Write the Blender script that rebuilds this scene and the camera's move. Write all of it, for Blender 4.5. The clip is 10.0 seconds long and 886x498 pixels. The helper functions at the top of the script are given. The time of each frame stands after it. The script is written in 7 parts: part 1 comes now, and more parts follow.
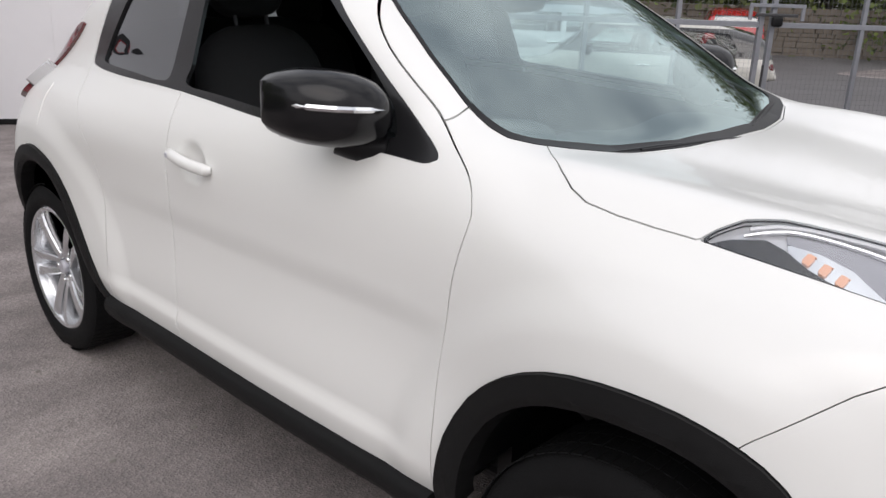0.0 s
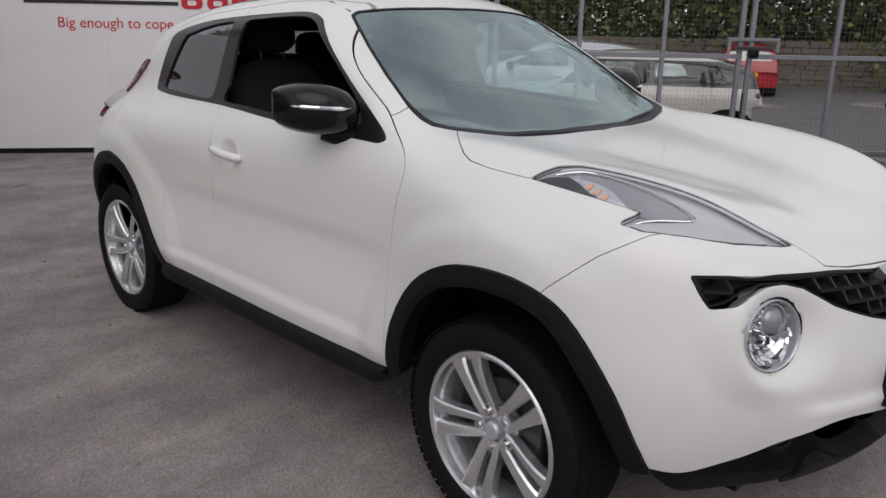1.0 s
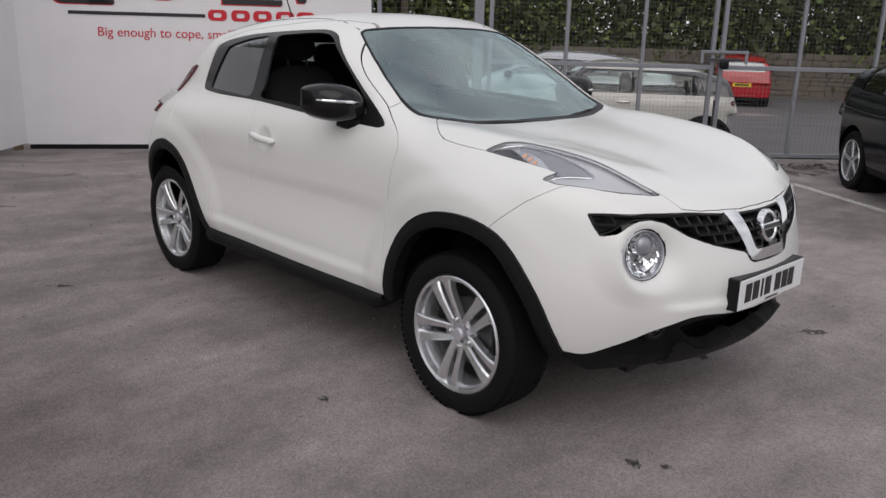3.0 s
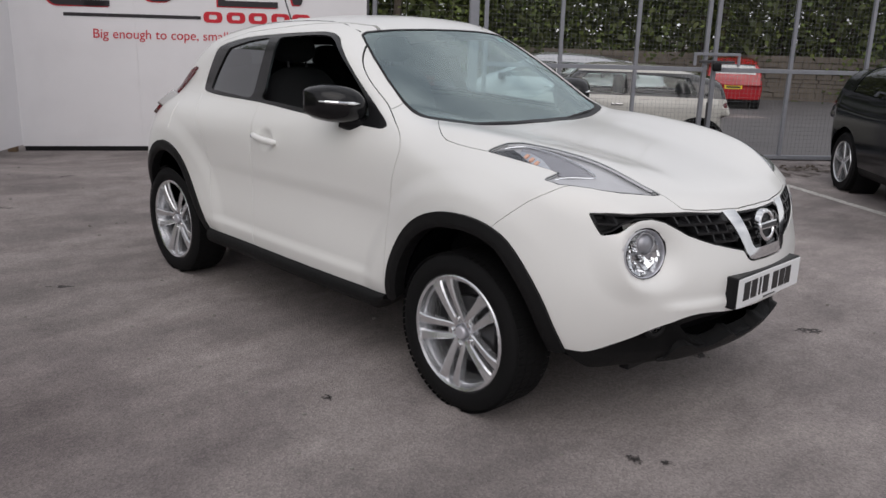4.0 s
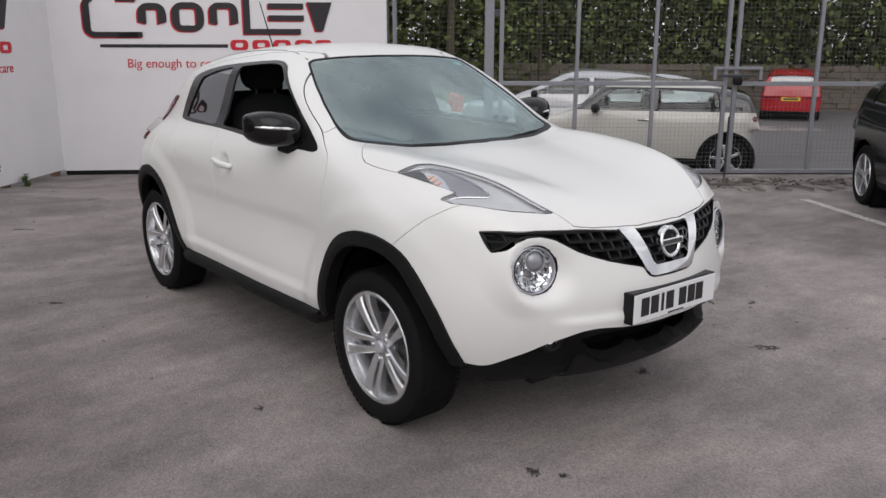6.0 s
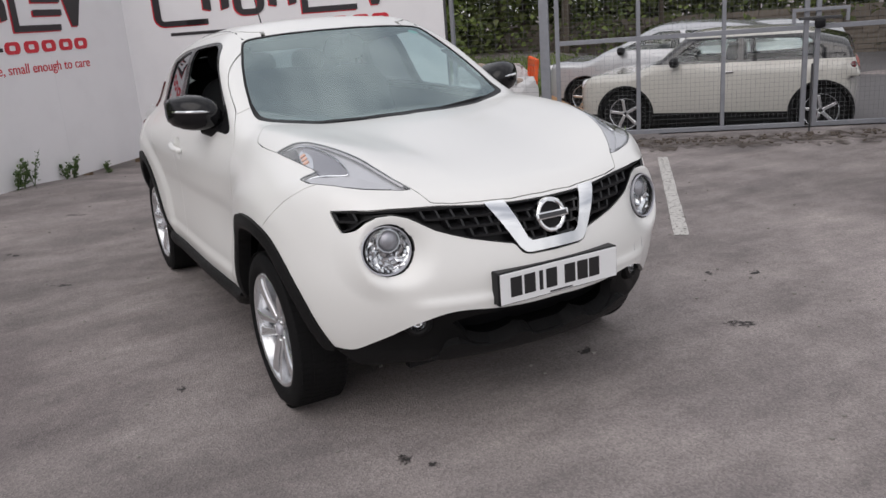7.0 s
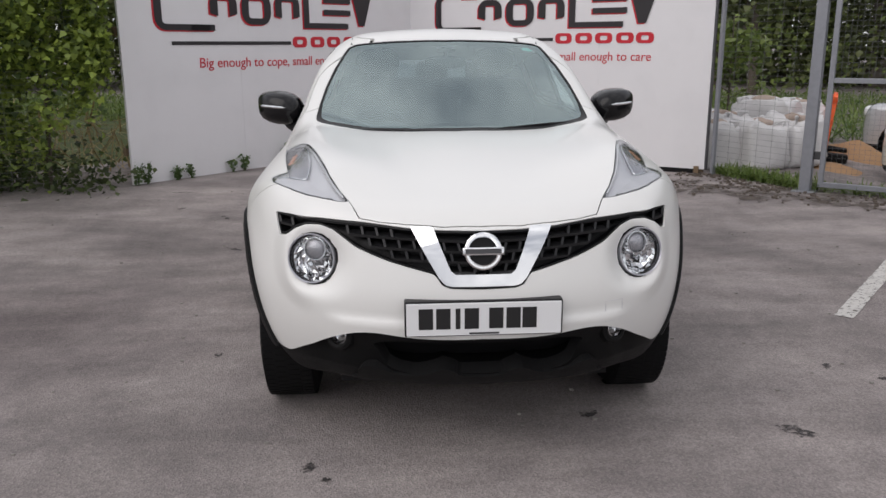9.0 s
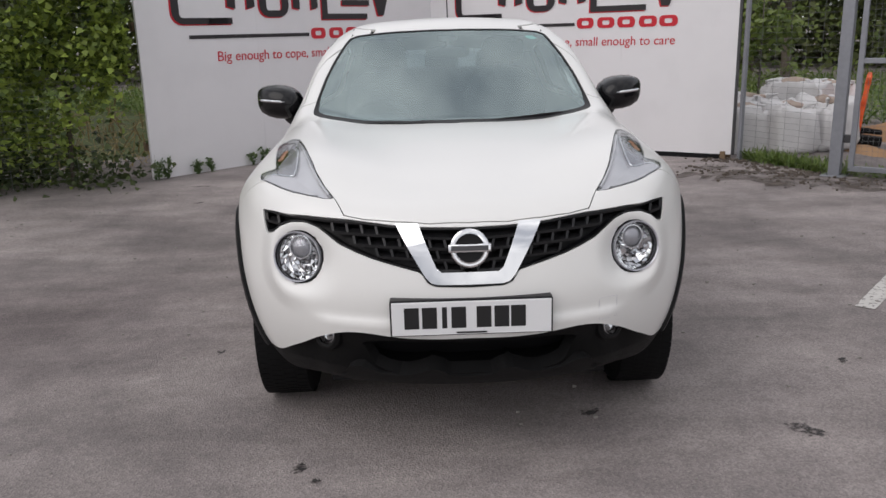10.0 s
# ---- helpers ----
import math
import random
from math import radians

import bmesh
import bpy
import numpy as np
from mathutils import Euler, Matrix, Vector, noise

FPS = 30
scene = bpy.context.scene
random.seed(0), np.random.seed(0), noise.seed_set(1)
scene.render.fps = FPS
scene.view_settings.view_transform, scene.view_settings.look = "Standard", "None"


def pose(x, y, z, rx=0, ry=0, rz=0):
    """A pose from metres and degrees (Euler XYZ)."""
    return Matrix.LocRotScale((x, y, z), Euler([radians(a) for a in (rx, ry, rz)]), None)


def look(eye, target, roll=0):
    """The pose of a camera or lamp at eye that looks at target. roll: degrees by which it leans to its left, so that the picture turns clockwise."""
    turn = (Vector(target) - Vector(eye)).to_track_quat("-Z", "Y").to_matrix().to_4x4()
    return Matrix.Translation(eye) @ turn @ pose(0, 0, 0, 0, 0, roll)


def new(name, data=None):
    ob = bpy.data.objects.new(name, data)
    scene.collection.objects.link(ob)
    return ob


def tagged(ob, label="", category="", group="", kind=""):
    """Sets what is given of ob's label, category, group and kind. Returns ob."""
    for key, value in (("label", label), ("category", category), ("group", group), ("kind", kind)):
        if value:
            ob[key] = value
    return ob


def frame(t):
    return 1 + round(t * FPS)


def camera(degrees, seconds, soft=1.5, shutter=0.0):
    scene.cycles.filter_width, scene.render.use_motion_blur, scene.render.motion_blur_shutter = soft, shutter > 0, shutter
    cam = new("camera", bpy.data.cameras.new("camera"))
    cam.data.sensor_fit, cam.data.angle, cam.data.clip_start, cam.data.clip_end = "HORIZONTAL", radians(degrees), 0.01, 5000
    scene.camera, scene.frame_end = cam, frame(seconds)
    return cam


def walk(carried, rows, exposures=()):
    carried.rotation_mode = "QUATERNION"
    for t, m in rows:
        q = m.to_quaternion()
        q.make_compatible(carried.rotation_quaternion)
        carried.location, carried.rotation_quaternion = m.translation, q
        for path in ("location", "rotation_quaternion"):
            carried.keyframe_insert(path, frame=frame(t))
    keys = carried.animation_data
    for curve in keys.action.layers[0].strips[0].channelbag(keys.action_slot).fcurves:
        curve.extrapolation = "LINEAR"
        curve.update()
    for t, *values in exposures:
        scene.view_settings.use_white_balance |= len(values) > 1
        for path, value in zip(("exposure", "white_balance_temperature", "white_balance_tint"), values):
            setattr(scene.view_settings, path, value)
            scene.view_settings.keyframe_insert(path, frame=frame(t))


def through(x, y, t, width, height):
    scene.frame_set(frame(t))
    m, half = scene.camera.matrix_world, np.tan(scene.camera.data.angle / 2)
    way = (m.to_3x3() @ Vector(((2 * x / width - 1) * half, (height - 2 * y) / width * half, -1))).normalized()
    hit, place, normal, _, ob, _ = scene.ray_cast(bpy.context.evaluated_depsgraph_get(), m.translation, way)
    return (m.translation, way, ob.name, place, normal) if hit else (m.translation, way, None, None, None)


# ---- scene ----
cam = camera(57.2, 10.0)
PATH = [
    (0, (-1.945, -0.598, 1.463), (-0.565, 0.703, 0.829), 2.2),
    (0.5, (-2.162, -1.015, 1.446), (-0.798, 0.324, 0.855), -0.5),
    (1, (-2.402, -1.423, 1.484), (-1.065, -0.041, 0.935), 1.2),
    (1.5, (-2.654, -1.735, 1.518), (-1.302, -0.359, 0.993), 0.5),
    (2, (-2.784, -2.038, 1.509), (-1.451, -0.647, 0.972), 1.2),
    (2.5, (-2.895, -2.175, 1.526), (-1.571, -0.772, 0.995), 1.6),
    (4, (-3.035, -2.174, 1.525), (-1.691, -0.789, 1.001), 1.7),
    (4.5, (-3.029, -2.176, 1.529), (-1.684, -0.789, 1.011), 1.8),
    (5, (-3.017, -2.199, 1.529), (-1.683, -0.805, 1.002), 1.6),
    (5.5, (-2.926, -2.298, 1.515), (-1.599, -0.898, 0.989), 0.9),
    (6, (-2.634, -2.688, 1.567), (-1.416, -1.178, 1.082), 0.1),
    (6.2, (-2.495, -2.788, 1.558), (-1.322, -1.253, 1.038), -0.9),
    (7.3, (-1.385, -3.274, 1.521), (-0.597, -1.511, 1.0), -3.9),
    (7.5, (-1.216, -3.328, 1.506), (-0.504, -1.526, 1.008), -2.9),
    (8, (-0.795, -3.389, 1.51), (-0.319, -1.508, 1.023), -1.3),
    (8.5, (-0.474, -3.507, 1.517), (-0.213, -1.581, 1.046), -0.7),
    (9, (-0.298, -3.443, 1.49), (-0.176, -1.507, 1.005), -0.3),
    (9.5, (-0.207, -3.362, 1.497), (-0.143, -1.436, 0.961), -0.2),
    (10, (-0.132, -3.374, 1.5), (-0.097, -1.441, 0.987), -1.6),
]
walk(cam, [(t, look(eye, target, roll)) for t, eye, target, roll in PATH],
     [(t, e, 6430, 13.5) for t, e in ((0.0, 0.24), (0.5, -0.26), (1.0, -0.32), (2.0, -0.25), (5.5, -0.16), (6.2, -0.07), (7.4, -0.03), (10.0, -0.03))])

# ---- sky, sun ----
world = bpy.data.worlds.new("overcast_sky")
scene.world = world
world.use_nodes = True
wn, wl = world.node_tree.nodes, world.node_tree.links
wn.clear()
sky = wn.new("ShaderNodeTexSky")
sky.sky_type, sky.sun_disc = "NISHITA", False
sky.sun_elevation, sky.sun_rotation = radians(43), radians(231)
sky.dust_density, sky.air_density = 4.0, 1.0
dome = wn.new("ShaderNodeTexCoord")
clouds = wn.new("ShaderNodeTexNoise")
clouds.inputs["Scale"].default_value, clouds.inputs["Detail"].default_value = 2.6, 6.0
cloud_tone = wn.new("ShaderNodeValToRGB")
cloud_tone.color_ramp.elements[0].position, cloud_tone.color_ramp.elements[0].color = 0.36, (5.2, 5.4, 5.8, 1)
cloud_tone.color_ramp.elements[1].position, cloud_tone.color_ramp.elements[1].color = 0.62, (11.5, 11.5, 11.4, 1)
veil = wn.new("ShaderNodeMix")
veil.data_type = "RGBA"
veil.inputs[0].default_value = 0.88
backdrop_light = wn.new("ShaderNodeBackground")
backdrop_light.inputs["Strength"].default_value = 0.10
world_out = wn.new("ShaderNodeOutputWorld")
wl.new(dome.outputs["Generated"], clouds.inputs["Vector"])
wl.new(clouds.outputs["Fac"], cloud_tone.inputs["Fac"])
# an overcast dome is about three times as bright overhead as at the horizon
split = wn.new("ShaderNodeSeparateXYZ")
lift = wn.new("ShaderNodeMapRange")
lift.inputs["From Min"].default_value, lift.inputs["From Max"].default_value = 0.0, 1.0
lift.inputs["To Min"].default_value, lift.inputs["To Max"].default_value = 0.86, 1.12
rising = wn.new("ShaderNodeVectorMath")
rising.operation = "SCALE"
wl.new(dome.outputs["Generated"], split.inputs[0])
wl.new(split.outputs["Z"], lift.inputs["Value"])
wl.new(lift.outputs["Result"], rising.inputs["Scale"])
wl.new(sky.outputs["Color"], veil.inputs[6])
wl.new(cloud_tone.outputs["Color"], veil.inputs[7])
wl.new(veil.outputs[2], rising.inputs[0])
wl.new(rising.outputs["Vector"], backdrop_light.inputs["Color"])
wl.new(backdrop_light.outputs["Background"], world_out.inputs["Surface"])

sun_data = bpy.data.lights.new("sun", "SUN")
sun_data.energy, sun_data.angle, sun_data.color = 0.95, radians(60), (1.0, 0.97, 0.93)
sun = new("sun", sun_data)
sun.matrix_world = look((-10, -8, 12), (0, 0, 0))


# ---- materials ----
def material(name, color, rough=0.6, metal=0.0, spread=0.0, scale=20.0, bump=0.0, bump_scale=80.0, coat=0.0, stain=0.0, stain_scale=1.5, spec=0.5, per_object=0.0, other=None):
    """A surface: base colour with grain (spread, scale), large stains and fine relief."""
    m = bpy.data.materials.new(name)
    m.use_nodes = True
    n, l = m.node_tree.nodes, m.node_tree.links
    b = n["Principled BSDF"]
    b.inputs["Base Color"].default_value = (*color, 1)
    b.inputs["Roughness"].default_value, b.inputs["Metallic"].default_value = rough, metal
    b.inputs["Coat Weight"].default_value, b.inputs["Specular IOR Level"].default_value = coat, spec
    b.inputs["Coat Roughness"].default_value = 0.03
    where = n.new("ShaderNodeTexCoord")
    last = None

    def blend(fac_socket, dark, amount, source):
        mix = n.new("ShaderNodeMix")
        mix.data_type = "RGBA"
        scale_fac = n.new("ShaderNodeMath")
        scale_fac.operation = "MULTIPLY"
        scale_fac.inputs[1].default_value = amount
        l.new(fac_socket, scale_fac.inputs[0])
        l.new(scale_fac.outputs[0], mix.inputs[0])
        if source is None:
            mix.inputs[6].default_value = (*color, 1)
        else:
            l.new(source, mix.inputs[6])
        mix.inputs[7].default_value = (*dark, 1)
        return mix.outputs[2]

    if spread:
        grain = n.new("ShaderNodeTexNoise")
        grain.inputs["Scale"].default_value, grain.inputs["Detail"].default_value = scale, 5
        l.new(where.outputs["Object"], grain.inputs["Vector"])
        last = blend(grain.outputs["Fac"], other or [c * 0.35 for c in color], spread, last)
    if stain:
        blot = n.new("ShaderNodeTexNoise")
        blot.inputs["Scale"].default_value, blot.inputs["Detail"].default_value = stain_scale, 7
        l.new(where.outputs["Object"], blot.inputs["Vector"])
        ramp = n.new("ShaderNodeValToRGB")
        ramp.color_ramp.elements[0].position, ramp.color_ramp.elements[1].position = 0.48, 0.70
        l.new(blot.outputs["Fac"], ramp.inputs["Fac"])
        last = blend(ramp.outputs["Color"], [c * 0.5 for c in color], stain, last)
    if per_object:
        info = n.new("ShaderNodeObjectInfo")
        last = blend(info.outputs["Random"], [c * 0.5 for c in color], per_object, last)
    if last is not None:
        l.new(last, b.inputs["Base Color"])
    if bump:
        relief = n.new("ShaderNodeTexNoise")
        relief.inputs["Scale"].default_value, relief.inputs["Detail"].default_value = bump_scale, 4
        l.new(where.outputs["Object"], relief.inputs["Vector"])
        bn = n.new("ShaderNodeBump")
        bn.inputs["Strength"].default_value, bn.inputs["Distance"].default_value = bump, 0.004
        l.new(relief.outputs["Fac"], bn.inputs["Height"])
        l.new(bn.outputs["Normal"], b.inputs["Normal"])
    return m


def glass(name, tint, rough=0.02, gloss=1.0, head_on=0.05, cool=0.96, tone=None):
    """A thin pane: tinted see-through with a real reflection on it."""
    m = bpy.data.materials.new(name)
    m.use_nodes = True
    n, l = m.node_tree.nodes, m.node_tree.links
    n.clear()
    clear, shine, mix, edge_on, out = (n.new("ShaderNode" + k) for k in ("BsdfTransparent", "BsdfGlossy", "MixShader", "LayerWeight", "OutputMaterial"))
    clear.inputs["Color"].default_value = (*tint, 1)
    shine.inputs["Roughness"].default_value = rough
    shine.inputs["Color"].default_value = (*tone, 1) if tone else (gloss * cool, gloss * (0.5 + 0.5 * cool), gloss, 1)
    edge_on.inputs["Blend"].default_value = 0.5
    steep, rise = n.new("ShaderNodeMath"), n.new("ShaderNodeMath")
    steep.operation, steep.inputs[1].default_value = "POWER", 5.0
    rise.operation, rise.inputs[1].default_value, rise.inputs[2].default_value = "MULTIPLY_ADD", 1 - head_on, head_on
    l.new(edge_on.outputs["Facing"], steep.inputs[0])
    l.new(steep.outputs[0], rise.inputs[0])
    l.new(rise.outputs[0], mix.inputs[0])
    l.new(clear.outputs[0], mix.inputs[1])
    l.new(shine.outputs[0], mix.inputs[2])
    l.new(mix.outputs[0], out.inputs["Surface"])
    return m


def leaf_material(name, a, b, through=0.35):
    m = bpy.data.materials.new(name)
    m.use_nodes = True
    n, l = m.node_tree.nodes, m.node_tree.links
    bs = n["Principled BSDF"]
    geo = n.new("ShaderNodeNewGeometry")
    ramp = n.new("ShaderNodeValToRGB")
    ramp.color_ramp.elements[0].color, ramp.color_ramp.elements[1].color = (*a, 1), (*b, 1)
    l.new(geo.outputs["Random Per Island"], ramp.inputs["Fac"])
    l.new(ramp.outputs["Color"], bs.inputs["Base Color"])
    bs.inputs["Roughness"].default_value = 0.55
    soft, mix = n.new("ShaderNodeBsdfTranslucent"), n.new("ShaderNodeMixShader")
    l.new(ramp.outputs["Color"], soft.inputs["Color"])
    mix.inputs[0].default_value = through
    l.new(bs.outputs[0], mix.inputs[1])
    l.new(soft.outputs[0], mix.inputs[2])
    l.new(mix.outputs[0], n["Material Output"].inputs["Surface"])
    return m


def facet_material(name):
    """Small mirrors, some bright, some dark."""
    m = material(name, (0.7, 0.7, 0.72), 0.08, metal=1.0)
    n, l = m.node_tree.nodes, m.node_tree.links
    geo, ramp = n.new("ShaderNodeNewGeometry"), n.new("ShaderNodeValToRGB")
    ramp.color_ramp.elements[0].position, ramp.color_ramp.elements[0].color = 0.05, (0.55, 0.55, 0.56, 1)
    ramp.color_ramp.elements[1].position, ramp.color_ramp.elements[1].color = 0.45, (0.86, 0.87, 0.88, 1)
    l.new(geo.outputs["Random Per Island"], ramp.inputs["Fac"])
    l.new(ramp.outputs["Color"], n["Principled BSDF"].inputs["Base Color"])
    return m


FACET = facet_material("mirror_facets")
PAINT = material("white_car_paint", (0.775, 0.775, 0.755), 0.30, coat=0.45, spread=0.02, scale=3)
PLASTIC = material("textured_black_plastic", (0.0095, 0.0095, 0.010), 0.52, spec=0.17, spread=0.3, scale=60, bump=0.25, bump_scale=500)
GLOSSBLACK = material("gloss_black", (0.012, 0.012, 0.013), 0.08, coat=1.0)
PILLARBLACK = material("semi_gloss_pillar_black", (0.012, 0.012, 0.013), 0.20, spec=0.5)
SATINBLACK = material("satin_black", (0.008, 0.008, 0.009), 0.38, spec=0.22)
RUBBER = material("tyre_rubber", (0.008, 0.008, 0.0085), 0.75, spec=0.15, spread=0.3, scale=30, bump=0.3, bump_scale=250)
ALLOY = material("silver_alloy", (0.74, 0.75, 0.77), 0.24, metal=0.85, spread=0.08, scale=40)
DARKMETAL = material("dark_metal", (0.10, 0.10, 0.105), 0.45, metal=0.8, spread=0.3, scale=30)
CHROME = material("chrome", (0.86, 0.87, 0.88), 0.05, metal=1.0)
REFLECTOR = material("lamp_reflector", (0.72, 0.73, 0.75), 0.06, metal=1.0)
LAMPGREY = material("lamp_grey", (0.60, 0.60, 0.65), 0.28, metal=0.45, spread=0.25, scale=9)
HEADGREY = material("lamp_housing_grey", (0.66, 0.655, 0.67), 0.30, metal=0.35, spread=0.25, scale=12)
LAMPFACE = material("lamp_face_grey", (0.40, 0.395, 0.42), 0.22, metal=0.55, spread=0.35, scale=16)
GUIDE = material("pale_light_guide", (0.62, 0.615, 0.63), 0.35, metal=0.15, spread=0.25, scale=22)
GRILLEBLACK = material("grille_black", (0.011, 0.011, 0.012), 0.36, spec=0.38)
MIRRORBLACK = material("mirror_housing_black", (0.007, 0.007, 0.008), 0.16, spec=0.35)
AMBER = material("amber_lens", (0.78, 0.42, 0.28), 0.15, coat=0.6)
REDLENS = material("red_lens", (0.10, 0.007, 0.010), 0.12, coat=0.8)
WHITELENS = material("white_lens", (0.75, 0.75, 0.77), 0.15, coat=0.6)
LININGDARK = material("dark_trim", (0.025, 0.026, 0.028), 0.75, spread=0.3, scale=40, bump=0.2, bump_scale=300)
CLOTH = material("dark_seat_cloth", (0.014, 0.0145, 0.016), 0.9, spread=0.4, scale=90, bump=0.4, bump_scale=400)
LINING = material("grey_headlining", (0.35, 0.34, 0.33), 0.9, spread=0.1, scale=60)
PLATEWHITE = material("reflective_white_plate", (0.78, 0.79, 0.80), 0.35, spread=0.04, scale=9)
PLATEBLACK = material("plate_black", (0.015, 0.015, 0.016), 0.4)
SCREEN = glass("windscreen_glass", (0.66, 0.84, 0.86), head_on=0.34, tone=(0.80, 0.95, 0.95))
CLEAR = glass("clear_lamp_glass", (0.95, 0.96, 0.97), head_on=0.05)
PRIVACY = glass("privacy_glass", (0.12, 0.12, 0.13), head_on=0.26)
PRIVACY_LIGHT = glass("tailgate_glass", (0.22, 0.25, 0.25), head_on=0.08)
SIDEGLASS = glass("side_glass", (0.80, 0.88, 0.86), head_on=0.06)
STEEL = material("galvanised_steel", (0.29, 0.30, 0.33), 0.50, metal=0.35, spread=0.35, scale=25, stain=0.3, stain_scale=4, bump=0.1)
WIRE = material("mesh_wire", (0.16, 0.165, 0.17), 0.55, metal=0.2)
PANEL = material("white_sign_board", (0.78, 0.77, 0.785), 0.45, spread=0.05, scale=5, stain=0.08, stain_scale=2.2, bump=0.05, bump_scale=6)
SIGNBLACK = material("sign_black_vinyl", (0.02, 0.017, 0.02), 0.35)
SIGNRED = material("sign_red_vinyl", (0.55, 0.015, 0.03), 0.35)
LINEPAINT = material("worn_line_paint", (0.62, 0.60, 0.57), 0.8, spread=0.35, scale=18, stain=0.35, stain_scale=9, bump=0.3, bump_scale=120)
WOOD = material("weathered_wood", (0.22, 0.15, 0.09), 0.8, spread=0.5, scale=14, bump=0.3)
BARK = material("tree_bark", (0.11, 0.09, 0.07), 0.9, spread=0.5, scale=12, bump=0.6, bump_scale=30)
BAG = material("white_woven_bag", (0.66, 0.65, 0.65), 0.7, spread=0.15, scale=14, stain=0.25, stain_scale=5, bump=0.5, bump_scale=60)
RUBBLE = material("rubble", (0.45, 0.36, 0.30), 0.95, spread=0.5, scale=15, bump=0.8, bump_scale=40)
ORANGE = material("orange_plastic_barrier", (0.85, 0.13, 0.03), 0.4, spread=0.15, scale=8)
SAND = material("orange_sand", (0.42, 0.25, 0.13), 0.95, spread=0.4, scale=10, bump=0.7, bump_scale=40)
VINE = leaf_material("climber_leaves", (0.03, 0.06, 0.010), (0.36, 0.46, 0.085))
DRYGRASS = leaf_material("dry_grass", (0.20, 0.15, 0.06), (0.38, 0.30, 0.15))
LEAF = leaf_material("green_leaves", (0.07, 0.11, 0.022), (0.22, 0.28, 0.07))
LEAFDARK = leaf_material("dark_woodland_leaves", (0.046, 0.062, 0.022), (0.15, 0.175, 0.06))
# darker copy of the woodland leaves: shade at the hedge foot is in the greens
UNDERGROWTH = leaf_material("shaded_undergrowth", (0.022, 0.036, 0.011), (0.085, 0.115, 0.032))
GRASS = leaf_material("grass_blades", (0.07, 0.13, 0.02), (0.20, 0.26, 0.07))
WEED = leaf_material("weed_leaves", (0.05, 0.10, 0.03), (0.14, 0.20, 0.07))


# ---- mesh tools ----
def empty(name, m=None):
    ob = new(name)
    ob.matrix_world = m or Matrix()
    return ob


def mesh_object(name, verts, faces, mat, parent=None, label="", smooth=True, normals=None):
    """One mesh object from arrays; faces all of one length, or a list of lists."""
    me = bpy.data.meshes.new(name)
    me.from_pydata([tuple(v) for v in np.asarray(verts, float).tolist()], [], faces.tolist() if isinstance(faces, np.ndarray) else faces)
    me.materials.append(mat)
    if smooth:
        me.polygons.foreach_set("use_smooth", [True] * len(me.polygons))
    me.update()
    if normals is not None:
        me.normals_split_custom_set_from_vertices([tuple(n) for n in normals.tolist()])
    ob = new(name, me)
    if parent is not None:
        ob.parent = parent
    return tagged(ob, label)


def part(name, bm, mat, parent=None, label="", smooth=False, m=None):
    """Links a bmesh as one mesh object under a thing or under a part."""
    me = bpy.data.meshes.new(name)
    bmesh.ops.recalc_face_normals(bm, faces=bm.faces)
    bm.to_mesh(me)
    bm.free()
    me.materials.append(mat)
    if smooth:
        me.polygons.foreach_set("use_smooth", [True] * len(me.polygons))
        me.set_sharp_from_angle(angle=radians(38))
    ob = new(name, me)
    if parent is not None:
        ob.parent = parent
    if m is not None:
        ob.matrix_basis = m
    return tagged(ob, label)


def add_box(bm, lo, hi, bevel=0.0, m=None, segments=2):
    v = [Vector((x, y, z)) for x in (lo[0], hi[0]) for y in (lo[1], hi[1]) for z in (lo[2], hi[2])]
    vs = [bm.verts.new(m @ p if m else p) for p in v]
    fs = [bm.faces.new([vs[i] for i in q]) for q in ((0, 1, 3, 2), (4, 6, 7, 5), (0, 4, 5, 1), (2, 3, 7, 6), (0, 2, 6, 4), (1, 5, 7, 3))]
    if bevel:
        edges = list({e for f in fs for e in f.edges})
        bmesh.ops.bevel(bm, geom=edges, offset=bevel, segments=segments, affect="EDGES", profile=0.5)
    return bm


def box(lo, hi, bevel=0.0, m=None, segments=2):
    return add_box(bmesh.new(), lo, hi, bevel, m, segments)


def add_lathe(bm, profile, steps=48, axis="x", m=None, closed=False):
    """Turns (radius, along) pairs about an axis."""
    rings = []
    for r, a in profile:
        ring = []
        for i in range(steps):
            c, s = math.cos(2 * math.pi * i / steps) * r, math.sin(2 * math.pi * i / steps) * r
            p = Vector({"x": (a, c, s), "y": (c, a, s), "z": (c, s, a)}[axis])
            ring.append(bm.verts.new(m @ p if m else p))
        rings.append(ring)
    pairs = list(zip(rings[:-1], rings[1:])) + ([(rings[-1], rings[0])] if closed else [])
    for a, b in pairs:
        for i in range(steps):
            j = (i + 1) % steps
            bm.faces.new((a[i], a[j], b[j], b[i]))
    return bm


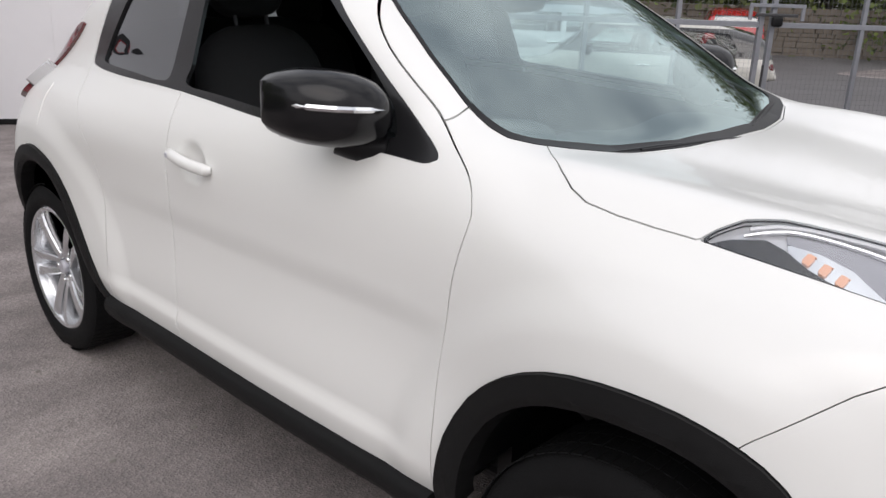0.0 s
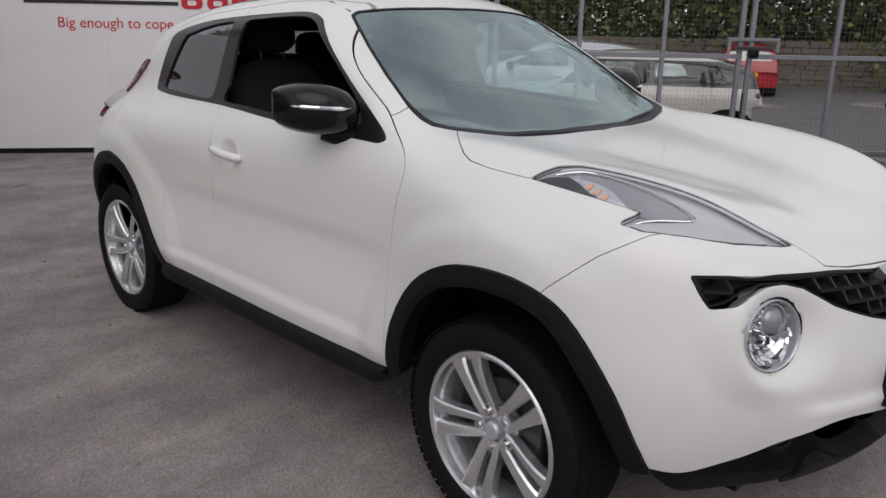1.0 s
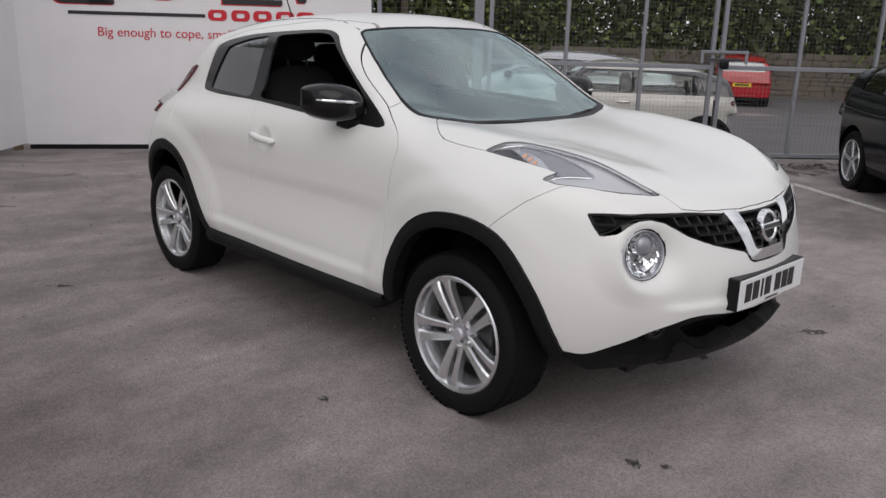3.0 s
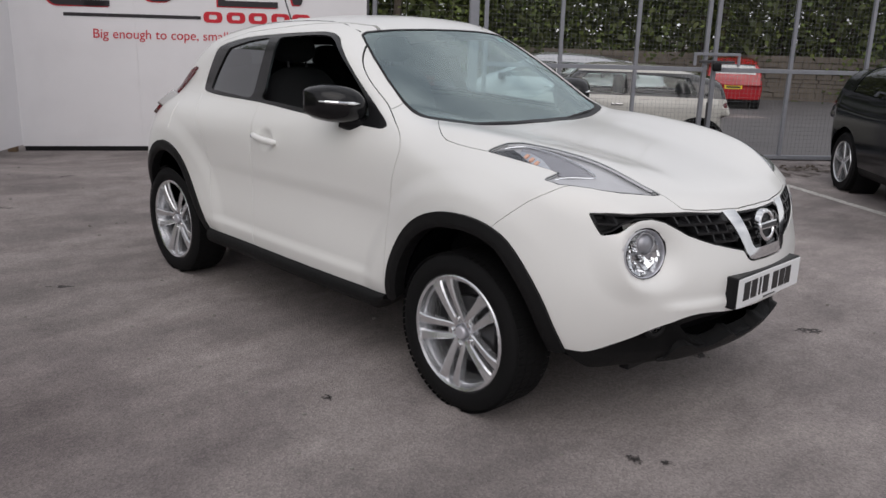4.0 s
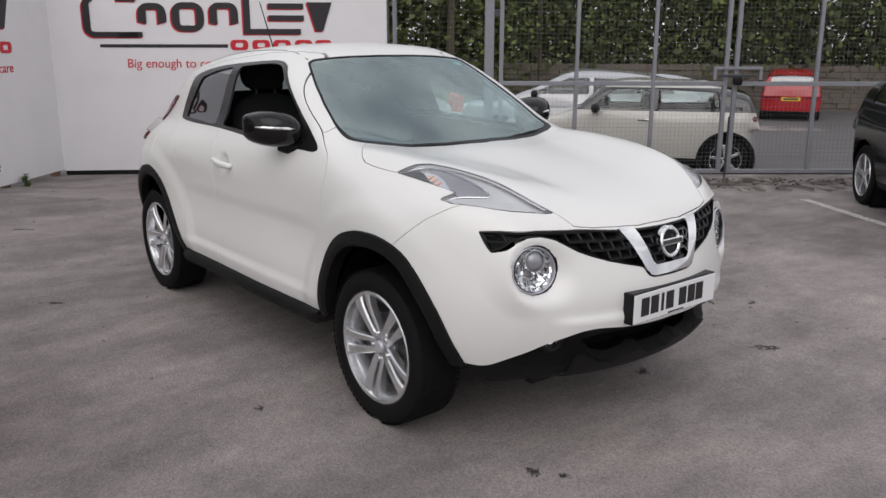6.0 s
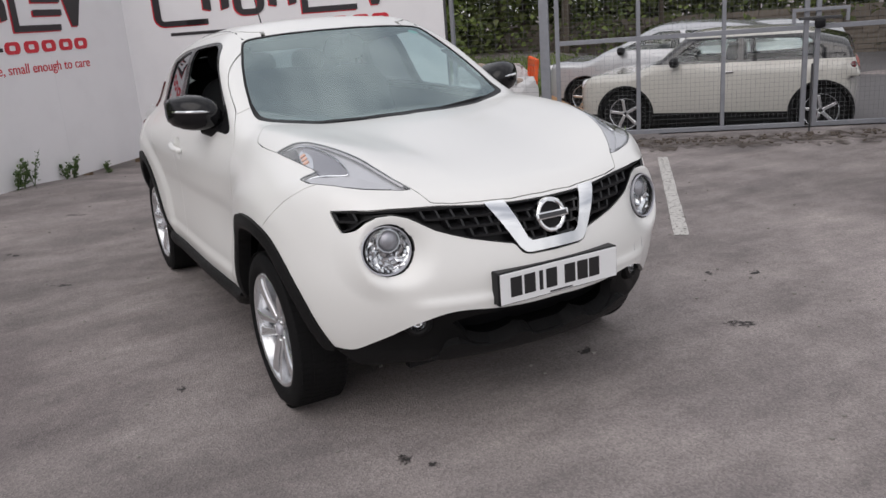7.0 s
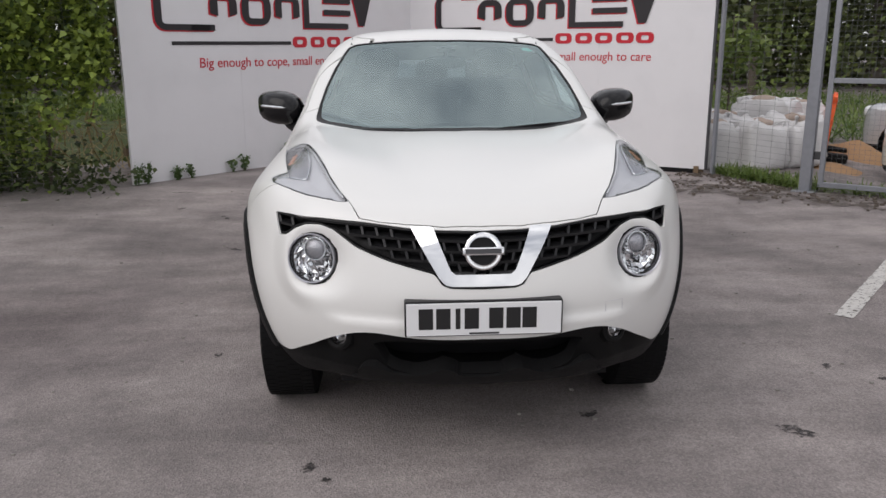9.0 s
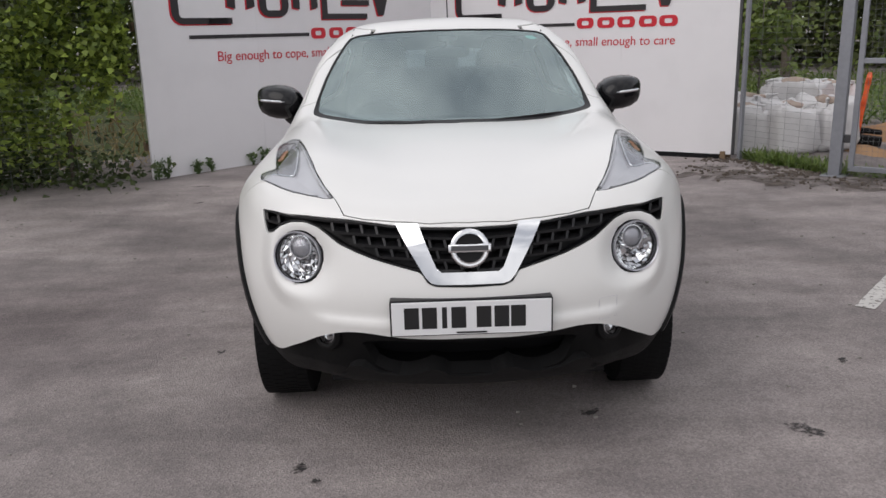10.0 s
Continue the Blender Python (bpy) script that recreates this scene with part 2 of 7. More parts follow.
def add_tube(bm, path, radius, sides=8, caps=True):
    """A round bar along a list of points; radius a number or one per point."""
    pts = [Vector(p) for p in path]
    rads = radius if isinstance(radius, (list, tuple)) else [radius] * len(pts)
    rings = []
    for i, p in enumerate(pts):
        d = (pts[min(i + 1, len(pts) - 1)] - pts[max(i - 1, 0)]).normalized()
        u = d.cross(Vector((0, 0, 1)) if abs(d.z) < 0.9 else Vector((1, 0, 0))).normalized()
        w = d.cross(u)
        rings.append([bm.verts.new(p + (u * math.cos(2 * math.pi * k / sides) + w * math.sin(2 * math.pi * k / sides)) * rads[i]) for k in range(sides)])
    for a, b in zip(rings[:-1], rings[1:]):
        for k in range(sides):
            bm.faces.new((a[k], a[(k + 1) % sides], b[(k + 1) % sides], b[k]))
    if caps:
        bm.faces.new(rings[0])
        bm.faces.new(rings[-1][::-1])
    return bm


def add_prism(bm, poly, low, high, m=None):
    """A flat outline (x, y) raised from low to high."""
    a = [bm.verts.new((m or Matrix()) @ Vector((x, y, low))) for x, y in poly]
    b = [bm.verts.new((m or Matrix()) @ Vector((x, y, high))) for x, y in poly]
    n = len(poly)
    bm.faces.new(a[::-1])
    bm.faces.new(b)
    for i in range(n):
        bm.faces.new((a[i], a[(i + 1) % n], b[(i + 1) % n], b[i]))
    return bm


def superblob(center, half, power=2.6, steps=24, m=None, bm=None):
    """A rounded block, between a ball and a box."""
    bm = bm or bmesh.new()
    rings = []

    def sp(v):
        return math.copysign(abs(v)**(2 / power), v)
    for i in range(steps // 2 + 1):
        la = -math.pi / 2 + math.pi * i / (steps // 2)
        ring = []
        for j in range(steps):
            lo = 2 * math.pi * j / steps
            p = Vector((center[0] + half[0] * sp(math.cos(la)) * sp(math.cos(lo)), center[1] + half[1] * sp(math.cos(la)) * sp(math.sin(lo)), center[2] + half[2] * sp(math.sin(la))))
            ring.append(bm.verts.new(m @ p if m else p))
        rings.append(ring)
    for a, b in zip(rings[:-1], rings[1:]):
        for j in range(steps):
            bm.faces.new((a[j], a[(j + 1) % steps], b[(j + 1) % steps], b[j]))
    bmesh.ops.remove_doubles(bm, verts=bm.verts, dist=1e-4)
    return bm


def leaves(name, points, size, mat, parent=None, seed=1, lean=0.6, shape=((-0.5, 0), (-0.2, 0.45), (0.5, 0), (-0.2, -0.45))):
    """One mesh of small four-cornered leaves at the points."""
    rng = np.random.default_rng(seed)
    n = len(points)
    d = rng.normal(size=(n, 3))
    d /= np.linalg.norm(d, axis=1)[:, None]
    up = rng.normal(size=(n, 3)) * lean + np.array([0, 0, 1])
    s = np.cross(up, d)
    s /= np.linalg.norm(s, axis=1)[:, None] + 1e-9
    scale = size * rng.uniform(0.6, 1.3, (n, 1))
    corners = np.stack([points + (d * u + s * v) * scale for u, v in shape], 1).reshape(-1, 3)
    faces = np.arange(4 * n).reshape(n, 4)
    return mesh_object(name, corners, faces, mat, parent, smooth=False)


def inside_distance(poly):
    """Signed distance to a closed outline in a plane: below zero inside."""
    p = np.array(poly, float)
    q = np.roll(p, -1, 0)

    def g(u, v):
        best, wind = np.full(u.shape, 1e9), np.zeros(u.shape, bool)
        for (ax, ay), (bx, by) in zip(p, q):
            ex, ey = bx - ax, by - ay
            s = np.clip(((u - ax) * ex + (v - ay) * ey) / (ex * ex + ey * ey + 1e-12), 0, 1)
            best = np.minimum(best, np.hypot(u - ax - s * ex, v - ay - s * ey))
            if ay != by:
                wind ^= ((ay > v) != (by > v)) & (u < ex * (v - ay) / ey + ax)
        return np.where(wind, -best, best)
    return g


def curved(poly, steps=4, close=True):
    """A smooth outline through the points."""
    p = [np.array(q, float) for q in poly]
    n, out = len(p), []
    for i in range(n if close else n - 1):
        a, b, c, d = (p[(i + k) % n] if close else p[min(max(i + k, 0), n - 1)] for k in (-1, 0, 1, 2))
        for s in range(steps):
            t = s / steps
            out.append(tuple(0.5 * (2 * b + (c - a) * t + (2 * a - 5 * b + 4 * c - d) * t * t + (3 * b - a - 3 * c + d) * t**3)))
    if not close:
        out.append(tuple(p[-1]))
    return out


def clip(v, t, g):
    """Keeps the part of a triangle sheet where g, a value per vertex, is below zero."""
    keep = g < 0
    count = keep[t].sum(1)
    whole = t[count == 3]
    cuts, new_v, tris = {}, [], []

    def cut(i, j):
        key = (min(i, j), max(i, j))
        if key not in cuts:
            s = g[i] / (g[i] - g[j])
            cuts[key] = len(v) + len(new_v)
            new_v.append(v[i] + (v[j] - v[i]) * s)
        return cuts[key]
    for tri in t[(count == 1) | (count == 2)].tolist():
        k = [keep[i] for i in tri]
        if sum(k) == 1:
            r = k.index(True)
            a, b, c = tri[r], tri[(r + 1) % 3], tri[(r + 2) % 3]
            tris.append((a, cut(a, b), cut(a, c)))
        else:
            r = k.index(False)
            a, b, c = tri[r], tri[(r + 1) % 3], tri[(r + 2) % 3]
            ab, ac = cut(a, b), cut(a, c)
            tris += [(b, c, ac), (b, ac, ab)]
    v2 = np.vstack([v, np.array(new_v)]) if new_v else v
    t2 = np.vstack([whole, np.array(tris, int).reshape(-1, 3)])
    used, back = np.unique(t2, return_inverse=True)
    return v2[used], back.reshape(-1, 3)


# ---- ground ----
def step(v, a, b):
    s = np.clip((v - a) / (b - a), 0, 1)
    return s * s * (3 - 2 * s)


FOLD, WALL_R, WALL_L = np.array((0.0, 8.06)), radians(-32.5), radians(226)
GATE_AT, GATE_TURN = np.array((3.95, 4.70)), radians(-38.7)
gate_u, gate_n = np.array((math.cos(GATE_TURN), math.sin(GATE_TURN))), np.array((-math.sin(GATE_TURN), math.cos(GATE_TURN)))
left_u = np.array((math.cos(WALL_L), math.sin(WALL_L)))
left_n = np.array((-left_u[1], left_u[0]))


def ground_height(x, y):
    """The yard is level, rises a little to the left board, and falls behind the gate."""
    s, d = (x - FOLD[0]) * left_u[0] + (y - FOLD[1]) * left_u[1], np.abs((x - FOLD[0]) * left_n[0] + (y - FOLD[1]) * left_n[1])
    up = 0.115 * step(s, 0.6, 2.2) * (1 - step(d, 0.0, 3.2))
    g = (x - GATE_AT[0]) * gate_n[0] + (y - GATE_AT[1]) * gate_n[1]
    a = (x - GATE_AT[0]) * gate_u[0] + (y - GATE_AT[1]) * gate_u[1]
    down = -0.25 * step(g, 0.3, 1.6) * step(a, -0.6, 1.2) - 0.35 * step(g, 5.0, 13.0) * step(a, -0.6, 3.0)
    return up + down


def asphalt():
    m = bpy.data.materials.new("worn_asphalt")
    m.use_nodes = True
    n, l = m.node_tree.nodes, m.node_tree.links
    b = n["Principled BSDF"]
    where = n.new("ShaderNodeTexCoord")

    def noise_at(scale, detail, rough=0.5):
        t = n.new("ShaderNodeTexNoise")
        t.inputs["Scale"].default_value, t.inputs["Detail"].default_value, t.inputs["Roughness"].default_value = scale, detail, rough
        l.new(where.outputs["Object"], t.inputs["Vector"])
        return t

    def ramp(source, a, b_, ca, cb):
        r = n.new("ShaderNodeValToRGB")
        r.color_ramp.elements[0].position, r.color_ramp.elements[1].position = a, b_
        r.color_ramp.elements[0].color, r.color_ramp.elements[1].color = (*ca, 1), (*cb, 1)
        l.new(source, r.inputs["Fac"])
        return r

    def mixed(kind, fac, a, b_):
        x = n.new("ShaderNodeMix")
        x.data_type, x.blend_type = "RGBA", kind
        x.inputs[0].default_value = fac
        l.new(a, x.inputs[6])
        l.new(b_, x.inputs[7])
        return x
    broad = ramp(noise_at(0.55, 6, 0.6).outputs["Fac"], 0.35, 0.68, (0.190, 0.172, 0.168), (0.340, 0.308, 0.300))
    patch = ramp(noise_at(2.3, 8, 0.65).outputs["Fac"], 0.40, 0.72, (1.06, 1.05, 1.04), (0.72, 0.71, 0.72))
    stones = n.new("ShaderNodeTexVoronoi")
    stones.inputs["Scale"].default_value = 130
    l.new(where.outputs["Object"], stones.inputs["Vector"])
    speck = ramp(stones.outputs["Color"], 0.1, 0.95, (0.62, 0.62, 0.62), (1.42, 1.40, 1.38))
    fine = ramp(noise_at(320, 3).outputs["Fac"], 0.3, 0.7, (0.68, 0.68, 0.68), (1.34, 1.34, 1.34))
    # worn tracks, drawn out along the way the cars turn
    track = n.new("ShaderNodeMapping")
    track.inputs["Rotation"].default_value, track.inputs["Scale"].default_value = (0, 0, radians(-28)), (0.7, 1.9, 1)
    l.new(where.outputs["Object"], track.inputs["Vector"])
    swept = noise_at(1.25, 7, 0.62)
    l.new(track.outputs[0], swept.inputs["Vector"])
    streak = ramp(swept.outputs["Fac"], 0.36, 0.66, (0.70, 0.69, 0.70), (1.30, 1.29, 1.28))
    c = mixed("MULTIPLY", 1.0, broad.outputs["Color"], patch.outputs["Color"])
    c = mixed("MULTIPLY", 0.75, c.outputs[2], streak.outputs["Color"])
    # a darker patch of ground with a ragged edge
    reach, ragged = n.new("ShaderNodeVectorMath"), n.new("ShaderNodeMath")
    reach.operation, reach.inputs[1].default_value = "DISTANCE", (-2.35, 0.95, 0)
    l.new(where.outputs["Object"], reach.inputs[0])
    ragged.operation, ragged.inputs[1].default_value = "MULTIPLY_ADD", 1.3
    l.new(noise_at(1.7, 5).outputs["Fac"], ragged.inputs[0])
    l.new(reach.outputs["Value"], ragged.inputs[2])
    dark_area = ramp(ragged.outputs[0], 0.0, 1.0, (0.56, 0.54, 0.55), (1, 1, 1))
    wide = n.new("ShaderNodeMapRange")
    wide.inputs["From Min"].default_value, wide.inputs["From Max"].default_value = 0.9, 2.1
    l.new(ragged.outputs[0], wide.inputs["Value"])
    l.new(wide.outputs["Result"], dark_area.inputs["Fac"])
    c = mixed("MULTIPLY", 1.0, c.outputs[2], dark_area.outputs["Color"])
    c = mixed("MULTIPLY", 0.62, c.outputs[2], speck.outputs["Color"])
    c = mixed("MULTIPLY", 0.45, c.outputs[2], fine.outputs["Color"])
    l.new(c.outputs[2], b.inputs["Base Color"])
    b.inputs["Roughness"].default_value = 0.85
    b.inputs["Specular IOR Level"].default_value = 0.35
    bump = n.new("ShaderNodeBump")
    bump.inputs["Strength"].default_value, bump.inputs["Distance"].default_value = 0.7, 0.004
    l.new(stones.outputs["Distance"], bump.inputs["Height"])
    l.new(bump.outputs["Normal"], b.inputs["Normal"])
    return m


ASPHALT = asphalt()
DIRT = material("dry_dirt", (0.13, 0.105, 0.085), 0.95, spread=0.6, scale=16, stain=0.4, stain_scale=3, bump=0.8, bump_scale=60)
OIL = material("dark_oil_stain", (0.045, 0.040, 0.040), 0.7, spread=0.5, scale=20)


def break_up(m, scale, a, b):
    """Lets the ground show between the blots of a stain."""
    n, l = m.node_tree.nodes, m.node_tree.links
    where, blot, cut, clear, mix = (n.new("ShaderNode" + k) for k in ("TexCoord", "TexNoise", "ValToRGB", "BsdfTransparent", "MixShader"))
    blot.inputs["Scale"].default_value, blot.inputs["Detail"].default_value = scale, 6
    cut.color_ramp.elements[0].position, cut.color_ramp.elements[1].position = a, b
    l.new(where.outputs["Object"], blot.inputs["Vector"])
    l.new(blot.outputs["Fac"], cut.inputs["Fac"])
    l.new(cut.outputs["Color"], mix.inputs[0])
    l.new(clear.outputs[0], mix.inputs[1])
    l.new(n["Principled BSDF"].outputs[0], mix.inputs[2])
    l.new(mix.outputs[0], n["Material Output"].inputs["Surface"])


VERGE = material("washed_up_dirt", (0.125, 0.10, 0.082), 0.95, spread=0.6, scale=45, stain=0.5, stain_scale=9, bump=0.8, bump_scale=60)
break_up(VERGE, 4.5, 0.36, 0.72)
break_up(OIL, 30, 0.40, 0.62)
break_up(LINEPAINT, 38, 0.30, 0.46)


def ground():
    near = np.arange(-8, 16.01, 0.2)
    far = np.array([20, 28, 40, 60, 100, 200, 420.0])
    ax = np.concatenate([-far[::-1], near[near < 16.01], far])
    ay = np.concatenate([-far[::-1], near, far])
    gx, gy = np.meshgrid(ax, ay, indexing="ij")
    v = np.stack([gx, gy, ground_height(gx, gy)], -1).reshape(-1, 3)
    i = np.arange(len(ax) * len(ay)).reshape(len(ax), len(ay))
    f = np.stack([i[:-1, :-1], i[1:, :-1], i[1:, 1:], i[:-1, 1:]], -1).reshape(-1, 4)
    tagged(mesh_object("ground", v, f, ASPHALT), "worn grey-brown asphalt of a car park yard", "ground", kind="structure")


ground()


def ground_strip(name, pts, width, mat, label, lift=0.004, ragged=0.0, seed=3):
    """A thin painted or worn strip that follows the ground."""
    rng = np.random.default_rng(seed)
    p = np.array(pts, float)
    n = max(2, int(np.linalg.norm(p[-1] - p[0]) / 0.06))
    s = np.linspace(0, 1, n)
    line = p[0] + (p[-1] - p[0]) * s[:, None]
    d = (p[-1] - p[0]) / np.linalg.norm(p[-1] - p[0])
    side = np.array((-d[1], d[0]))
    w = width / 2 + rng.uniform(-ragged, ragged, (2, n))
    v = []
    for k, sign in ((0, -1), (1, 1)):
        q = line + side * (sign * w[k])[:, None]
        v.append(np.column_stack([q, ground_height(q[:, 0], q[:, 1]) + lift]))
    v = np.vstack(v)
    f = np.array([(i, i + 1, n + i + 1, n + i) for i in range(n - 1)])
    return tagged(mesh_object(name, v, f, mat), label, "road marking", kind="structure")


# darker, newer asphalt of the car park behind the gate
DARKASPHALT = material("dark_asphalt", (0.150, 0.143, 0.146), 0.85, spread=0.45, scale=60, stain=0.35, stain_scale=0.8, bump=0.5, bump_scale=120)
sa, sg = np.linspace(1.35, 22, 104), np.linspace(0.30, 26, 130)
ga, gg = np.meshgrid(sa, sg, indexing="ij")
yard_x, yard_y = GATE_AT[0] + gate_u[0] * ga + gate_n[0] * gg, GATE_AT[1] + gate_u[1] * ga + gate_n[1] * gg
yard_v = np.stack([yard_x, yard_y, ground_height(yard_x, yard_y) + 0.014], -1).reshape(-1, 3)
yard_i = np.arange(104 * 130).reshape(104, 130)
yard_f = np.stack([yard_i[:-1, :-1], yard_i[1:, :-1], yard_i[1:, 1:], yard_i[:-1, 1:]], -1).reshape(-1, 4)
tagged(mesh_object("rear_yard", yard_v, yard_f, DARKASPHALT), "dark grey asphalt of the car park behind the gate", "pavement", kind="structure")
ground_strip("bay_line", [(4.16, 2.95), (2.22, 0.74)], 0.10, LINEPAINT, "worn white painted parking bay line", ragged=0.004)
ground_strip("bay_line", [(5.64, 1.50), (4.15, -1.05)], 0.10, LINEPAINT, "worn white painted parking bay line", ragged=0.004, seed=5)
ground_strip("dirt_verge", [GATE_AT + gate_u * -1.3 + gate_n * -0.35, GATE_AT + gate_u * 4.9 + gate_n * -0.55], 0.75, VERGE, "dirt and gravel washed up along the gate", 0.006, 0.20, 7)


def blotch(x, y, r, seed, mat=OIL, name="stain", squash=0.6):
    rng = np.random.default_rng(seed)
    bm = bmesh.new()
    ring = []
    turn = rng.uniform(0, 3)
    for k in range(22):
        a = 2 * math.pi * k / 22
        q = r * rng.uniform(0.55, 1.15)
        u, w = math.cos(a) * q, math.sin(a) * q * squash
        px, py = x + u * math.cos(turn) - w * math.sin(turn), y + u * math.sin(turn) + w * math.cos(turn)
        ring.append(bm.verts.new((px, py, float(ground_height(np.array(px), np.array(py))) + 0.003)))
    bm.faces.new(ring)
    ob = part(name, bm, mat)
    return tagged(ob, "dark oily stain on the asphalt", "stain", "stains on the asphalt", "structure")


for k, (x, y, r) in enumerate([(0.50, -0.38, 0.06), (1.28, -0.585, 0.08), (-0.62, -0.74, 0.05), (-0.55, -0.84, 0.035), (1.75, 0.05, 0.04), (1.95, -0.1, 0.05), (-1.18, 0.42, 0.04), (-1.75, 3.6, 0.09), (-1.5, 2.6, 0.08), (-2.35, 4.6, 0.10), (-2.2, 3.9, 0.07), (-1.2, 4.7, 0.12), (-0.3, 5.8, 0.12)]):
    blotch(x, y, r, 20 + k, squash=0.6 if k < 7 else 0.3)

# small loose stones
rng = np.random.default_rng(4)
bm = bmesh.new()
for _ in range(420):
    x, y = rng.uniform(-4.5, 3.5), rng.uniform(-2.6, 7)
    s = rng.uniform(0.003, 0.009)
    add_box(bm, (x - s, y - s * 0.8, -0.002), (x + s, y + s * 0.7, s * 1.1 + float(ground_height(np.array(x), np.array(y)))))
tagged(part("loose_grit", bm, material("grit", (0.30, 0.28, 0.26), 0.9, spread=0.5, scale=60)), "scattered small loose stones on the asphalt", "gravel", kind="stuff")


# ---- the two sign boards ----
def font_text(name, text, size, m, mat, parent=None, label="", shear=0.0, extrude=0.002):
    c = bpy.data.curves.new(name, "FONT")
    c.body, c.size, c.extrude, c.shear = text, size, extrude, shear
    tmp = bpy.data.objects.new(name, c)
    scene.collection.objects.link(tmp)
    me = bpy.data.meshes.new_from_object(tmp.evaluated_get(bpy.context.evaluated_depsgraph_get()))
    bpy.data.objects.remove(tmp)
    me.materials.clear()
    me.materials.append(mat)
    ob = new(name, me)
    ob.matrix_basis = m
    if parent is not None:
        ob.parent = parent
    return tagged(ob, label)


def fit_text(name, text, x0, x1, z, height, mat, parent, label="", front=-0.003, shear=0.0):
    """Text along local x from x0 to x1, its baseline at z, facing local -y."""
    ob = font_text(name, text, 1.0, Matrix(), mat, parent, label, shear)
    xs = np.array([v.co.x for v in ob.data.vertices])
    caps = 0.70
    sx = (x1 - x0) / (xs.max() - xs.min())
    ob.matrix_basis = Matrix.Translation((x0 - xs.min() * sx, front, z)) @ pose(0, 0, 0, 90) @ Matrix.Diagonal((sx, height / caps, 1, 1))
    return ob


def sign_marks(board, lower=0.0, wide=1.0):
    """The mark on a board: bent strokes with a red shade, a bar, a red word block and the slogan. Local x runs along the board."""
    def along(x):
        return 0.57 + (x - 0.57) * wide

    def rounded(x0, z0, x1, z1, r):
        pts = []
        for cx, cz, a0 in ((x1 - r, z1 - r, 0), (x0 + r, z1 - r, 90), (x0 + r, z0 + r, 180), (x1 - r, z0 + r, 270)):
            pts += [(cx + r * math.cos(radians(a0 + 18 * k)), cz + r * math.sin(radians(a0 + 18 * k))) for k in range(6)]
        return pts

    def band(bm, outer, inner, front, thick, start=0, stop=None):
        """A flat band between two outlines of equal length; open where it doesn't run all round."""
        n = len(outer)
        span = n if stop is None else stop - start
        for k in range(start, start + span):
            i, j = k % n, (k + 1) % n
            q = [outer[i], outer[j], inner[j], inner[i]]
            near, away = [bm.verts.new((x, front, z)) for x, z in q], [bm.verts.new((x, front + thick, z)) for x, z in q]
            bm.faces.new(near)
            for c in range(4):
                bm.faces.new((near[c], away[c], away[(c + 1) % 4], near[(c + 1) % 4]))

    def strokes(dx, dz, front, mat, name):
        bm = bmesh.new()

        def bar(x0, z0, x1, z1):
            add_box(bm, (along(x0) + dx, front, z0 + dz), (along(x1) + dx, front + 0.004, z1 + dz))

        def ring(x0, z0, x1, z1, r, t, start=0, stop=None):
            x0, x1 = along(x0) + dx, along(x1) + dx
            z0, z1 = z0 + dz, z1 + dz
            band(bm, rounded(x0, z0, x1, z1, r), rounded(x0 + t, z0 + t * 0.75, x1 - t, z1 - t * 0.75, max(0.02, r - t)), front, 0.004, start, stop)
        # plain shapes of the mark: a long open bracket, arches, a ring, a corner, bars and a wedge
        ring(0.40, 1.66, 1.20, 2.14, 0.13, 0.085, 6, 18)
        bar(0.80, 1.66, 1.02, 1.724)
        bar(0.80, 2.076, 1.02, 2.14)
        ring(1.03, 1.72, 1.36, 2.06, 0.12, 0.10, -1, 12)
        ring(1.42, 1.73, 1.80, 2.07, 0.13, 0.095)
        ring(1.86, 1.72, 2.20, 2.07, 0.11, 0.095, -1, 12)
        bar(2.26, 1.70, 2.34, 2.14)
        bar(2.3402, 1.70, 2.94, 1.765)
        for z in (1.86, 2.00):
            bar(2.56, z, 2.98, z + 0.065)
        add_prism(bm, [(along(3.02) + dx, -2.08 - dz), (along(3.32) + dx, -2.08 - dz), (along(3.21) + dx, -1.74 - dz), (along(3.12) + dx, -1.74 - dz)], front, front + 0.004, Matrix(((1, 0, 0, 0), (0, 0, 1, 0), (0, -1, 0, 0), (0, 0, 0, 1))))
        return part(name, bm, mat, board)
    strokes(-0.018, -0.012, -0.006, SIGNRED, "mark_shade")
    strokes(0, 0, -0.011, SIGNBLACK, "mark_strokes")
    part("mark_bar", box((0.57, -0.006, 1.582 - lower), (along(2.06), 0, 1.620 - lower)), SIGNBLACK, board)
    bm = bmesh.new()
    for x0 in (2.09, 2.35, 2.60, 2.86, 3.10):
        x, z = along(x0), 1.55 - lower
        band(bm, rounded(x, z, x + 0.215, z + 0.125, 0.05), rounded(x + 0.062, z + 0.036, x + 0.153, z + 0.089, 0.018), -0.006, 0.006)
    part("mark_word", bm, SIGNRED, board, "red block lettering shapes")
    fit_text("slogan", "Big enough to cope, small enough to care", along(0.87), along(3.29), 1.345 - lower, 0.105, SIGNRED, board, "red handwritten-style slogan", shear=0.05)


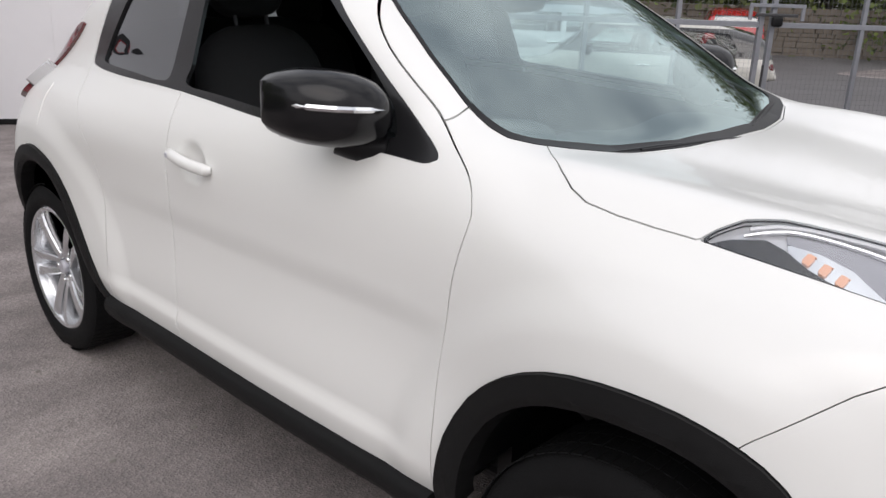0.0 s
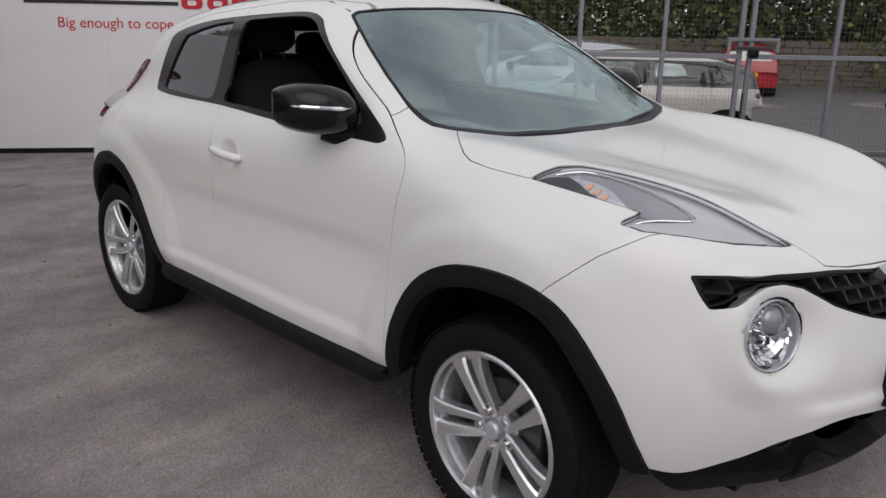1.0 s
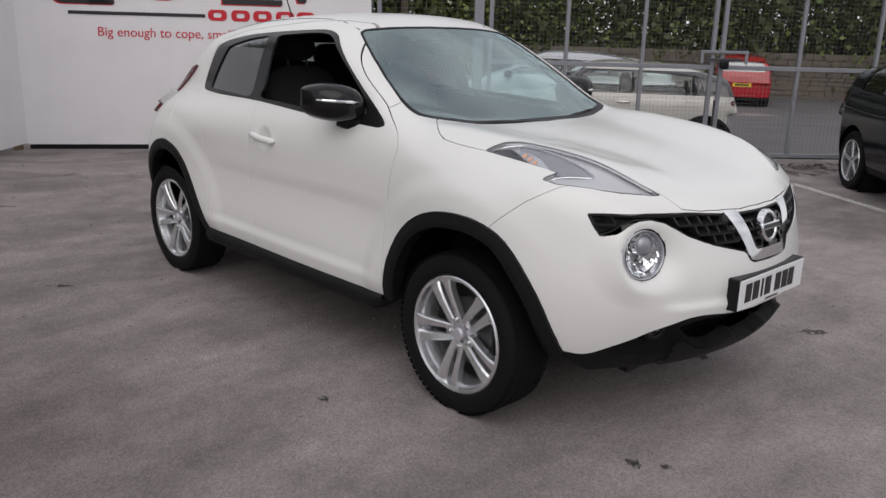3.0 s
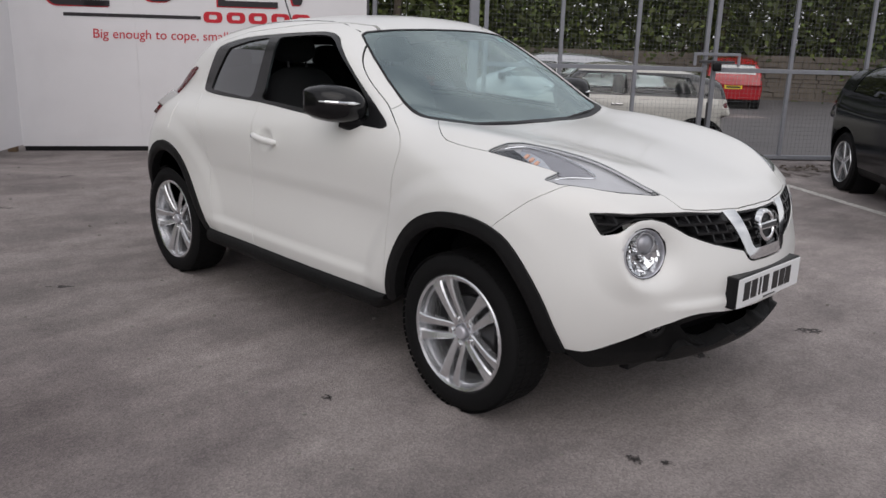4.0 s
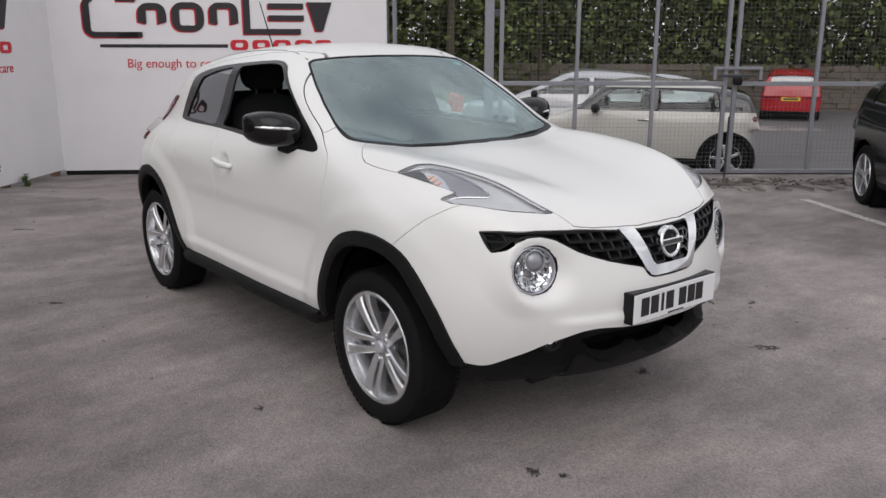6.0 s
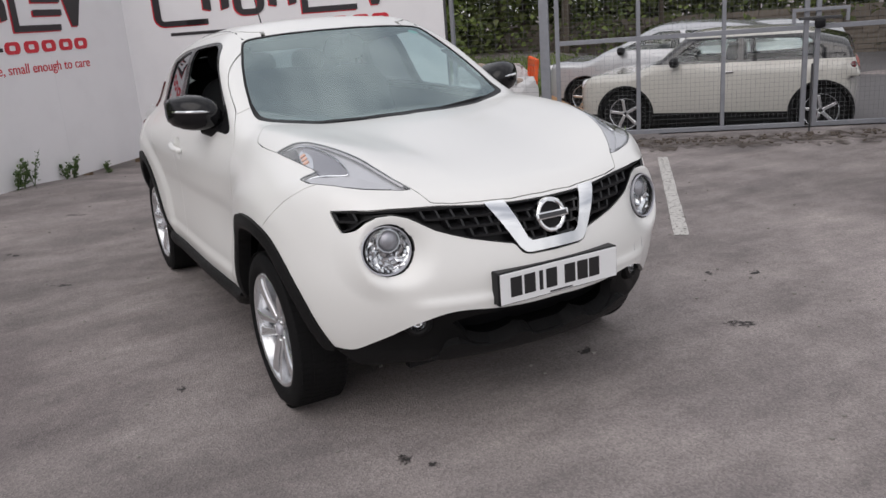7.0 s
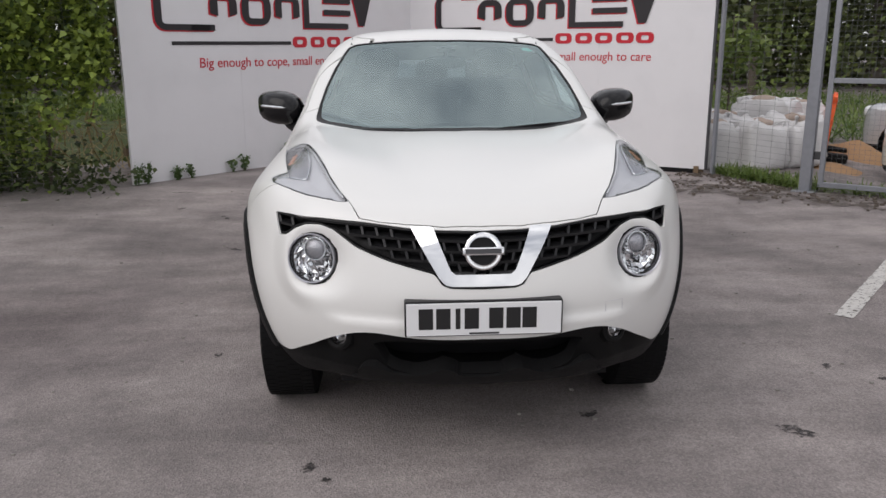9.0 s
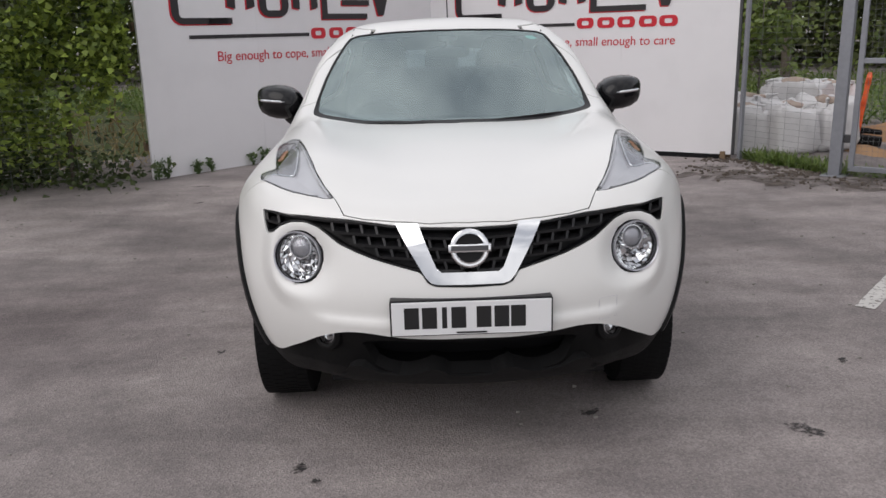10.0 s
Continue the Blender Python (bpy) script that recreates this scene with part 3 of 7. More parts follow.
def board(name, at, turn, length, low, label, seed):
    base = empty(name, pose(at[0], at[1], 0, 0, 0, math.degrees(turn)))
    cols = 3
    for k in range(cols):
        a, b_ = length * k / cols, length * (k + 1) / cols
        part("board_sheet", box((a + 0.0006, 0, low), (b_ - 0.0006, 0.035, 3.1), 0.0), PANEL, base)
    bm = bmesh.new()
    for k in range(5):
        x = 0.05 + (length - 0.15) * k / 4
        add_box(bm, (x, 0.037, -0.05), (x + 0.07, 0.13, 3.1), 0.004)
    for z in (0.4, 1.6, 2.9):
        add_box(bm, (0.02, 0.131, z), (length - 0.02, 0.19, z + 0.09), 0.004)
    part("back_frame", bm, WOOD, base, "timber frame behind the board")
    part("edge_trim", box((length, -0.004, low), (length + 0.03, 0.045, 3.1), 0.003), DARKMETAL if seed == 1 else PANEL, base)
    sign_marks(base, *((0.04, 1.01) if seed == 1 else (0.07, 1.055)))
    return tagged(base, label, "sign board", "sign boards", "structure")


board("sign_board", FOLD, WALL_R, 4.02, 0.055, "large white sign board with black and red lettering", 1)
left_start = FOLD + left_u * 4.24
left_board = board("sign_board", left_start, WALL_L - math.pi, 4.235, 0.07, "large white sign board with red slogan, standing at an angle", 2)
right_u = np.array((math.cos(WALL_R), math.sin(WALL_R)))
right_n = np.array((-right_u[1], right_u[0]))
# black strip that stands for the shade in the open gap under the board
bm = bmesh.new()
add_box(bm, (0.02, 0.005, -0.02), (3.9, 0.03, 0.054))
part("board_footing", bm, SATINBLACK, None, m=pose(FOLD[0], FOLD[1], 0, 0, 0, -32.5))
tagged(bpy.data.objects["board_footing"], "black strip for the shade in the gap below the board", "footing", kind="structure")
q = FOLD + right_u * 3.90
tagged(part("wood_block", box((0, -0.02, -0.01), (0.06, 0.05, 0.09), 0.004), WOOD, None, m=pose(q[0], q[1], 0, 0, 0, -32.5)), "small wooden block under the board corner", "wood block")


# ---- gate and mesh fence ----
def wires(name, length, low, high, parent, gap=0.05, upright_gap=0.05, r=0.0010, x0=0.0, y=0.0):
    bm = bmesh.new()
    z = low + gap
    while z < high - 0.01:
        add_box(bm, (x0, y - r, z - r), (x0 + length, y + r, z + r))
        z += gap
    x = x0 + upright_gap
    while x < x0 + length - 0.01:
        add_box(bm, (x - r, y - 3 * r, low), (x + r, y - r, high))
        x += upright_gap
    return tagged(part(name, bm, WIRE, parent), kind="stuff")


def bar_part(name, parent, lo, hi, bevel=0.004):
    return part(name, box(lo, hi, bevel), STEEL, parent)


GATE_M = pose(GATE_AT[0], GATE_AT[1], 0, 0, 0, math.degrees(GATE_TURN))
gate_post = empty("gate_post", GATE_M)
part("post", box((0, -0.055, -0.2), (0.11, 0.055, 3.0), 0.008), STEEL, gate_post)
part("base_plate", box((-0.06, -0.11, -0.02), (0.17, 0.11, 0.012), 0.003), STEEL, gate_post)
part("hinge", box((0.11, -0.02, 0.34), (0.175, 0.02, 0.42), 0.006), DARKMETAL, gate_post)
part("hinge", box((0.11, -0.02, 1.9), (0.175, 0.02, 1.98), 0.006), DARKMETAL, gate_post)
tagged(gate_post, "square galvanised steel gate post", "gate post")


def gate_leaf(x0, x1, uprights, label):
    leaf = empty("mesh_gate", GATE_M)
    bar_part("stile", leaf, (x0, -0.025, 0.06), (x0 + 0.05, 0.025, 2.6))
    bar_part("stile", leaf, (x1 - 0.05, -0.025, 0.06), (x1, 0.025, 2.6))
    for z in (0.06, 1.11, 2.55):
        bar_part("rail", leaf, (x0 + 0.0502, -0.024, z), (x1 - 0.0502, 0.024, z + 0.05))
    for x in uprights:
        for a, b_ in ((0.1102, 1.1098), (1.1602, 2.5498)):
            bar_part("upright", leaf, (x - 0.022, -0.022, a), (x + 0.022, 0.022, b_))
    wires("mesh_infill", x1 - x0 - 0.1, 0.11, 2.55, leaf, x0=x0 + 0.05, y=0.0275)
    return tagged(leaf, label, "gate", "gate leaves")


leaf = gate_leaf(0.175, 2.90, (1.10, 2.02), "grey steel gate leaf with welded wire mesh")
leaf2 = gate_leaf(2.97, 5.85, (3.96, 4.93), "grey steel gate leaf with welded wire mesh, closed")
lock = empty("gate_lock", GATE_M)
part("lock_frame", box((2.72, -0.05, 1.30), (3.30, -0.026, 1.335), 0.004), STEEL, lock)
part("lock_frame", box((2.72, -0.05, 1.18), (2.755, -0.026, 1.2998), 0.004), STEEL, lock)
part("lock_frame", box((3.265, -0.05, 1.18), (3.30, -0.026, 1.2998), 0.004), STEEL, lock)
part("slide_bolt", box((2.78, -0.075, 1.215), (3.22, -0.052, 1.245), 0.006), DARKMETAL, lock)
part("padlock", superblob((2.99, -0.10, 1.17), (0.055, 0.028, 0.05), 4), SATINBLACK, lock, "black padlock", smooth=True)
part("drop_bolt", box((2.935, -0.055, 0.0), (2.955, -0.035, 0.75), 0.004), DARKMETAL, lock)
tagged(lock, "sliding bolt and black padlock on the gate", "gate lock")

# fence between the board and the gate post, and beside the left board
right_end = FOLD + right_u * 4.10
fence_vec = GATE_AT - right_end
fence = empty("mesh_fence", pose(right_end[0], right_end[1], 0, 0, 0, math.degrees(math.atan2(fence_vec[1], fence_vec[0]))))
flen = float(np.linalg.norm(fence_vec)) - 0.02
bar_part("post", fence, (0, -0.02, -0.1), (0.045, 0.02, 2.6))
wires("mesh_infill", flen - 0.05, 0.10, 2.55, fence, gap=0.0625, upright_gap=0.2, x0=0.047)
tagged(fence, "welded wire mesh fence panel", "fence", "fences")
lf = left_start + left_u * 0.05
side_fence = empty("mesh_fence", pose(lf[0], lf[1], 0.05, 0, 0, 226 - 20))
for k in range(1, 3):
    bar_part("post", side_fence, (0.03 + k * 2.4, -0.02, -0.1), (0.075 + k * 2.4, 0.02, 2.6))
wires("mesh_infill", 4.9, 0.10, 2.55, side_fence, gap=0.0625, upright_gap=0.2, x0=0.05, y=0.024)
tagged(side_fence, "welded wire mesh fence overgrown by leaves", "fence", "fences")


# ---- the car body as a field ----
def cubic_basis(knots):
    """Weights of a natural cubic spline through values at the knots."""
    k = np.array(knots, float)
    n = len(k)
    h = np.diff(k)
    A, B = np.eye(n), np.zeros((n, n))
    for i in range(1, n - 1):
        A[i, i - 1:i + 2] = h[i - 1], 2 * (h[i - 1] + h[i]), h[i]
        B[i, i - 1:i + 2] = 6 / h[i - 1], -6 / h[i - 1] - 6 / h[i], 6 / h[i]
    curve2 = np.linalg.solve(A, B)

    def weights(v):
        v = np.clip(np.asarray(v, float), k[0], k[-1])
        i = np.clip(np.searchsorted(k, v, "right") - 1, 0, n - 2)
        step = h[i]
        a, b = (k[i + 1] - v) / step, (v - k[i]) / step
        eye = np.eye(n)
        return (a[..., None] * eye[i] + b[..., None] * eye[i + 1]
                + ((a**3 - a) * step**2 / 6)[..., None] * curve2[i] + ((b**3 - b) * step**2 / 6)[..., None] * curve2[i + 1])
    return weights


def curve(knots, values):
    w, vals = cubic_basis(knots), np.array(values, float)
    return lambda v: w(v) @ vals


def smax(a, b, k):
    h = np.maximum(k - np.abs(a - b), 0) / k
    return np.maximum(a, b) + h * h * k / 4


def smin(a, b, k):
    return -smax(-a, -b, k)


WIDE_Y = cubic_basis([-0.95, -0.45, 0.0, 0.45, 1.0, 1.55, 2.05, 2.5, 2.95, 3.35])
WIDE_Z = cubic_basis([0.2, 0.45, 0.65, 0.85, 0.98, 1.12])
WIDE = np.array([
    (.66, .79, .80, .79, .74, .68), (.68, .810, .845, .840, .805, .74), (.78, .852, .873, .872, .84, .755), (.75, .824, .817, .820, .812, .765),
    (.75, .826, .820, .825, .828, .785), (.75, .826, .824, .834, .840, .79), (.76, .830, .832, .848, .855, .785),
    (.76, .828, .845, .848, .832, .750), (.65, .735, .785, .780, .745, .655), (.50, .59, .67, .66, .635, .545)])
TOP = curve([-0.95, -0.8, -0.6, -0.3, 0, 0.3, 0.6, 1.0, 1.5, 2.0, 2.5, 3.0, 3.3], [.80, .893, .965, 1.025, 1.067, 1.10, 1.125, 1.14, 1.14, 1.13, 1.105, 1.04, 0.98])
NOSE = curve([0.1, 0.25, 0.4, 0.55, 0.65, 0.75, 0.85, 0.95, 1.1], [-.60, -.70, -.80, -.858, -.868, -.85, -.825, -.80, -.77])
TAIL = curve([0.1, 0.4, 0.6, 0.9, 1.0, 1.1], [3.1, 3.22, 3.25, 3.16, 3.07, 2.90])
CABIN_Z = curve([0.9, 1.12, 1.3, 1.48, 1.6], [.80, .765, .70, .615, .52])
CABIN_Y = curve([0.2, 0.6, 1.0, 1.5, 2.0, 2.5, 3.0], [-.05, -.015, .0, .0, -.015, -.07, -.15])
BELLY = curve([-0.95, -0.7, -0.45, -0.2, 0.3, 3.3], [.318, .312, .28, .225, .20, .20])
RIDGE_AT = curve([-0.75, -0.626, -0.486, -0.343, -0.192, 0.0, 0.2, 0.5], [.39, .458, .524, .565, .601, .64, .665, .67])
RIDGE_UP = curve([-0.80, -0.63, -0.486, -0.343, -0.192, 0.0, 0.2, 0.5, 0.8], [0, .006, .044, .060, .059, .050, .040, .018, 0])
ROOF = curve([0.4, 0.8, 1.0, 1.3, 1.6, 2.0, 2.4, 2.9], [1.46, 1.535, 1.56, 1.583, 1.58, 1.545, 1.475, 1.36])


def body_field(x, y, z):
    """Below zero inside the body, above zero outside, near it about the distance."""
    a = np.abs(x)
    wide = (WIDE_Y(y) * (WIDE_Z(z) @ WIDE.T)).sum(-1)
    # a ledge above the sill, and a flare with a soft crease round each wheel
    wide = wide + 0.016 * step(-z, -0.480, -0.425) * step(y, 0.40, 0.75) * step(-y, -2.15, -1.80)
    for hub, low, high in ((-0.02, 0.56, 0.66), (2.50, 0.54, 0.66)):
        r = np.sqrt((y - hub)**2 + (z - 0.345)**2)
        wide = wide + 0.017 * step(-r, -high, -low) * step(z, 0.30, 0.45)
    side = a - wide
    off = a - RIDGE_AT(y)
    top = z - TOP(y) - RIDGE_UP(y) * np.exp(-(off / np.where(off < 0, 0.22, 0.10))**2)
    top = top - 0.024 * np.exp(-(a / 0.46)**2) * step(-y, -0.60, -0.10)
    # two low creases on the bonnet, from the screen corners towards the nose
    top = top - 0.0022 * np.exp(-((a - 0.30 - 0.16 * (y + 0.6)) / 0.06)**2) * step(-y, -0.35, -0.05) * step(y, -0.78, -0.55)
    # a lip on the bumper that stands forward beside the number plate
    lip = 0.015 * step(-z, -0.605, -0.565) * step(-a, -0.56, -0.47)
    front = (NOSE(z) - lip + 0.41 * a**2 + 0.52 * a**6 - y) * 0.9
    lower = smax(smax(side, top, 0.13), front, 0.10)
    lower = smax(smax(lower, y - TAIL(z) + 0.62 * a**2 * a, 0.15), BELLY(y) - z, 0.05)
    screen = (z - 1.10 - 0.578 * (y - 0.27 - 0.35 * a**2) + 0.10 * (y - 0.62)**2 - 0.012) * 0.85
    roof = z - ROOF(y) + 0.12 * a**2
    cab = smax(a - CABIN_Z(z) - CABIN_Y(y), roof, 0.14)
    cab = smax(smax(cab, screen, 0.05), 0.80 - z, 0.05)
    cab = smax(cab, (y - 2.95 + 1.1 * (z - 1.2) + 0.78 * a**2) * 0.65, 0.08)
    return smin(lower, cab, 0.022 + 0.05 * np.clip((a - 0.42) / 0.2, 0, 1))


# ---- the white car ----
car = tagged(empty("crossover_car"), "white five-door crossover car with black wheel-arch cladding and silver alloy wheels", "car")
LAMP = (0.578, 0.772)
LAMP_N = (math.sin(radians(18)) * 0.99, -math.cos(radians(18)) * 0.99, 0.14)


def carved(x, y, z):
    """The body with the bores of the round lamps and the dishes behind the door handles."""
    d = body_field(x, y, z)
    a = np.abs(x)
    da, dy, dz = a - LAMP[0], y + 0.672, z - LAMP[1]
    ahead = da * LAMP_N[0] + dy * LAMP_N[1] + dz * LAMP_N[2]
    r = np.sqrt(np.maximum(da**2 + dy**2 + dz**2 - ahead**2, 0))
    # the bumper swells outside the lamp; then the dish and the bore
    d = d - 0.034 * step(-r, -0.20, -0.09) * step(da, -0.04, 0.10) * step(-y, 0.30, 0.45)
    d = smax(d, -np.maximum((r - 0.0865 - 1.6 * np.maximum(ahead, 0)) * 0.53, -ahead - 0.085), 0.018)
    dish = np.sqrt((a - 0.885)**2 + (y - 1.40)**2 * 0.8 + (z - 0.962)**2) - 0.072
    return smax(d, -dish, 0.012)


def slope(fn, p, e=1e-3):
    g = np.empty_like(p)
    for i in range(3):
        d = np.zeros(3)
        d[i] = e
        g[:, i] = (fn(*(p + d).T) - fn(*(p - d).T)) / (2 * e)
    return g


def shell(fn, lo, hi, h):
    """A smooth triangle skin on the zero level of a field (surface nets, then pulled on to the level)."""
    ax = [np.arange(lo[i], hi[i] + h, h) for i in range(3)]
    f = fn(ax[0][:, None, None], ax[1][None, :, None], ax[2][None, None, :])
    n = np.array(f.shape)
    inside = f < 0
    corners = [(i, j, k) for i in (0, 1) for j in (0, 1) for k in (0, 1)]

    def sub(arr, c):
        return arr[c[0]:n[0] - 1 + c[0], c[1]:n[1] - 1 + c[1], c[2]:n[2] - 1 + c[2]]
    some = sum(sub(inside, c).astype(int) for c in corners)
    cells = np.argwhere((some > 0) & (some < 8))
    index = -np.ones(n - 1, int)
    index[tuple(cells.T)] = np.arange(len(cells))
    v = np.array(lo) + (cells + 0.5) * h
    for _ in range(6):
        g = slope(fn, v)
        move = fn(*v.T)[:, None] * g / ((g * g).sum(1)[:, None] + 1e-6)
        ln = np.linalg.norm(move, axis=1)[:, None]
        v = v - move * np.minimum(1, h * 0.8 / (ln + 1e-9))
    quads = []
    for axis in range(3):
        o1, o2 = (axis + 1) % 3, (axis + 2) % 3
        lo_s, hi_s = [slice(1, m - 1) for m in n], [slice(1, m - 1) for m in n]
        lo_s[axis], hi_s[axis] = slice(0, n[axis] - 1), slice(1, n[axis])
        a, b = inside[tuple(lo_s)], inside[tuple(hi_s)]
        for flip in (False, True):
            at = np.argwhere(a & ~b) if not flip else np.argwhere(~a & b)
            at = at.copy()
            at[:, o1] += 1
            at[:, o2] += 1
            q = []
            for d1, d2 in ((-1, -1), (0, -1), (0, 0), (-1, 0)):
                c = at.copy()
                c[:, o1] += d1
                c[:, o2] += d2
                q.append(index[tuple(c.T)])
            q = np.stack(q, 1)
            quads.append(q[:, ::-1] if flip else q)
    q = np.vstack(quads)
    q = q[(q >= 0).all(1)]
    return v, np.vstack([q[:, [0, 1, 2]], q[:, [0, 2, 3]]])


def skin(name, v, t, mat, parent, label="", out=0.0, depth=0.015, fn=None, own=False):
    """A panel: the sheet moved out along its normals, with turned-in edges of some depth."""
    fn = fn or carved
    n = slope(fn, v)
    n /= np.linalg.norm(n, axis=1)[:, None] + 1e-9
    p = v + n * out
    verts, norms, faces = [p], [n], [t]
    if depth:
        e = np.sort(np.vstack([t[:, [0, 1]], t[:, [1, 2]], t[:, [2, 0]]]), 1)
        d = np.vstack([t[:, [0, 1]], t[:, [1, 2]], t[:, [2, 0]]])
        _, first, count = np.unique(e, axis=0, return_index=True, return_counts=True)
        rim = d[first[count == 1]]
        if len(rim):
            a, b = p[rim[:, 0]], p[rim[:, 1]]
            na = np.cross(b - a, n[rim[:, 0]])
            na /= np.linalg.norm(na, axis=1)[:, None] + 1e-9
            m, base = len(rim), len(p)
            verts += [a, b, b - n[rim[:, 1]] * depth, a - n[rim[:, 0]] * depth]
            norms += [na] * 4
            i = np.arange(m) + base
            faces += [np.stack([i + m, i, i + 3 * m], 1), np.stack([i + m, i + 3 * m, i + 2 * m], 1)]
    ob = mesh_object(name, np.vstack(verts), np.vstack(faces), mat, parent, label, normals=None if own else np.vstack(norms))
    if own:
        ob.data.set_sharp_from_angle(angle=radians(24))
    return ob


def patch(poly, axis, res=0.006, sign=1, fn=None):
    """A fine sheet inside an outline, seen along an axis (x, y or z), laid on the body."""
    fn = fn or body_field
    g = inside_distance(poly)
    p = np.array(poly)
    (u0, v0), (u1, v1) = p.min(0) - res, p.max(0) + res
    us, vs = np.arange(u0, u1 + res, res), np.arange(v0, v1 + res, res)
    uu, vv = (m.ravel() for m in np.meshgrid(us, vs, indexing="ij"))
    i = np.arange(len(us) * len(vs)).reshape(len(us), len(vs))
    q = np.stack([i[:-1, :-1], i[1:, :-1], i[1:, 1:], i[:-1, 1:]], -1).reshape(-1, 4)
    t = np.vstack([q[:, [0, 1, 2]], q[:, [0, 2, 3]]])
    flat = np.column_stack([uu, vv, 0 * uu])
    flat, t = clip(flat, t, g(uu, vv))
    uu, vv = flat[:, 0], flat[:, 1]

    def place(w):
        return {"x": np.column_stack([w, uu, vv]), "y": np.column_stack([uu, w, vv]), "z": np.column_stack([uu, vv, w])}[axis]
    far, near = {"x": (1.1, 0.2), "y": (-1.1, 0.3), "z": (1.8, 0.6)}[axis]
    if axis == "x":
        far, near = far * sign, near * sign
    steps = np.linspace(0, 1, 150)
    got, prev = np.full(len(uu), np.nan), np.full(len(uu), far)
    for s in steps:
        w = far + (near - far) * s
        val = fn(*place(np.full(len(uu), w)).T)
        hit = np.isnan(got) & (val < 0)
        got[hit] = w
        prev[np.isnan(got)] = w
    got = np.where(np.isnan(got), near, got)
    a, b = prev.copy(), got.copy()
    for _ in range(16):
        m = (a + b) / 2
        low = fn(*place(m).T) < 0
        a, b = np.where(low, a, m), np.where(low, m, b)
    v = place((a + b) / 2)
    nn = np.cross(v[t[:, 1]] - v[t[:, 0]], v[t[:, 2]] - v[t[:, 0]])
    if (nn * slope(fn, v[t[:, 0]])).sum() < 0:
        t = t[:, ::-1]
    return v, t


# outlines: sides as (y, z), top as (x, y), front as (x, z)
FRONT_WINDOW = curved([(0.70, 1.125), (1.05, 1.13), (1.36, 1.142), (1.54, 1.150), (1.552, 1.20), (1.572, 1.33), (1.584, 1.42), (1.576, 1.454), (1.50, 1.464), (1.30, 1.477), (1.185, 1.476), (1.115, 1.457), (1.055, 1.422), (0.865, 1.303), (0.735, 1.213), (0.69, 1.165)], 3)
REAR_WINDOW = curved([(1.662, 1.147), (1.85, 1.149), (2.02, 1.153), (2.115, 1.158), (2.138, 1.176), (2.118, 1.27), (2.075, 1.372), (2.03, 1.394), (1.88, 1.428), (1.75, 1.446), (1.69, 1.450), (1.672, 1.43), (1.66, 1.30), (1.652, 1.20)], 3)
GLASSHOUSE = curved([(0.545, 1.12), (0.565, 1.098), (0.64, 1.098), (1.05, 1.108), (1.54, 1.130), (1.95, 1.132), (2.13, 1.138), (2.210, 1.150), (2.236, 1.20), (2.226, 1.33), (2.19, 1.392), (1.94, 1.442), (1.64, 1.470), (1.30, 1.490), (1.18, 1.489), (1.10, 1.469), (1.04, 1.432), (0.845, 1.303), (0.665, 1.193)], 3)
DOOR_EDGE = curved([(0.452, 0.30), (0.455, 0.53), (0.451, 0.71), (0.436, 0.86), (0.421, 0.94), (0.409, 1.0), (0.412, 1.035), (0.442, 1.083), (0.50, 1.127), (0.60, 1.195), (0.787, 1.307), (0.94, 1.425), (1.03, 1.50), (1.09, 1.528)], 4, False)
FRONT_DOOR = DOOR_EDGE + [(1.18, 1.538), (1.40, 1.530), (1.625, 1.508), (1.605, 1.45), (1.590, 1.30), (1.560, 1.17), (1.545, 1.12), (1.533, 1.02), (1.540, 0.90), (1.563, 0.72), (1.560, 0.50), (1.548, 0.30)]
REAR_DOOR = [(1.548, 0.30), (1.560, 0.50), (1.563, 0.72), (1.540, 0.90), (1.533, 1.02), (1.545, 1.12), (1.560, 1.17), (1.590, 1.30), (1.605, 1.45), (1.625, 1.508), (1.95, 1.475), (2.22, 1.418), (2.262, 1.35), (2.26, 1.25), (2.22, 1.13), (2.12, 1.02), (2.03, 0.90), (1.995, 0.75), (1.985, 0.55), (1.985, 0.30)]
HEADLAMP = [(0.448, -0.640), (0.487, -0.577), (0.523, -0.499), (0.560, -0.377), (0.598, -0.24), (0.632, -0.13), (0.668, -0.075), (0.705, -0.045), (0.732, -0.030), (0.727, -0.10), (0.718, -0.18), (0.705, -0.27), (0.690, -0.352), (0.715, -0.345), (0.748, -0.332), (0.752, -0.345), (0.742, -0.395), (0.700, -0.460), (0.650, -0.520), (0.600, -0.565), (0.545, -0.600), (0.490, -0.628)]
HALF_HOOD = [(0.0, -0.785), (0.13, -0.780), (0.25, -0.758), (0.34, -0.735), (0.413, -0.706), (0.447, -0.640), (0.487, -0.577), (0.523, -0.499), (0.560, -0.377), (0.598, -0.24), (0.632, -0.13), (0.668, -0.075), (0.705, -0.045), (0.733, -0.028), (0.740, 0.05), (0.742, 0.12), (0.738, 0.19), (0.722, 0.235), (0.690, 0.285), (0.640, 0.345), (0.575, 0.410), (0.55, 0.36), (0.40, 0.302), (0.2, 0.262), (0.0, 0.252)]
HOOD = HALF_HOOD + [(-x, y) for x, y in HALF_HOOD[-2:0:-1]]
HALF_SCREEN = [(0.0, 0.262), (0.20, 0.272), (0.40, 0.312), (0.55, 0.366), (0.615, 0.405), (0.646, 0.452), (0.650, 0.50), (0.642, 0.58), (0.616, 0.72), (0.578, 0.86), (0.534, 0.985), (0.512, 1.038), (0.475, 1.052), (0.36, 1.035), (0.18, 1.010), (0.0, 1.000)]
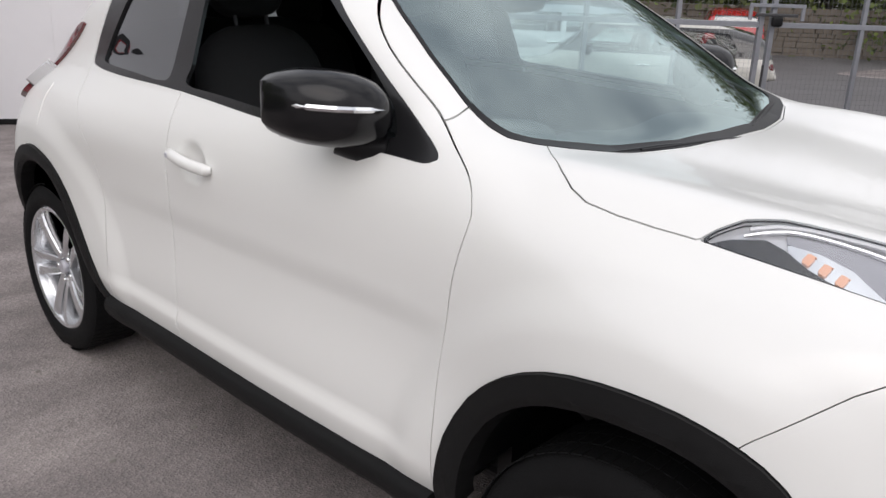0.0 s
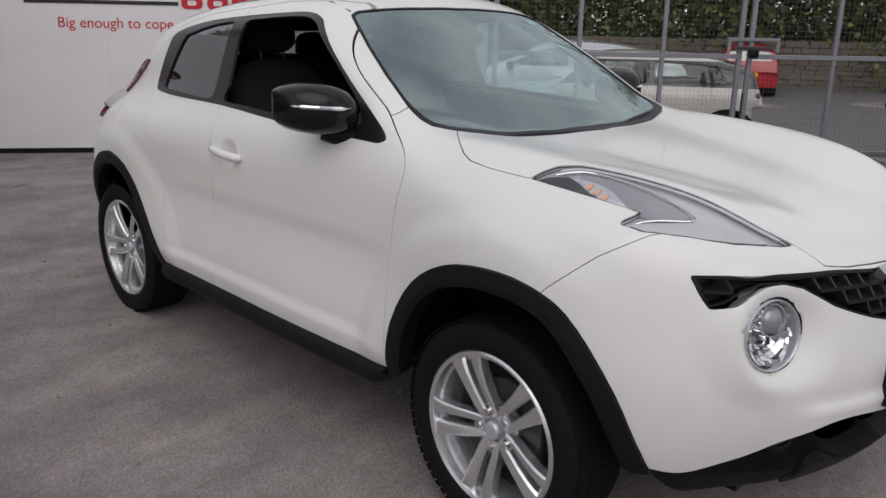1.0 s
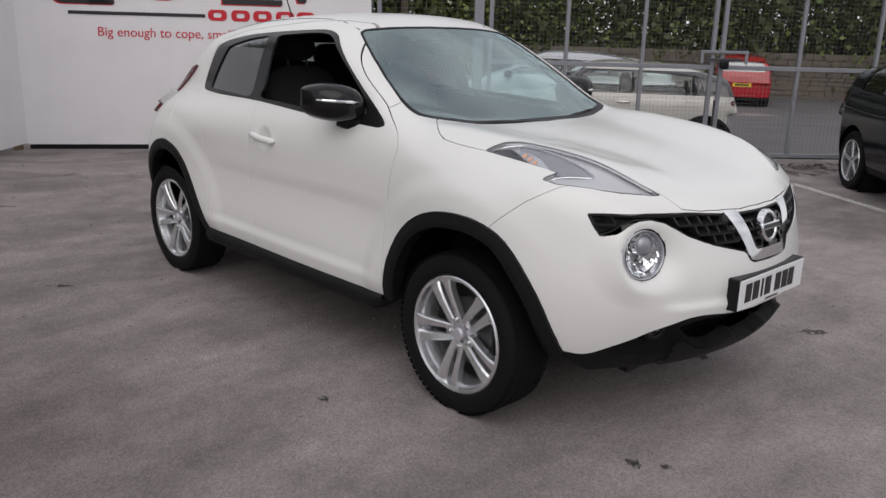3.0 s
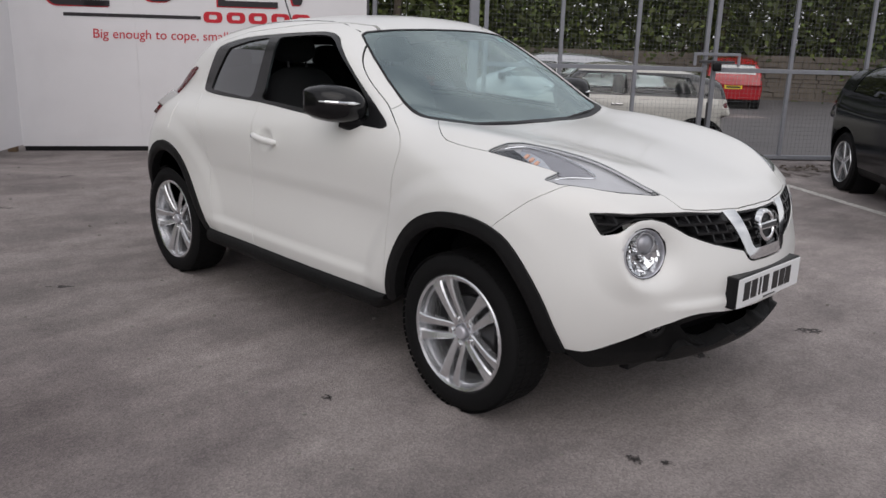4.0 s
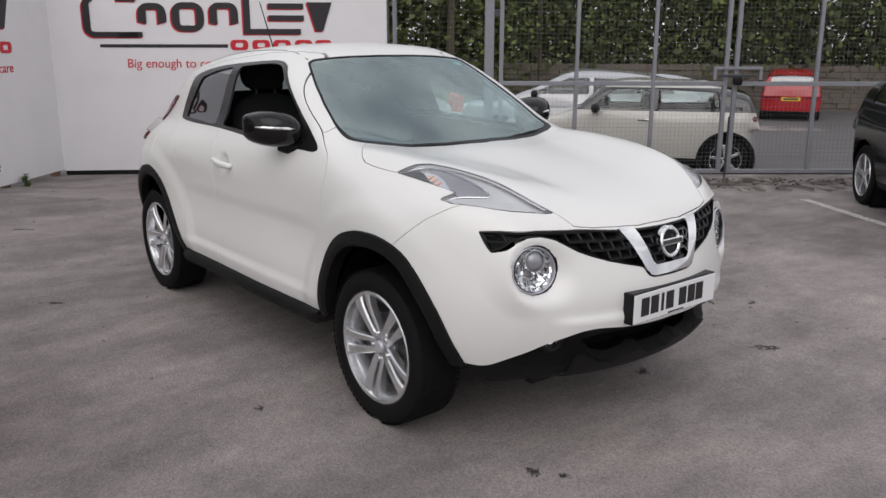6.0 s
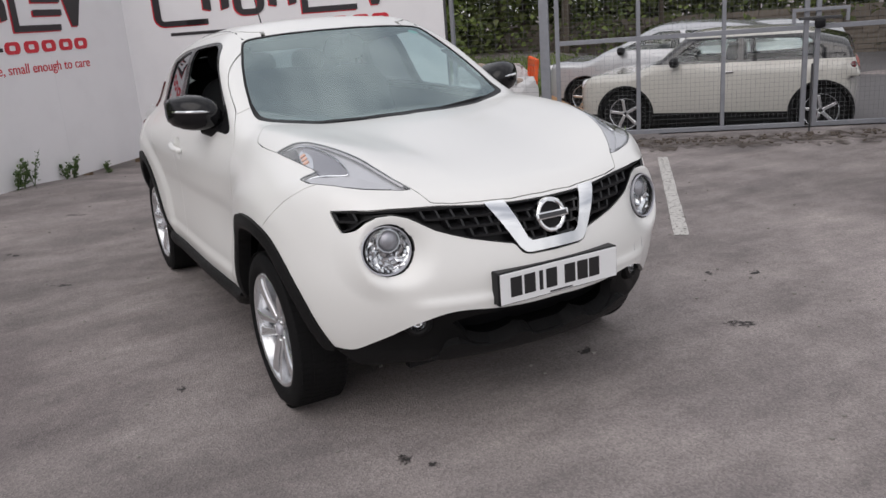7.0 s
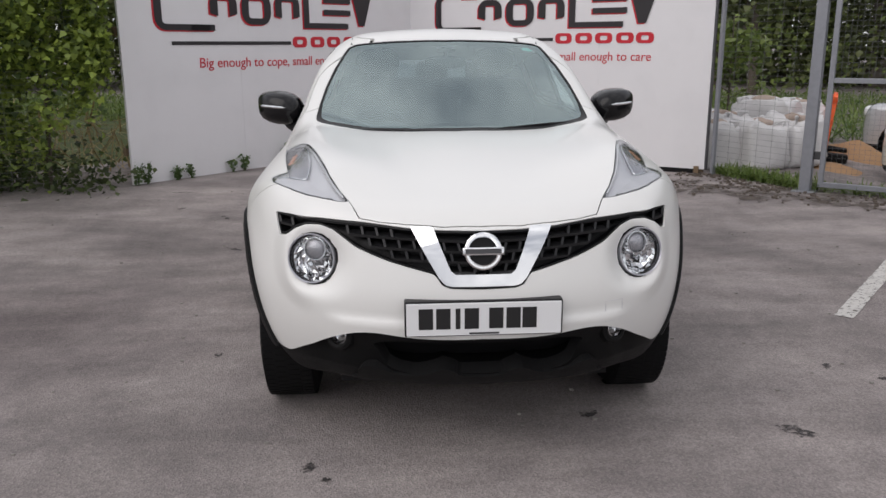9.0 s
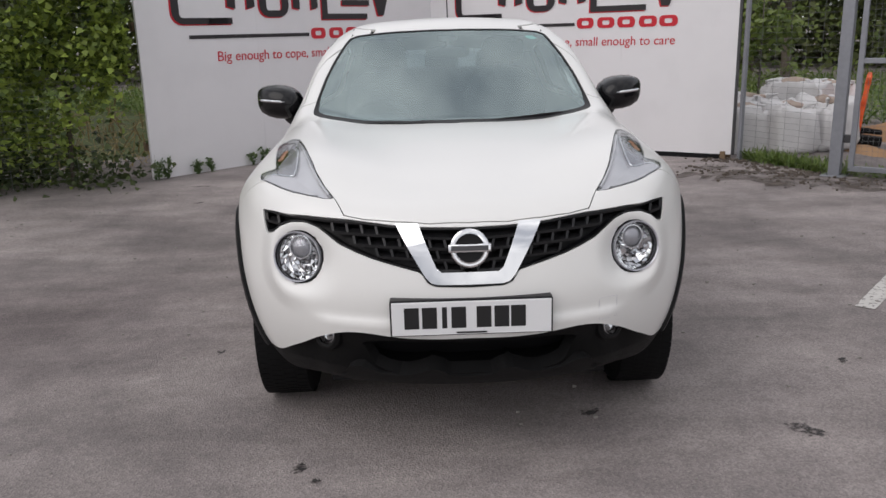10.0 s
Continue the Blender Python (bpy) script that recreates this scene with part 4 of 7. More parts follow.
WINDSCREEN = HALF_SCREEN + [(-x, y) for x, y in HALF_SCREEN[-2:0:-1]]
HALF_GRILLE = [(0.0, 0.886), (0.13, 0.888), (0.25, 0.894), (0.395, 0.908), (0.55, 0.913), (0.66, 0.914), (0.718, 0.911), (0.712, 0.875), (0.703, 0.838), (0.672, 0.850), (0.640, 0.876), (0.60, 0.892), (0.55, 0.893), (0.505, 0.880), (0.465, 0.855), (0.43, 0.832), (0.375, 0.810), (0.317, 0.790), (0.24, 0.770), (0.16, 0.750), (0.137, 0.715), (0.11, 0.705), (0.0, 0.702)]
GRILLE = HALF_GRILLE + [(-x, z) for x, z in HALF_GRILLE[-2:0:-1]]
SEAM = inside_distance([(-1.2, 1.20), (-0.50, 1.02), (-0.412, 0.990), (-0.326, 0.934), (-0.217, 0.836), (-0.10, 0.70), (0.0, 0.5), (0.0, 0.1), (-1.2, 0.1)])
LOW_X, LOW_Z = [0, .27, .37, .45, .51, .60, .65, .69, .74, .90], [.528, .531, .540, .530, .505, .448, .415, .388, .390, .410]
LOW_CURVE = curve(LOW_X, LOW_Z)
ARCH = (curved([(0.455, 0.15), (0.448, 0.36), (0.435, 0.45), (0.410, 0.56), (0.345, 0.675), (0.255, 0.757), (0.150, 0.812), (0.036, 0.840), (-0.07, 0.847), (-0.15, 0.840), (-0.215, 0.820), (-0.275, 0.784), (-0.345, 0.705), (-0.410, 0.600), (-0.447, 0.500), (-0.480, 0.367), (-0.50, 0.15)], 2),
        curved([(2.03, 0.15), (2.045, 0.38), (2.10, 0.49), (2.165, 0.60), (2.245, 0.72), (2.33, 0.795), (2.43, 0.828), (2.52, 0.832), (2.62, 0.805), (2.72, 0.735), (2.82, 0.60), (2.90, 0.45), (2.95, 0.15)], 2))
HUBS = (0.0, 2.53)


def low_edge(v):
    """Height above the edge between the paint and the black lower trim."""
    a, y, z = np.abs(v[:, 0]), v[:, 1], v[:, 2]
    edge = np.where(y < -0.2, LOW_CURVE(a), np.where(y > 2.5, 0.46, 0.372))
    return z - edge


def arch_distance(v, grow=0.0):
    d = [inside_distance(q)(v[:, 1], v[:, 2]) - grow for q in ARCH]
    return np.maximum(np.minimum(*d), 0.40 - np.abs(v[:, 0]))


def side_mask(poly):
    g = inside_distance(poly)
    return lambda v: np.maximum(g(v[:, 1], v[:, 2]), 0.34 - np.abs(v[:, 0]))


def top_mask(poly, both=False):
    g = inside_distance(poly)
    return lambda v: np.maximum(g(np.abs(v[:, 0]) if both else v[:, 0], v[:, 1]), 0.84 - v[:, 2])


def front_mask(poly):
    g = inside_distance(poly)
    return lambda v: np.maximum(g(v[:, 0], v[:, 2]), v[:, 1] + 0.30)


def rear_mask(v):
    g = inside_distance([(-0.46, 1.17), (0.46, 1.17), (0.50, 1.22), (0.44, 1.40), (0.40, 1.425), (-0.40, 1.425), (-0.44, 1.40), (-0.50, 1.22)])
    return np.maximum(g(v[:, 0], v[:, 2]), 2.4 - v[:, 1])


def body_side(y, z):
    """Half width of the body at each (y, z)."""
    a, b = np.full(y.shape, 0.3), np.full(y.shape, 1.1)
    for _ in range(24):
        m = (a + b) / 2
        low = body_field(m, y, z) < 0
        a, b = np.where(low, m, a), np.where(low, b, m)
    return (a + b) / 2


def build_body():
    v, t = shell(carved, (-0.96, -0.96, 0.13), (0.96, 3.36, 1.64), 0.0145)
    gap = 0.0015
    full = (v, t)

    def take(g_in, mat, name, label="", **more):
        """Cuts a panel out of what is left and builds it."""
        nonlocal v, t
        g = g_in(v)
        inner = clip(v, t, g + more.get("gap", gap))
        v, t = clip(v, t, -g + more.get("gap", gap))
        return inner

    def sides(piece, name, mat, label="", **more):
        for s in (-1, 1):
            pv, pt = clip(*piece, piece[0][:, 0] * -s)
            if len(pt):
                skin(name, pv, pt, mat, car, label, **more)
    v, t = clip(v, t, -arch_distance(v))
    lower = clip(v, t, low_edge(v) + 0.001)
    v, t = clip(v, t, -low_edge(v) + 0.001)
    take(front_mask(GRILLE), None, "")
    take(top_mask(HEADLAMP, True), None, "")
    take(top_mask(WINDSCREEN), None, "")
    hood = take(lambda p: np.maximum(top_mask(HOOD)(p), p[:, 1] - 0.43), None, "")
    skin("bonnet", *hood, PAINT, car, "white bonnet", depth=0.014)
    # side glass area leaves holes; black surround is laid in afterwards
    take(side_mask(GLASSHOUSE), None, "")
    door = take(side_mask(FRONT_DOOR), None, "")
    sides(door, "front_door", PAINT)
    rear = take(side_mask(REAR_DOOR), None, "")
    sides(rear, "rear_door", PAINT)
    bumper = take(lambda p: np.maximum(SEAM(p[:, 1], p[:, 2]), p[:, 1] + 0.0), None, "", gap=0.0011)
    skin("front_bumper", *bumper, PAINT, car, "white front bumper", depth=0.02)
    fender = take(lambda p: np.maximum(p[:, 1] - 0.60 - 0.0 * p[:, 0], p[:, 2] - 1.215 + 0.32 * (np.abs(p[:, 0]) - 0.60)), None, "", gap=0.0011)
    sides(fender, "front_wing", PAINT)
    pane = take(rear_mask, None, "")
    skin("tailgate_window", *pane, PRIVACY_LIGHT, car, "tinted tailgate window", out=-0.004, depth=0)
    skin("body_shell", v, t, PAINT, car, "white roof, pillars and rear quarters")
    # lower black trim, split in front bumper base and sills
    lv, lt = lower
    fv, ft = clip(lv, lt, lv[:, 1] + 0.05)
    mouth = front_mask([(-0.40, 0.452), (-0.30, 0.470), (0.30, 0.470), (0.40, 0.452), (0.33, 0.395), (0.24, 0.372), (0.18, 0.378), (0.135, 0.400), (0.09, 0.378), (-0.09, 0.378), (-0.135, 0.400), (-0.18, 0.378), (-0.24, 0.372), (-0.33, 0.395)])
    slot = front_mask([(-0.26, 0.545), (0.26, 0.545), (0.40, 0.500), (0.38, 0.482), (-0.38, 0.482), (-0.40, 0.500)])
    fv, ft = clip(fv, ft, -mouth(fv))
    # set back under the painted lip, with a lower lip that stands forward again
    across = np.clip((0.70 - np.abs(fv[:, 0])) / 0.12, 0, 1)
    band = np.clip((fv[:, 2] - 0.385) / 0.05, 0, 1) * np.clip((-0.25 - fv[:, 1]) / 0.1, 0, 1)
    skin("bumper_base", fv, ft, PLASTIC, car, "black plastic lower bumper", out=(-0.055 * band * across)[:, None], depth=0.05)
    # lower lip with two rounded teeth
    lip = [(-0.43, 0.352), (-0.40, 0.330), (0.40, 0.330), (0.43, 0.352), (0.42, 0.395), (0.37, 0.405), (0.30, 0.378), (0.22, 0.374), (0.17, 0.392), (0.145, 0.404), (0.115, 0.404), (0.09, 0.392), (0.06, 0.374)]
    lip = curved(lip + [(-x, z) for x, z in lip[:3:-1]], 2)
    pv, pt = patch(lip, "y", 0.008)
    skin("bumper_lip", pv, pt, PLASTIC, car, "black lower lip with rounded teeth", out=0.010, depth=0.06, fn=body_field)
    mv, mt = clip(*full, np.maximum(mouth(full[0]) - 0.02, full[0][:, 1] + 0.3))
    skin("intake_back", mv, mt, SATINBLACK, car, "dark lower intake", out=-0.10, depth=0)
    for s in (-1, 1):
        bm = bmesh.new()
        ys = np.linspace(0.462, 2.045, 40)
        edge = body_side(ys, np.full(ys.shape, 0.385))
        rows = []
        for y, w in zip(ys, edge):
            drop = min(1.0, 0.30 + (y - 0.462) / 0.12)
            rows.append([bm.verts.new(((w + dx) * s, y, 0.378 - (0.378 - z) * drop)) for dx, z in ((-0.03, 0.378), (-0.004, 0.371), (0.012, 0.360), (0.019, 0.343), (0.018, 0.322), (0.006, 0.300), (-0.025, 0.283), (-0.085, 0.280), (-0.20, 0.30))])
        for p, q in zip(rows[:-1], rows[1:]):
            for k in range(8):
                bm.faces.new((p[k], p[k + 1], q[k + 1], q[k]))
        bm.faces.new(rows[0])
        bm.faces.new(rows[-1][::-1])
        part("side_sill", bm, PLASTIC, car, "black plastic sill cladding", smooth=True)
    bv, bt = clip(lv, lt, 3.02 - lv[:, 1])
    skin("rear_bumper_base", bv, bt, PLASTIC, car, "black plastic lower rear bumper")
    # wheel-arch cladding, a raised band round each opening
    for k, outline in enumerate(ARCH):
        for s in (-1, 1):
            av, at = clip(*full, np.maximum(np.abs(full[0][:, 1] - HUBS[k]) - 0.6, 0.45 - full[0][:, 0] * s))
            d = inside_distance(outline)(av[:, 1], av[:, 2])
            keep = np.maximum.reduce([d + 0.002, -d - 0.062, 0.45 - av[:, 0] * s, np.where(av[:, 1] < HUBS[k], 0.38 if k == 0 else 0.36, 0.37 if k == 0 else 0.30) - av[:, 2]])
            av, at = clip(av, at, keep)
            roll = np.clip(-inside_distance(outline)(av[:, 1], av[:, 2]) / 0.062, 0, 1)
            lift = 0.003 + 0.012 * np.clip((1 - roll) / 0.30, 0, 1) * (0.75 + 0.25 * roll)
            skin("arch_cladding", av, at, PLASTIC, car, "black plastic wheel-arch cladding", out=lift[:, None], depth=0.055, own=True)
    # inner lining seen through the glass
    iv, it = clip(*full, np.maximum.reduce([0.42 - full[0][:, 2], np.abs(full[0][:, 1] - 1.72) - 1.20]))
    for mask in (side_mask(GLASSHOUSE), top_mask(WINDSCREEN), rear_mask):
        iv, it = clip(iv, it, -mask(iv) + 0.0)
    tv, tt = clip(iv, it, 1.40 - iv[:, 2])
    skin("headlining", tv, tt[:, ::-1], LINING, car, "grey headlining", out=-0.035, depth=0)
    iv, it = clip(iv, it, iv[:, 2] - 1.40)
    skin("cabin_lining", iv, it[:, ::-1], LININGDARK, car, "dark cabin trim", out=-0.045, depth=0)
    # wheel-house liners
    for y in HUBS:
        for s in (-1, 1):
            bm = bmesh.new()
            rim_x = 0.765 if y < 1 else 0.70
            add_lathe(bm, [(0.425, rim_x * s), (0.44, 0.52 * s), (0.10, 0.50 * s)], 40, m=pose(0, y - 0.02, 0.36))
            bmesh.ops.delete(bm, geom=[q for q in bm.verts if q.co.z < 0.40], context="VERTS")
            part("wheel_liner", bm, SATINBLACK, car, smooth=True)
    # plain dark floor that closes the body below; its front reach blocks bounced light
    part("underbody", box((-0.60, -0.48, 0.29), (0.60, 3.00, 0.34), 0.02), SATINBLACK, car)
    part("bulkhead", box((-0.60, 0.42, 0.26), (0.60, 0.46, 1.00), 0.0), SATINBLACK, car)
    part("radiator_panel", box((-0.50, -0.60, 0.28), (0.50, -0.56, 0.86), 0.0), SATINBLACK, car)


build_body()


# glass
v, t = patch(WINDSCREEN, "z", 0.02)
skin("windscreen", v, t, SCREEN, car, "green-tinted windscreen", out=-0.002, depth=0, fn=body_field)
g = inside_distance(WINDSCREEN)
fv, ft = patch(WINDSCREEN, "z", 0.012)
edge = np.interp(fv[:, 1], [0.25, 0.40, 0.47, 0.6], [0.036, 0.040, 0.026, 0.011])
fv, ft = clip(fv, ft, -(g(fv[:, 0], fv[:, 1]) + edge))
skin("screen_border", fv, ft, SATINBLACK, car, "black windscreen border", out=0.001, depth=0.005, fn=body_field)
for s in (-1, 1):
    v, t = patch(GLASSHOUSE, "x", 0.012, s)
    gf, gr = inside_distance(FRONT_WINDOW), inside_distance(REAR_WINDOW)
    sv, st = clip(v, t, -gf(v[:, 1], v[:, 2]))
    sv, st = clip(sv, st, -gr(sv[:, 1], sv[:, 2]))
    skin("window_surround", sv, st, PILLARBLACK, car, "black window surround", out=-0.002, depth=0.012, fn=body_field)
    v, t = patch(REAR_WINDOW, "x", 0.02, s)
    skin("rear_side_window", v, t, PRIVACY, car, "dark privacy glass", out=-0.010, depth=0, fn=body_field)
    if s > 0:
        v, t = patch(FRONT_WINDOW, "x", 0.02, s)
        skin("front_side_window", v, t, SIDEGLASS, car, out=-0.010, depth=0, fn=body_field)


# grille
def grille():
    v, t = patch(GRILLE, "y", 0.012)
    skin("grille_back", v, t, SATINBLACK, car, "black grille back", out=-0.055, depth=0, fn=body_field)
    g = inside_distance(GRILLE)
    rows, cell = 0.0335, 0.050
    bm = bmesh.new()

    def bar(p, q, half, deep, rise):
        """A tapered bar between two points of the front; its back lies deeper and higher."""
        (x0, z0), (x1, z1) = p, q
        y0, y1 = (float(c) + 0.010 for c in body_front(np.array([x0, x1]), np.array([z0, z1])))
        dx, dz = x1 - x0, z1 - z0
        ln = math.hypot(dx, dz)
        nx, nz = -dz / ln * half, dx / ln * half
        near = [bm.verts.new(c) for c in ((x0 - nx, y0, z0 - nz), (x1 - nx, y1, z1 - nz), (x1 + nx, y1, z1 + nz), (x0 + nx, y0, z0 + nz))]
        away = [bm.verts.new(c) for c in ((x0 - nx * 2, y0 + deep, z0 - nz * 2 + rise), (x1 - nx * 2, y1 + deep, z1 - nz * 2 + rise), (x1 + nx * 2, y1 + deep, z1 + nz * 2 + rise), (x0 + nx * 2, y0 + deep, z0 + nz * 2 + rise))]
        bm.faces.new(near)
        for k in range(4):
            bm.faces.new((near[k], away[k], away[(k + 1) % 4], near[(k + 1) % 4]))
    k, z = 0, 0.716
    while z < 0.915:
        # rows climb a little towards the sides, as the upper edge does
        shift = cell / 2 if k % 2 else 0
        for s in (-1, 1):
            x = shift
            while x < 0.72:
                lo, hi = (x, z + 0.035 * x), (x + cell, z + 0.035 * (x + cell))
                pts = np.array([lo, hi])
                if max(g(pts[:, 0], pts[:, 1])) < -0.003:
                    bar((lo[0] * s, lo[1]), (hi[0] * s, hi[1]), 0.0042, 0.040, 0.004)
                up = (x + 0.006, z + rows + 0.035 * x)
                pts = np.array([lo, up])
                if max(g(pts[:, 0], pts[:, 1])) < -0.003:
                    bar((lo[0] * s, lo[1] + 0.0045), (up[0] * s, up[1] - 0.0045), 0.0040, 0.040, 0.002)
                x += cell
        z += rows
        k += 1
    tagged(part("grille_mesh", bm, GRILLEBLACK, car, "black honeycomb-like grille"), kind="stuff")
    # thin rolled edge round the opening
    rim_v, rim_t = patch(GRILLE, "y", 0.006)
    rim_v, rim_t = clip(rim_v, rim_t, -(g(rim_v[:, 0], rim_v[:, 2]) + 0.005))
    skin("grille_frame", rim_v, rim_t, SATINBLACK, car, "thin black grille frame", out=-0.004, depth=0.045, fn=body_field)


def body_front(x, z):
    """Where the nose lies, y for each (x, z)."""
    a, b = np.full(x.shape, -1.1), np.full(x.shape, -0.2)
    for _ in range(24):
        m = (a + b) / 2
        low = body_field(x, m, z) < 0
        a, b = np.where(low, a, m), np.where(low, m, b)
    return (a + b) / 2


grille()
V_MARK = [(-0.240, 0.897), (-0.165, 0.897), (-0.108, 0.762), (-0.092, 0.750), (0.092, 0.750), (0.108, 0.762), (0.165, 0.897), (0.240, 0.897), (0.146, 0.736), (0.126, 0.716), (0.105, 0.711), (-0.105, 0.711), (-0.126, 0.716), (-0.146, 0.736)]
v, t = patch(V_MARK, "y", 0.004)
skin("grille_chevron", v, t, CHROME, car, "chrome V-shaped grille trim", out=0.007, depth=0.035, fn=body_field)
badge_y = float(body_front(np.array([0.0]), np.array([0.826]))[0]) - 0.004
BADGE = pose(0, badge_y, 0.826, -13)
badge = part("badge", add_lathe(bmesh.new(), [(0.046, 0.002), (0.047, -0.008), (0.051, -0.012), (0.058, -0.012), (0.063, -0.008), (0.064, 0.010), (0.046, 0.010)], 56, "y", BADGE, True), CHROME, car, "round chrome badge", smooth=True)
part("badge_bar", box((-0.070, -0.018, -0.0135), (0.070, 0.004, 0.0135), 0.004, m=BADGE, segments=3), CHROME, badge, smooth=True)
part("bar_band", box((-0.060, -0.0192, -0.0078), (0.060, -0.0178, 0.0078)), DARKMETAL, badge, "dark band across the badge", m=BADGE)
part("badge_disc", add_lathe(bmesh.new(), [(0.001, 0.004), (0.060, 0.004), (0.062, 0.05)], 40, "y", BADGE), SATINBLACK, badge, smooth=True)

# number plate: holder, white plate and plain bars
plate_y = -0.886
holder = part("plate_holder", box((-0.266, plate_y + 0.004, 0.545), (0.266, plate_y + 0.055, 0.668), 0.006, m=None), SATINBLACK, car, "black number plate holder")
plate = part("number_plate", box((-0.260, plate_y, 0.550), (0.260, plate_y + 0.0055, 0.663), 0.002), PLATEWHITE, car, "white reflective number plate with black marks")
for x in (-0.195, -0.137, -0.088, -0.042, 0.040, 0.098, 0.152):
    w = 0.008 if x == -0.088 else 0.024
    part("plate_bar", box((x - w, plate_y - 0.0012, 0.573), (x + w, plate_y - 0.0002, 0.645)), PLATEBLACK, plate)
part("plate_bar", box((-0.05, plate_y - 0.0012, 0.554), (0.05, plate_y - 0.0002, 0.560)), PLATEBLACK, plate)


# outline of the square tow-eye cover in the bumper
ring = curved([(0.437, 0.558), (0.437, 0.618), (0.443, 0.624), (0.497, 0.624), (0.503, 0.618), (0.503, 0.558), (0.497, 0.552), (0.443, 0.552)], 2)
ring_x, ring_z = np.array([q[0] for q in ring + ring[:1]]), np.array([q[1] for q in ring + ring[:1]])
part("tow_cover_seam", add_tube(bmesh.new(), list(zip(ring_x, body_front(ring_x, ring_z) + 0.0004, ring_z)), 0.0007, 5, False), LAMPGREY, car, "thin seam of the square tow-eye cover")


# lamps
def screen_z(x, y):
    zs = np.linspace(1.8, 0.6, 1201)
    f = body_field(np.full(zs.shape, x), np.full(zs.shape, y), zs)
    return float(zs[np.argmax(f < 0)])


def round_lamp(s):
    m = pose(LAMP[0] * s, -0.672, LAMP[1], -8, 0, 18 * s) @ Matrix.Scale(0.94, 4)
    unit = part("round_headlamp", add_lathe(bmesh.new(), [(0.0935, 0.035), (0.0935, -0.008), (0.0915, -0.012), (0.088, -0.008), (0.087, 0.03)], 48, "y", m @ pose(0.006 * s, 0, 0)), LAMPGREY, car, "round clear headlamp with a grey ring", smooth=True)
    # black ring stands in for the shade between lens and bore
    part("dark_gap", add_lathe(bmesh.new(), [(0.086, 0.010), (0.090, -0.003), (0.098, -0.004), (0.100, 0.02)], 48, "y", m @ pose(-0.004 * s, 0, 0)), SATINBLACK, unit, smooth=True)
    rng = np.random.default_rng(3)
    # faceted bowl: a fan of small mirrors, each tipped its own way
    bm = bmesh.new()
    for i in range(5):
        r0, r1 = 0.020 + i * 0.0135, 0.020 + (i + 1) * 0.0135
        count = (7, 11, 15, 19, 23)[i]
        for k in range(count):
            tip = [rng.uniform(-0.009, 0.009) for _ in range(4)]
            quad = []
            for (r, f), d in zip(((r0, k), (r1, k), (r1, k + 1), (r0, k + 1)), tip):
                a = 2 * math.pi * (f + 0.3 * i) / count
                quad.append(bm.verts.new(m @ Vector((r * math.cos(a), 0.050 - 5.2 * r * r + d, r * math.sin(a)))))
            bm.faces.new(quad)
    part("reflector", bm, FACET, unit, "faceted mirror bowl")
    part("bowl_back", add_lathe(bmesh.new(), [(0.086, 0.034), (0.060, 0.062), (0.001, 0.070)], 40, "y", m), LAMPFACE, unit, smooth=True)
    part("projector", superblob((-0.004 * s, 0.016, 0.036), (0.037, 0.026, 0.037), 2.1, 24, m=m), LAMPFACE, unit, "grey projector lens", smooth=True)
    part("projector_ring", add_lathe(bmesh.new(), [(0.038, 0.012), (0.040, 0.002), (0.044, 0.002), (0.044, 0.03)], 40, "y", m @ pose(-0.004 * s, 0, 0.036)), CHROME, unit, smooth=True)
    part("lens", add_lathe(bmesh.new(), [(0.092, 0.0), (0.086, -0.009), (0.066, -0.017), (0.040, -0.022), (0.001, -0.024)], 40, "y", m), CLEAR, unit, smooth=True)


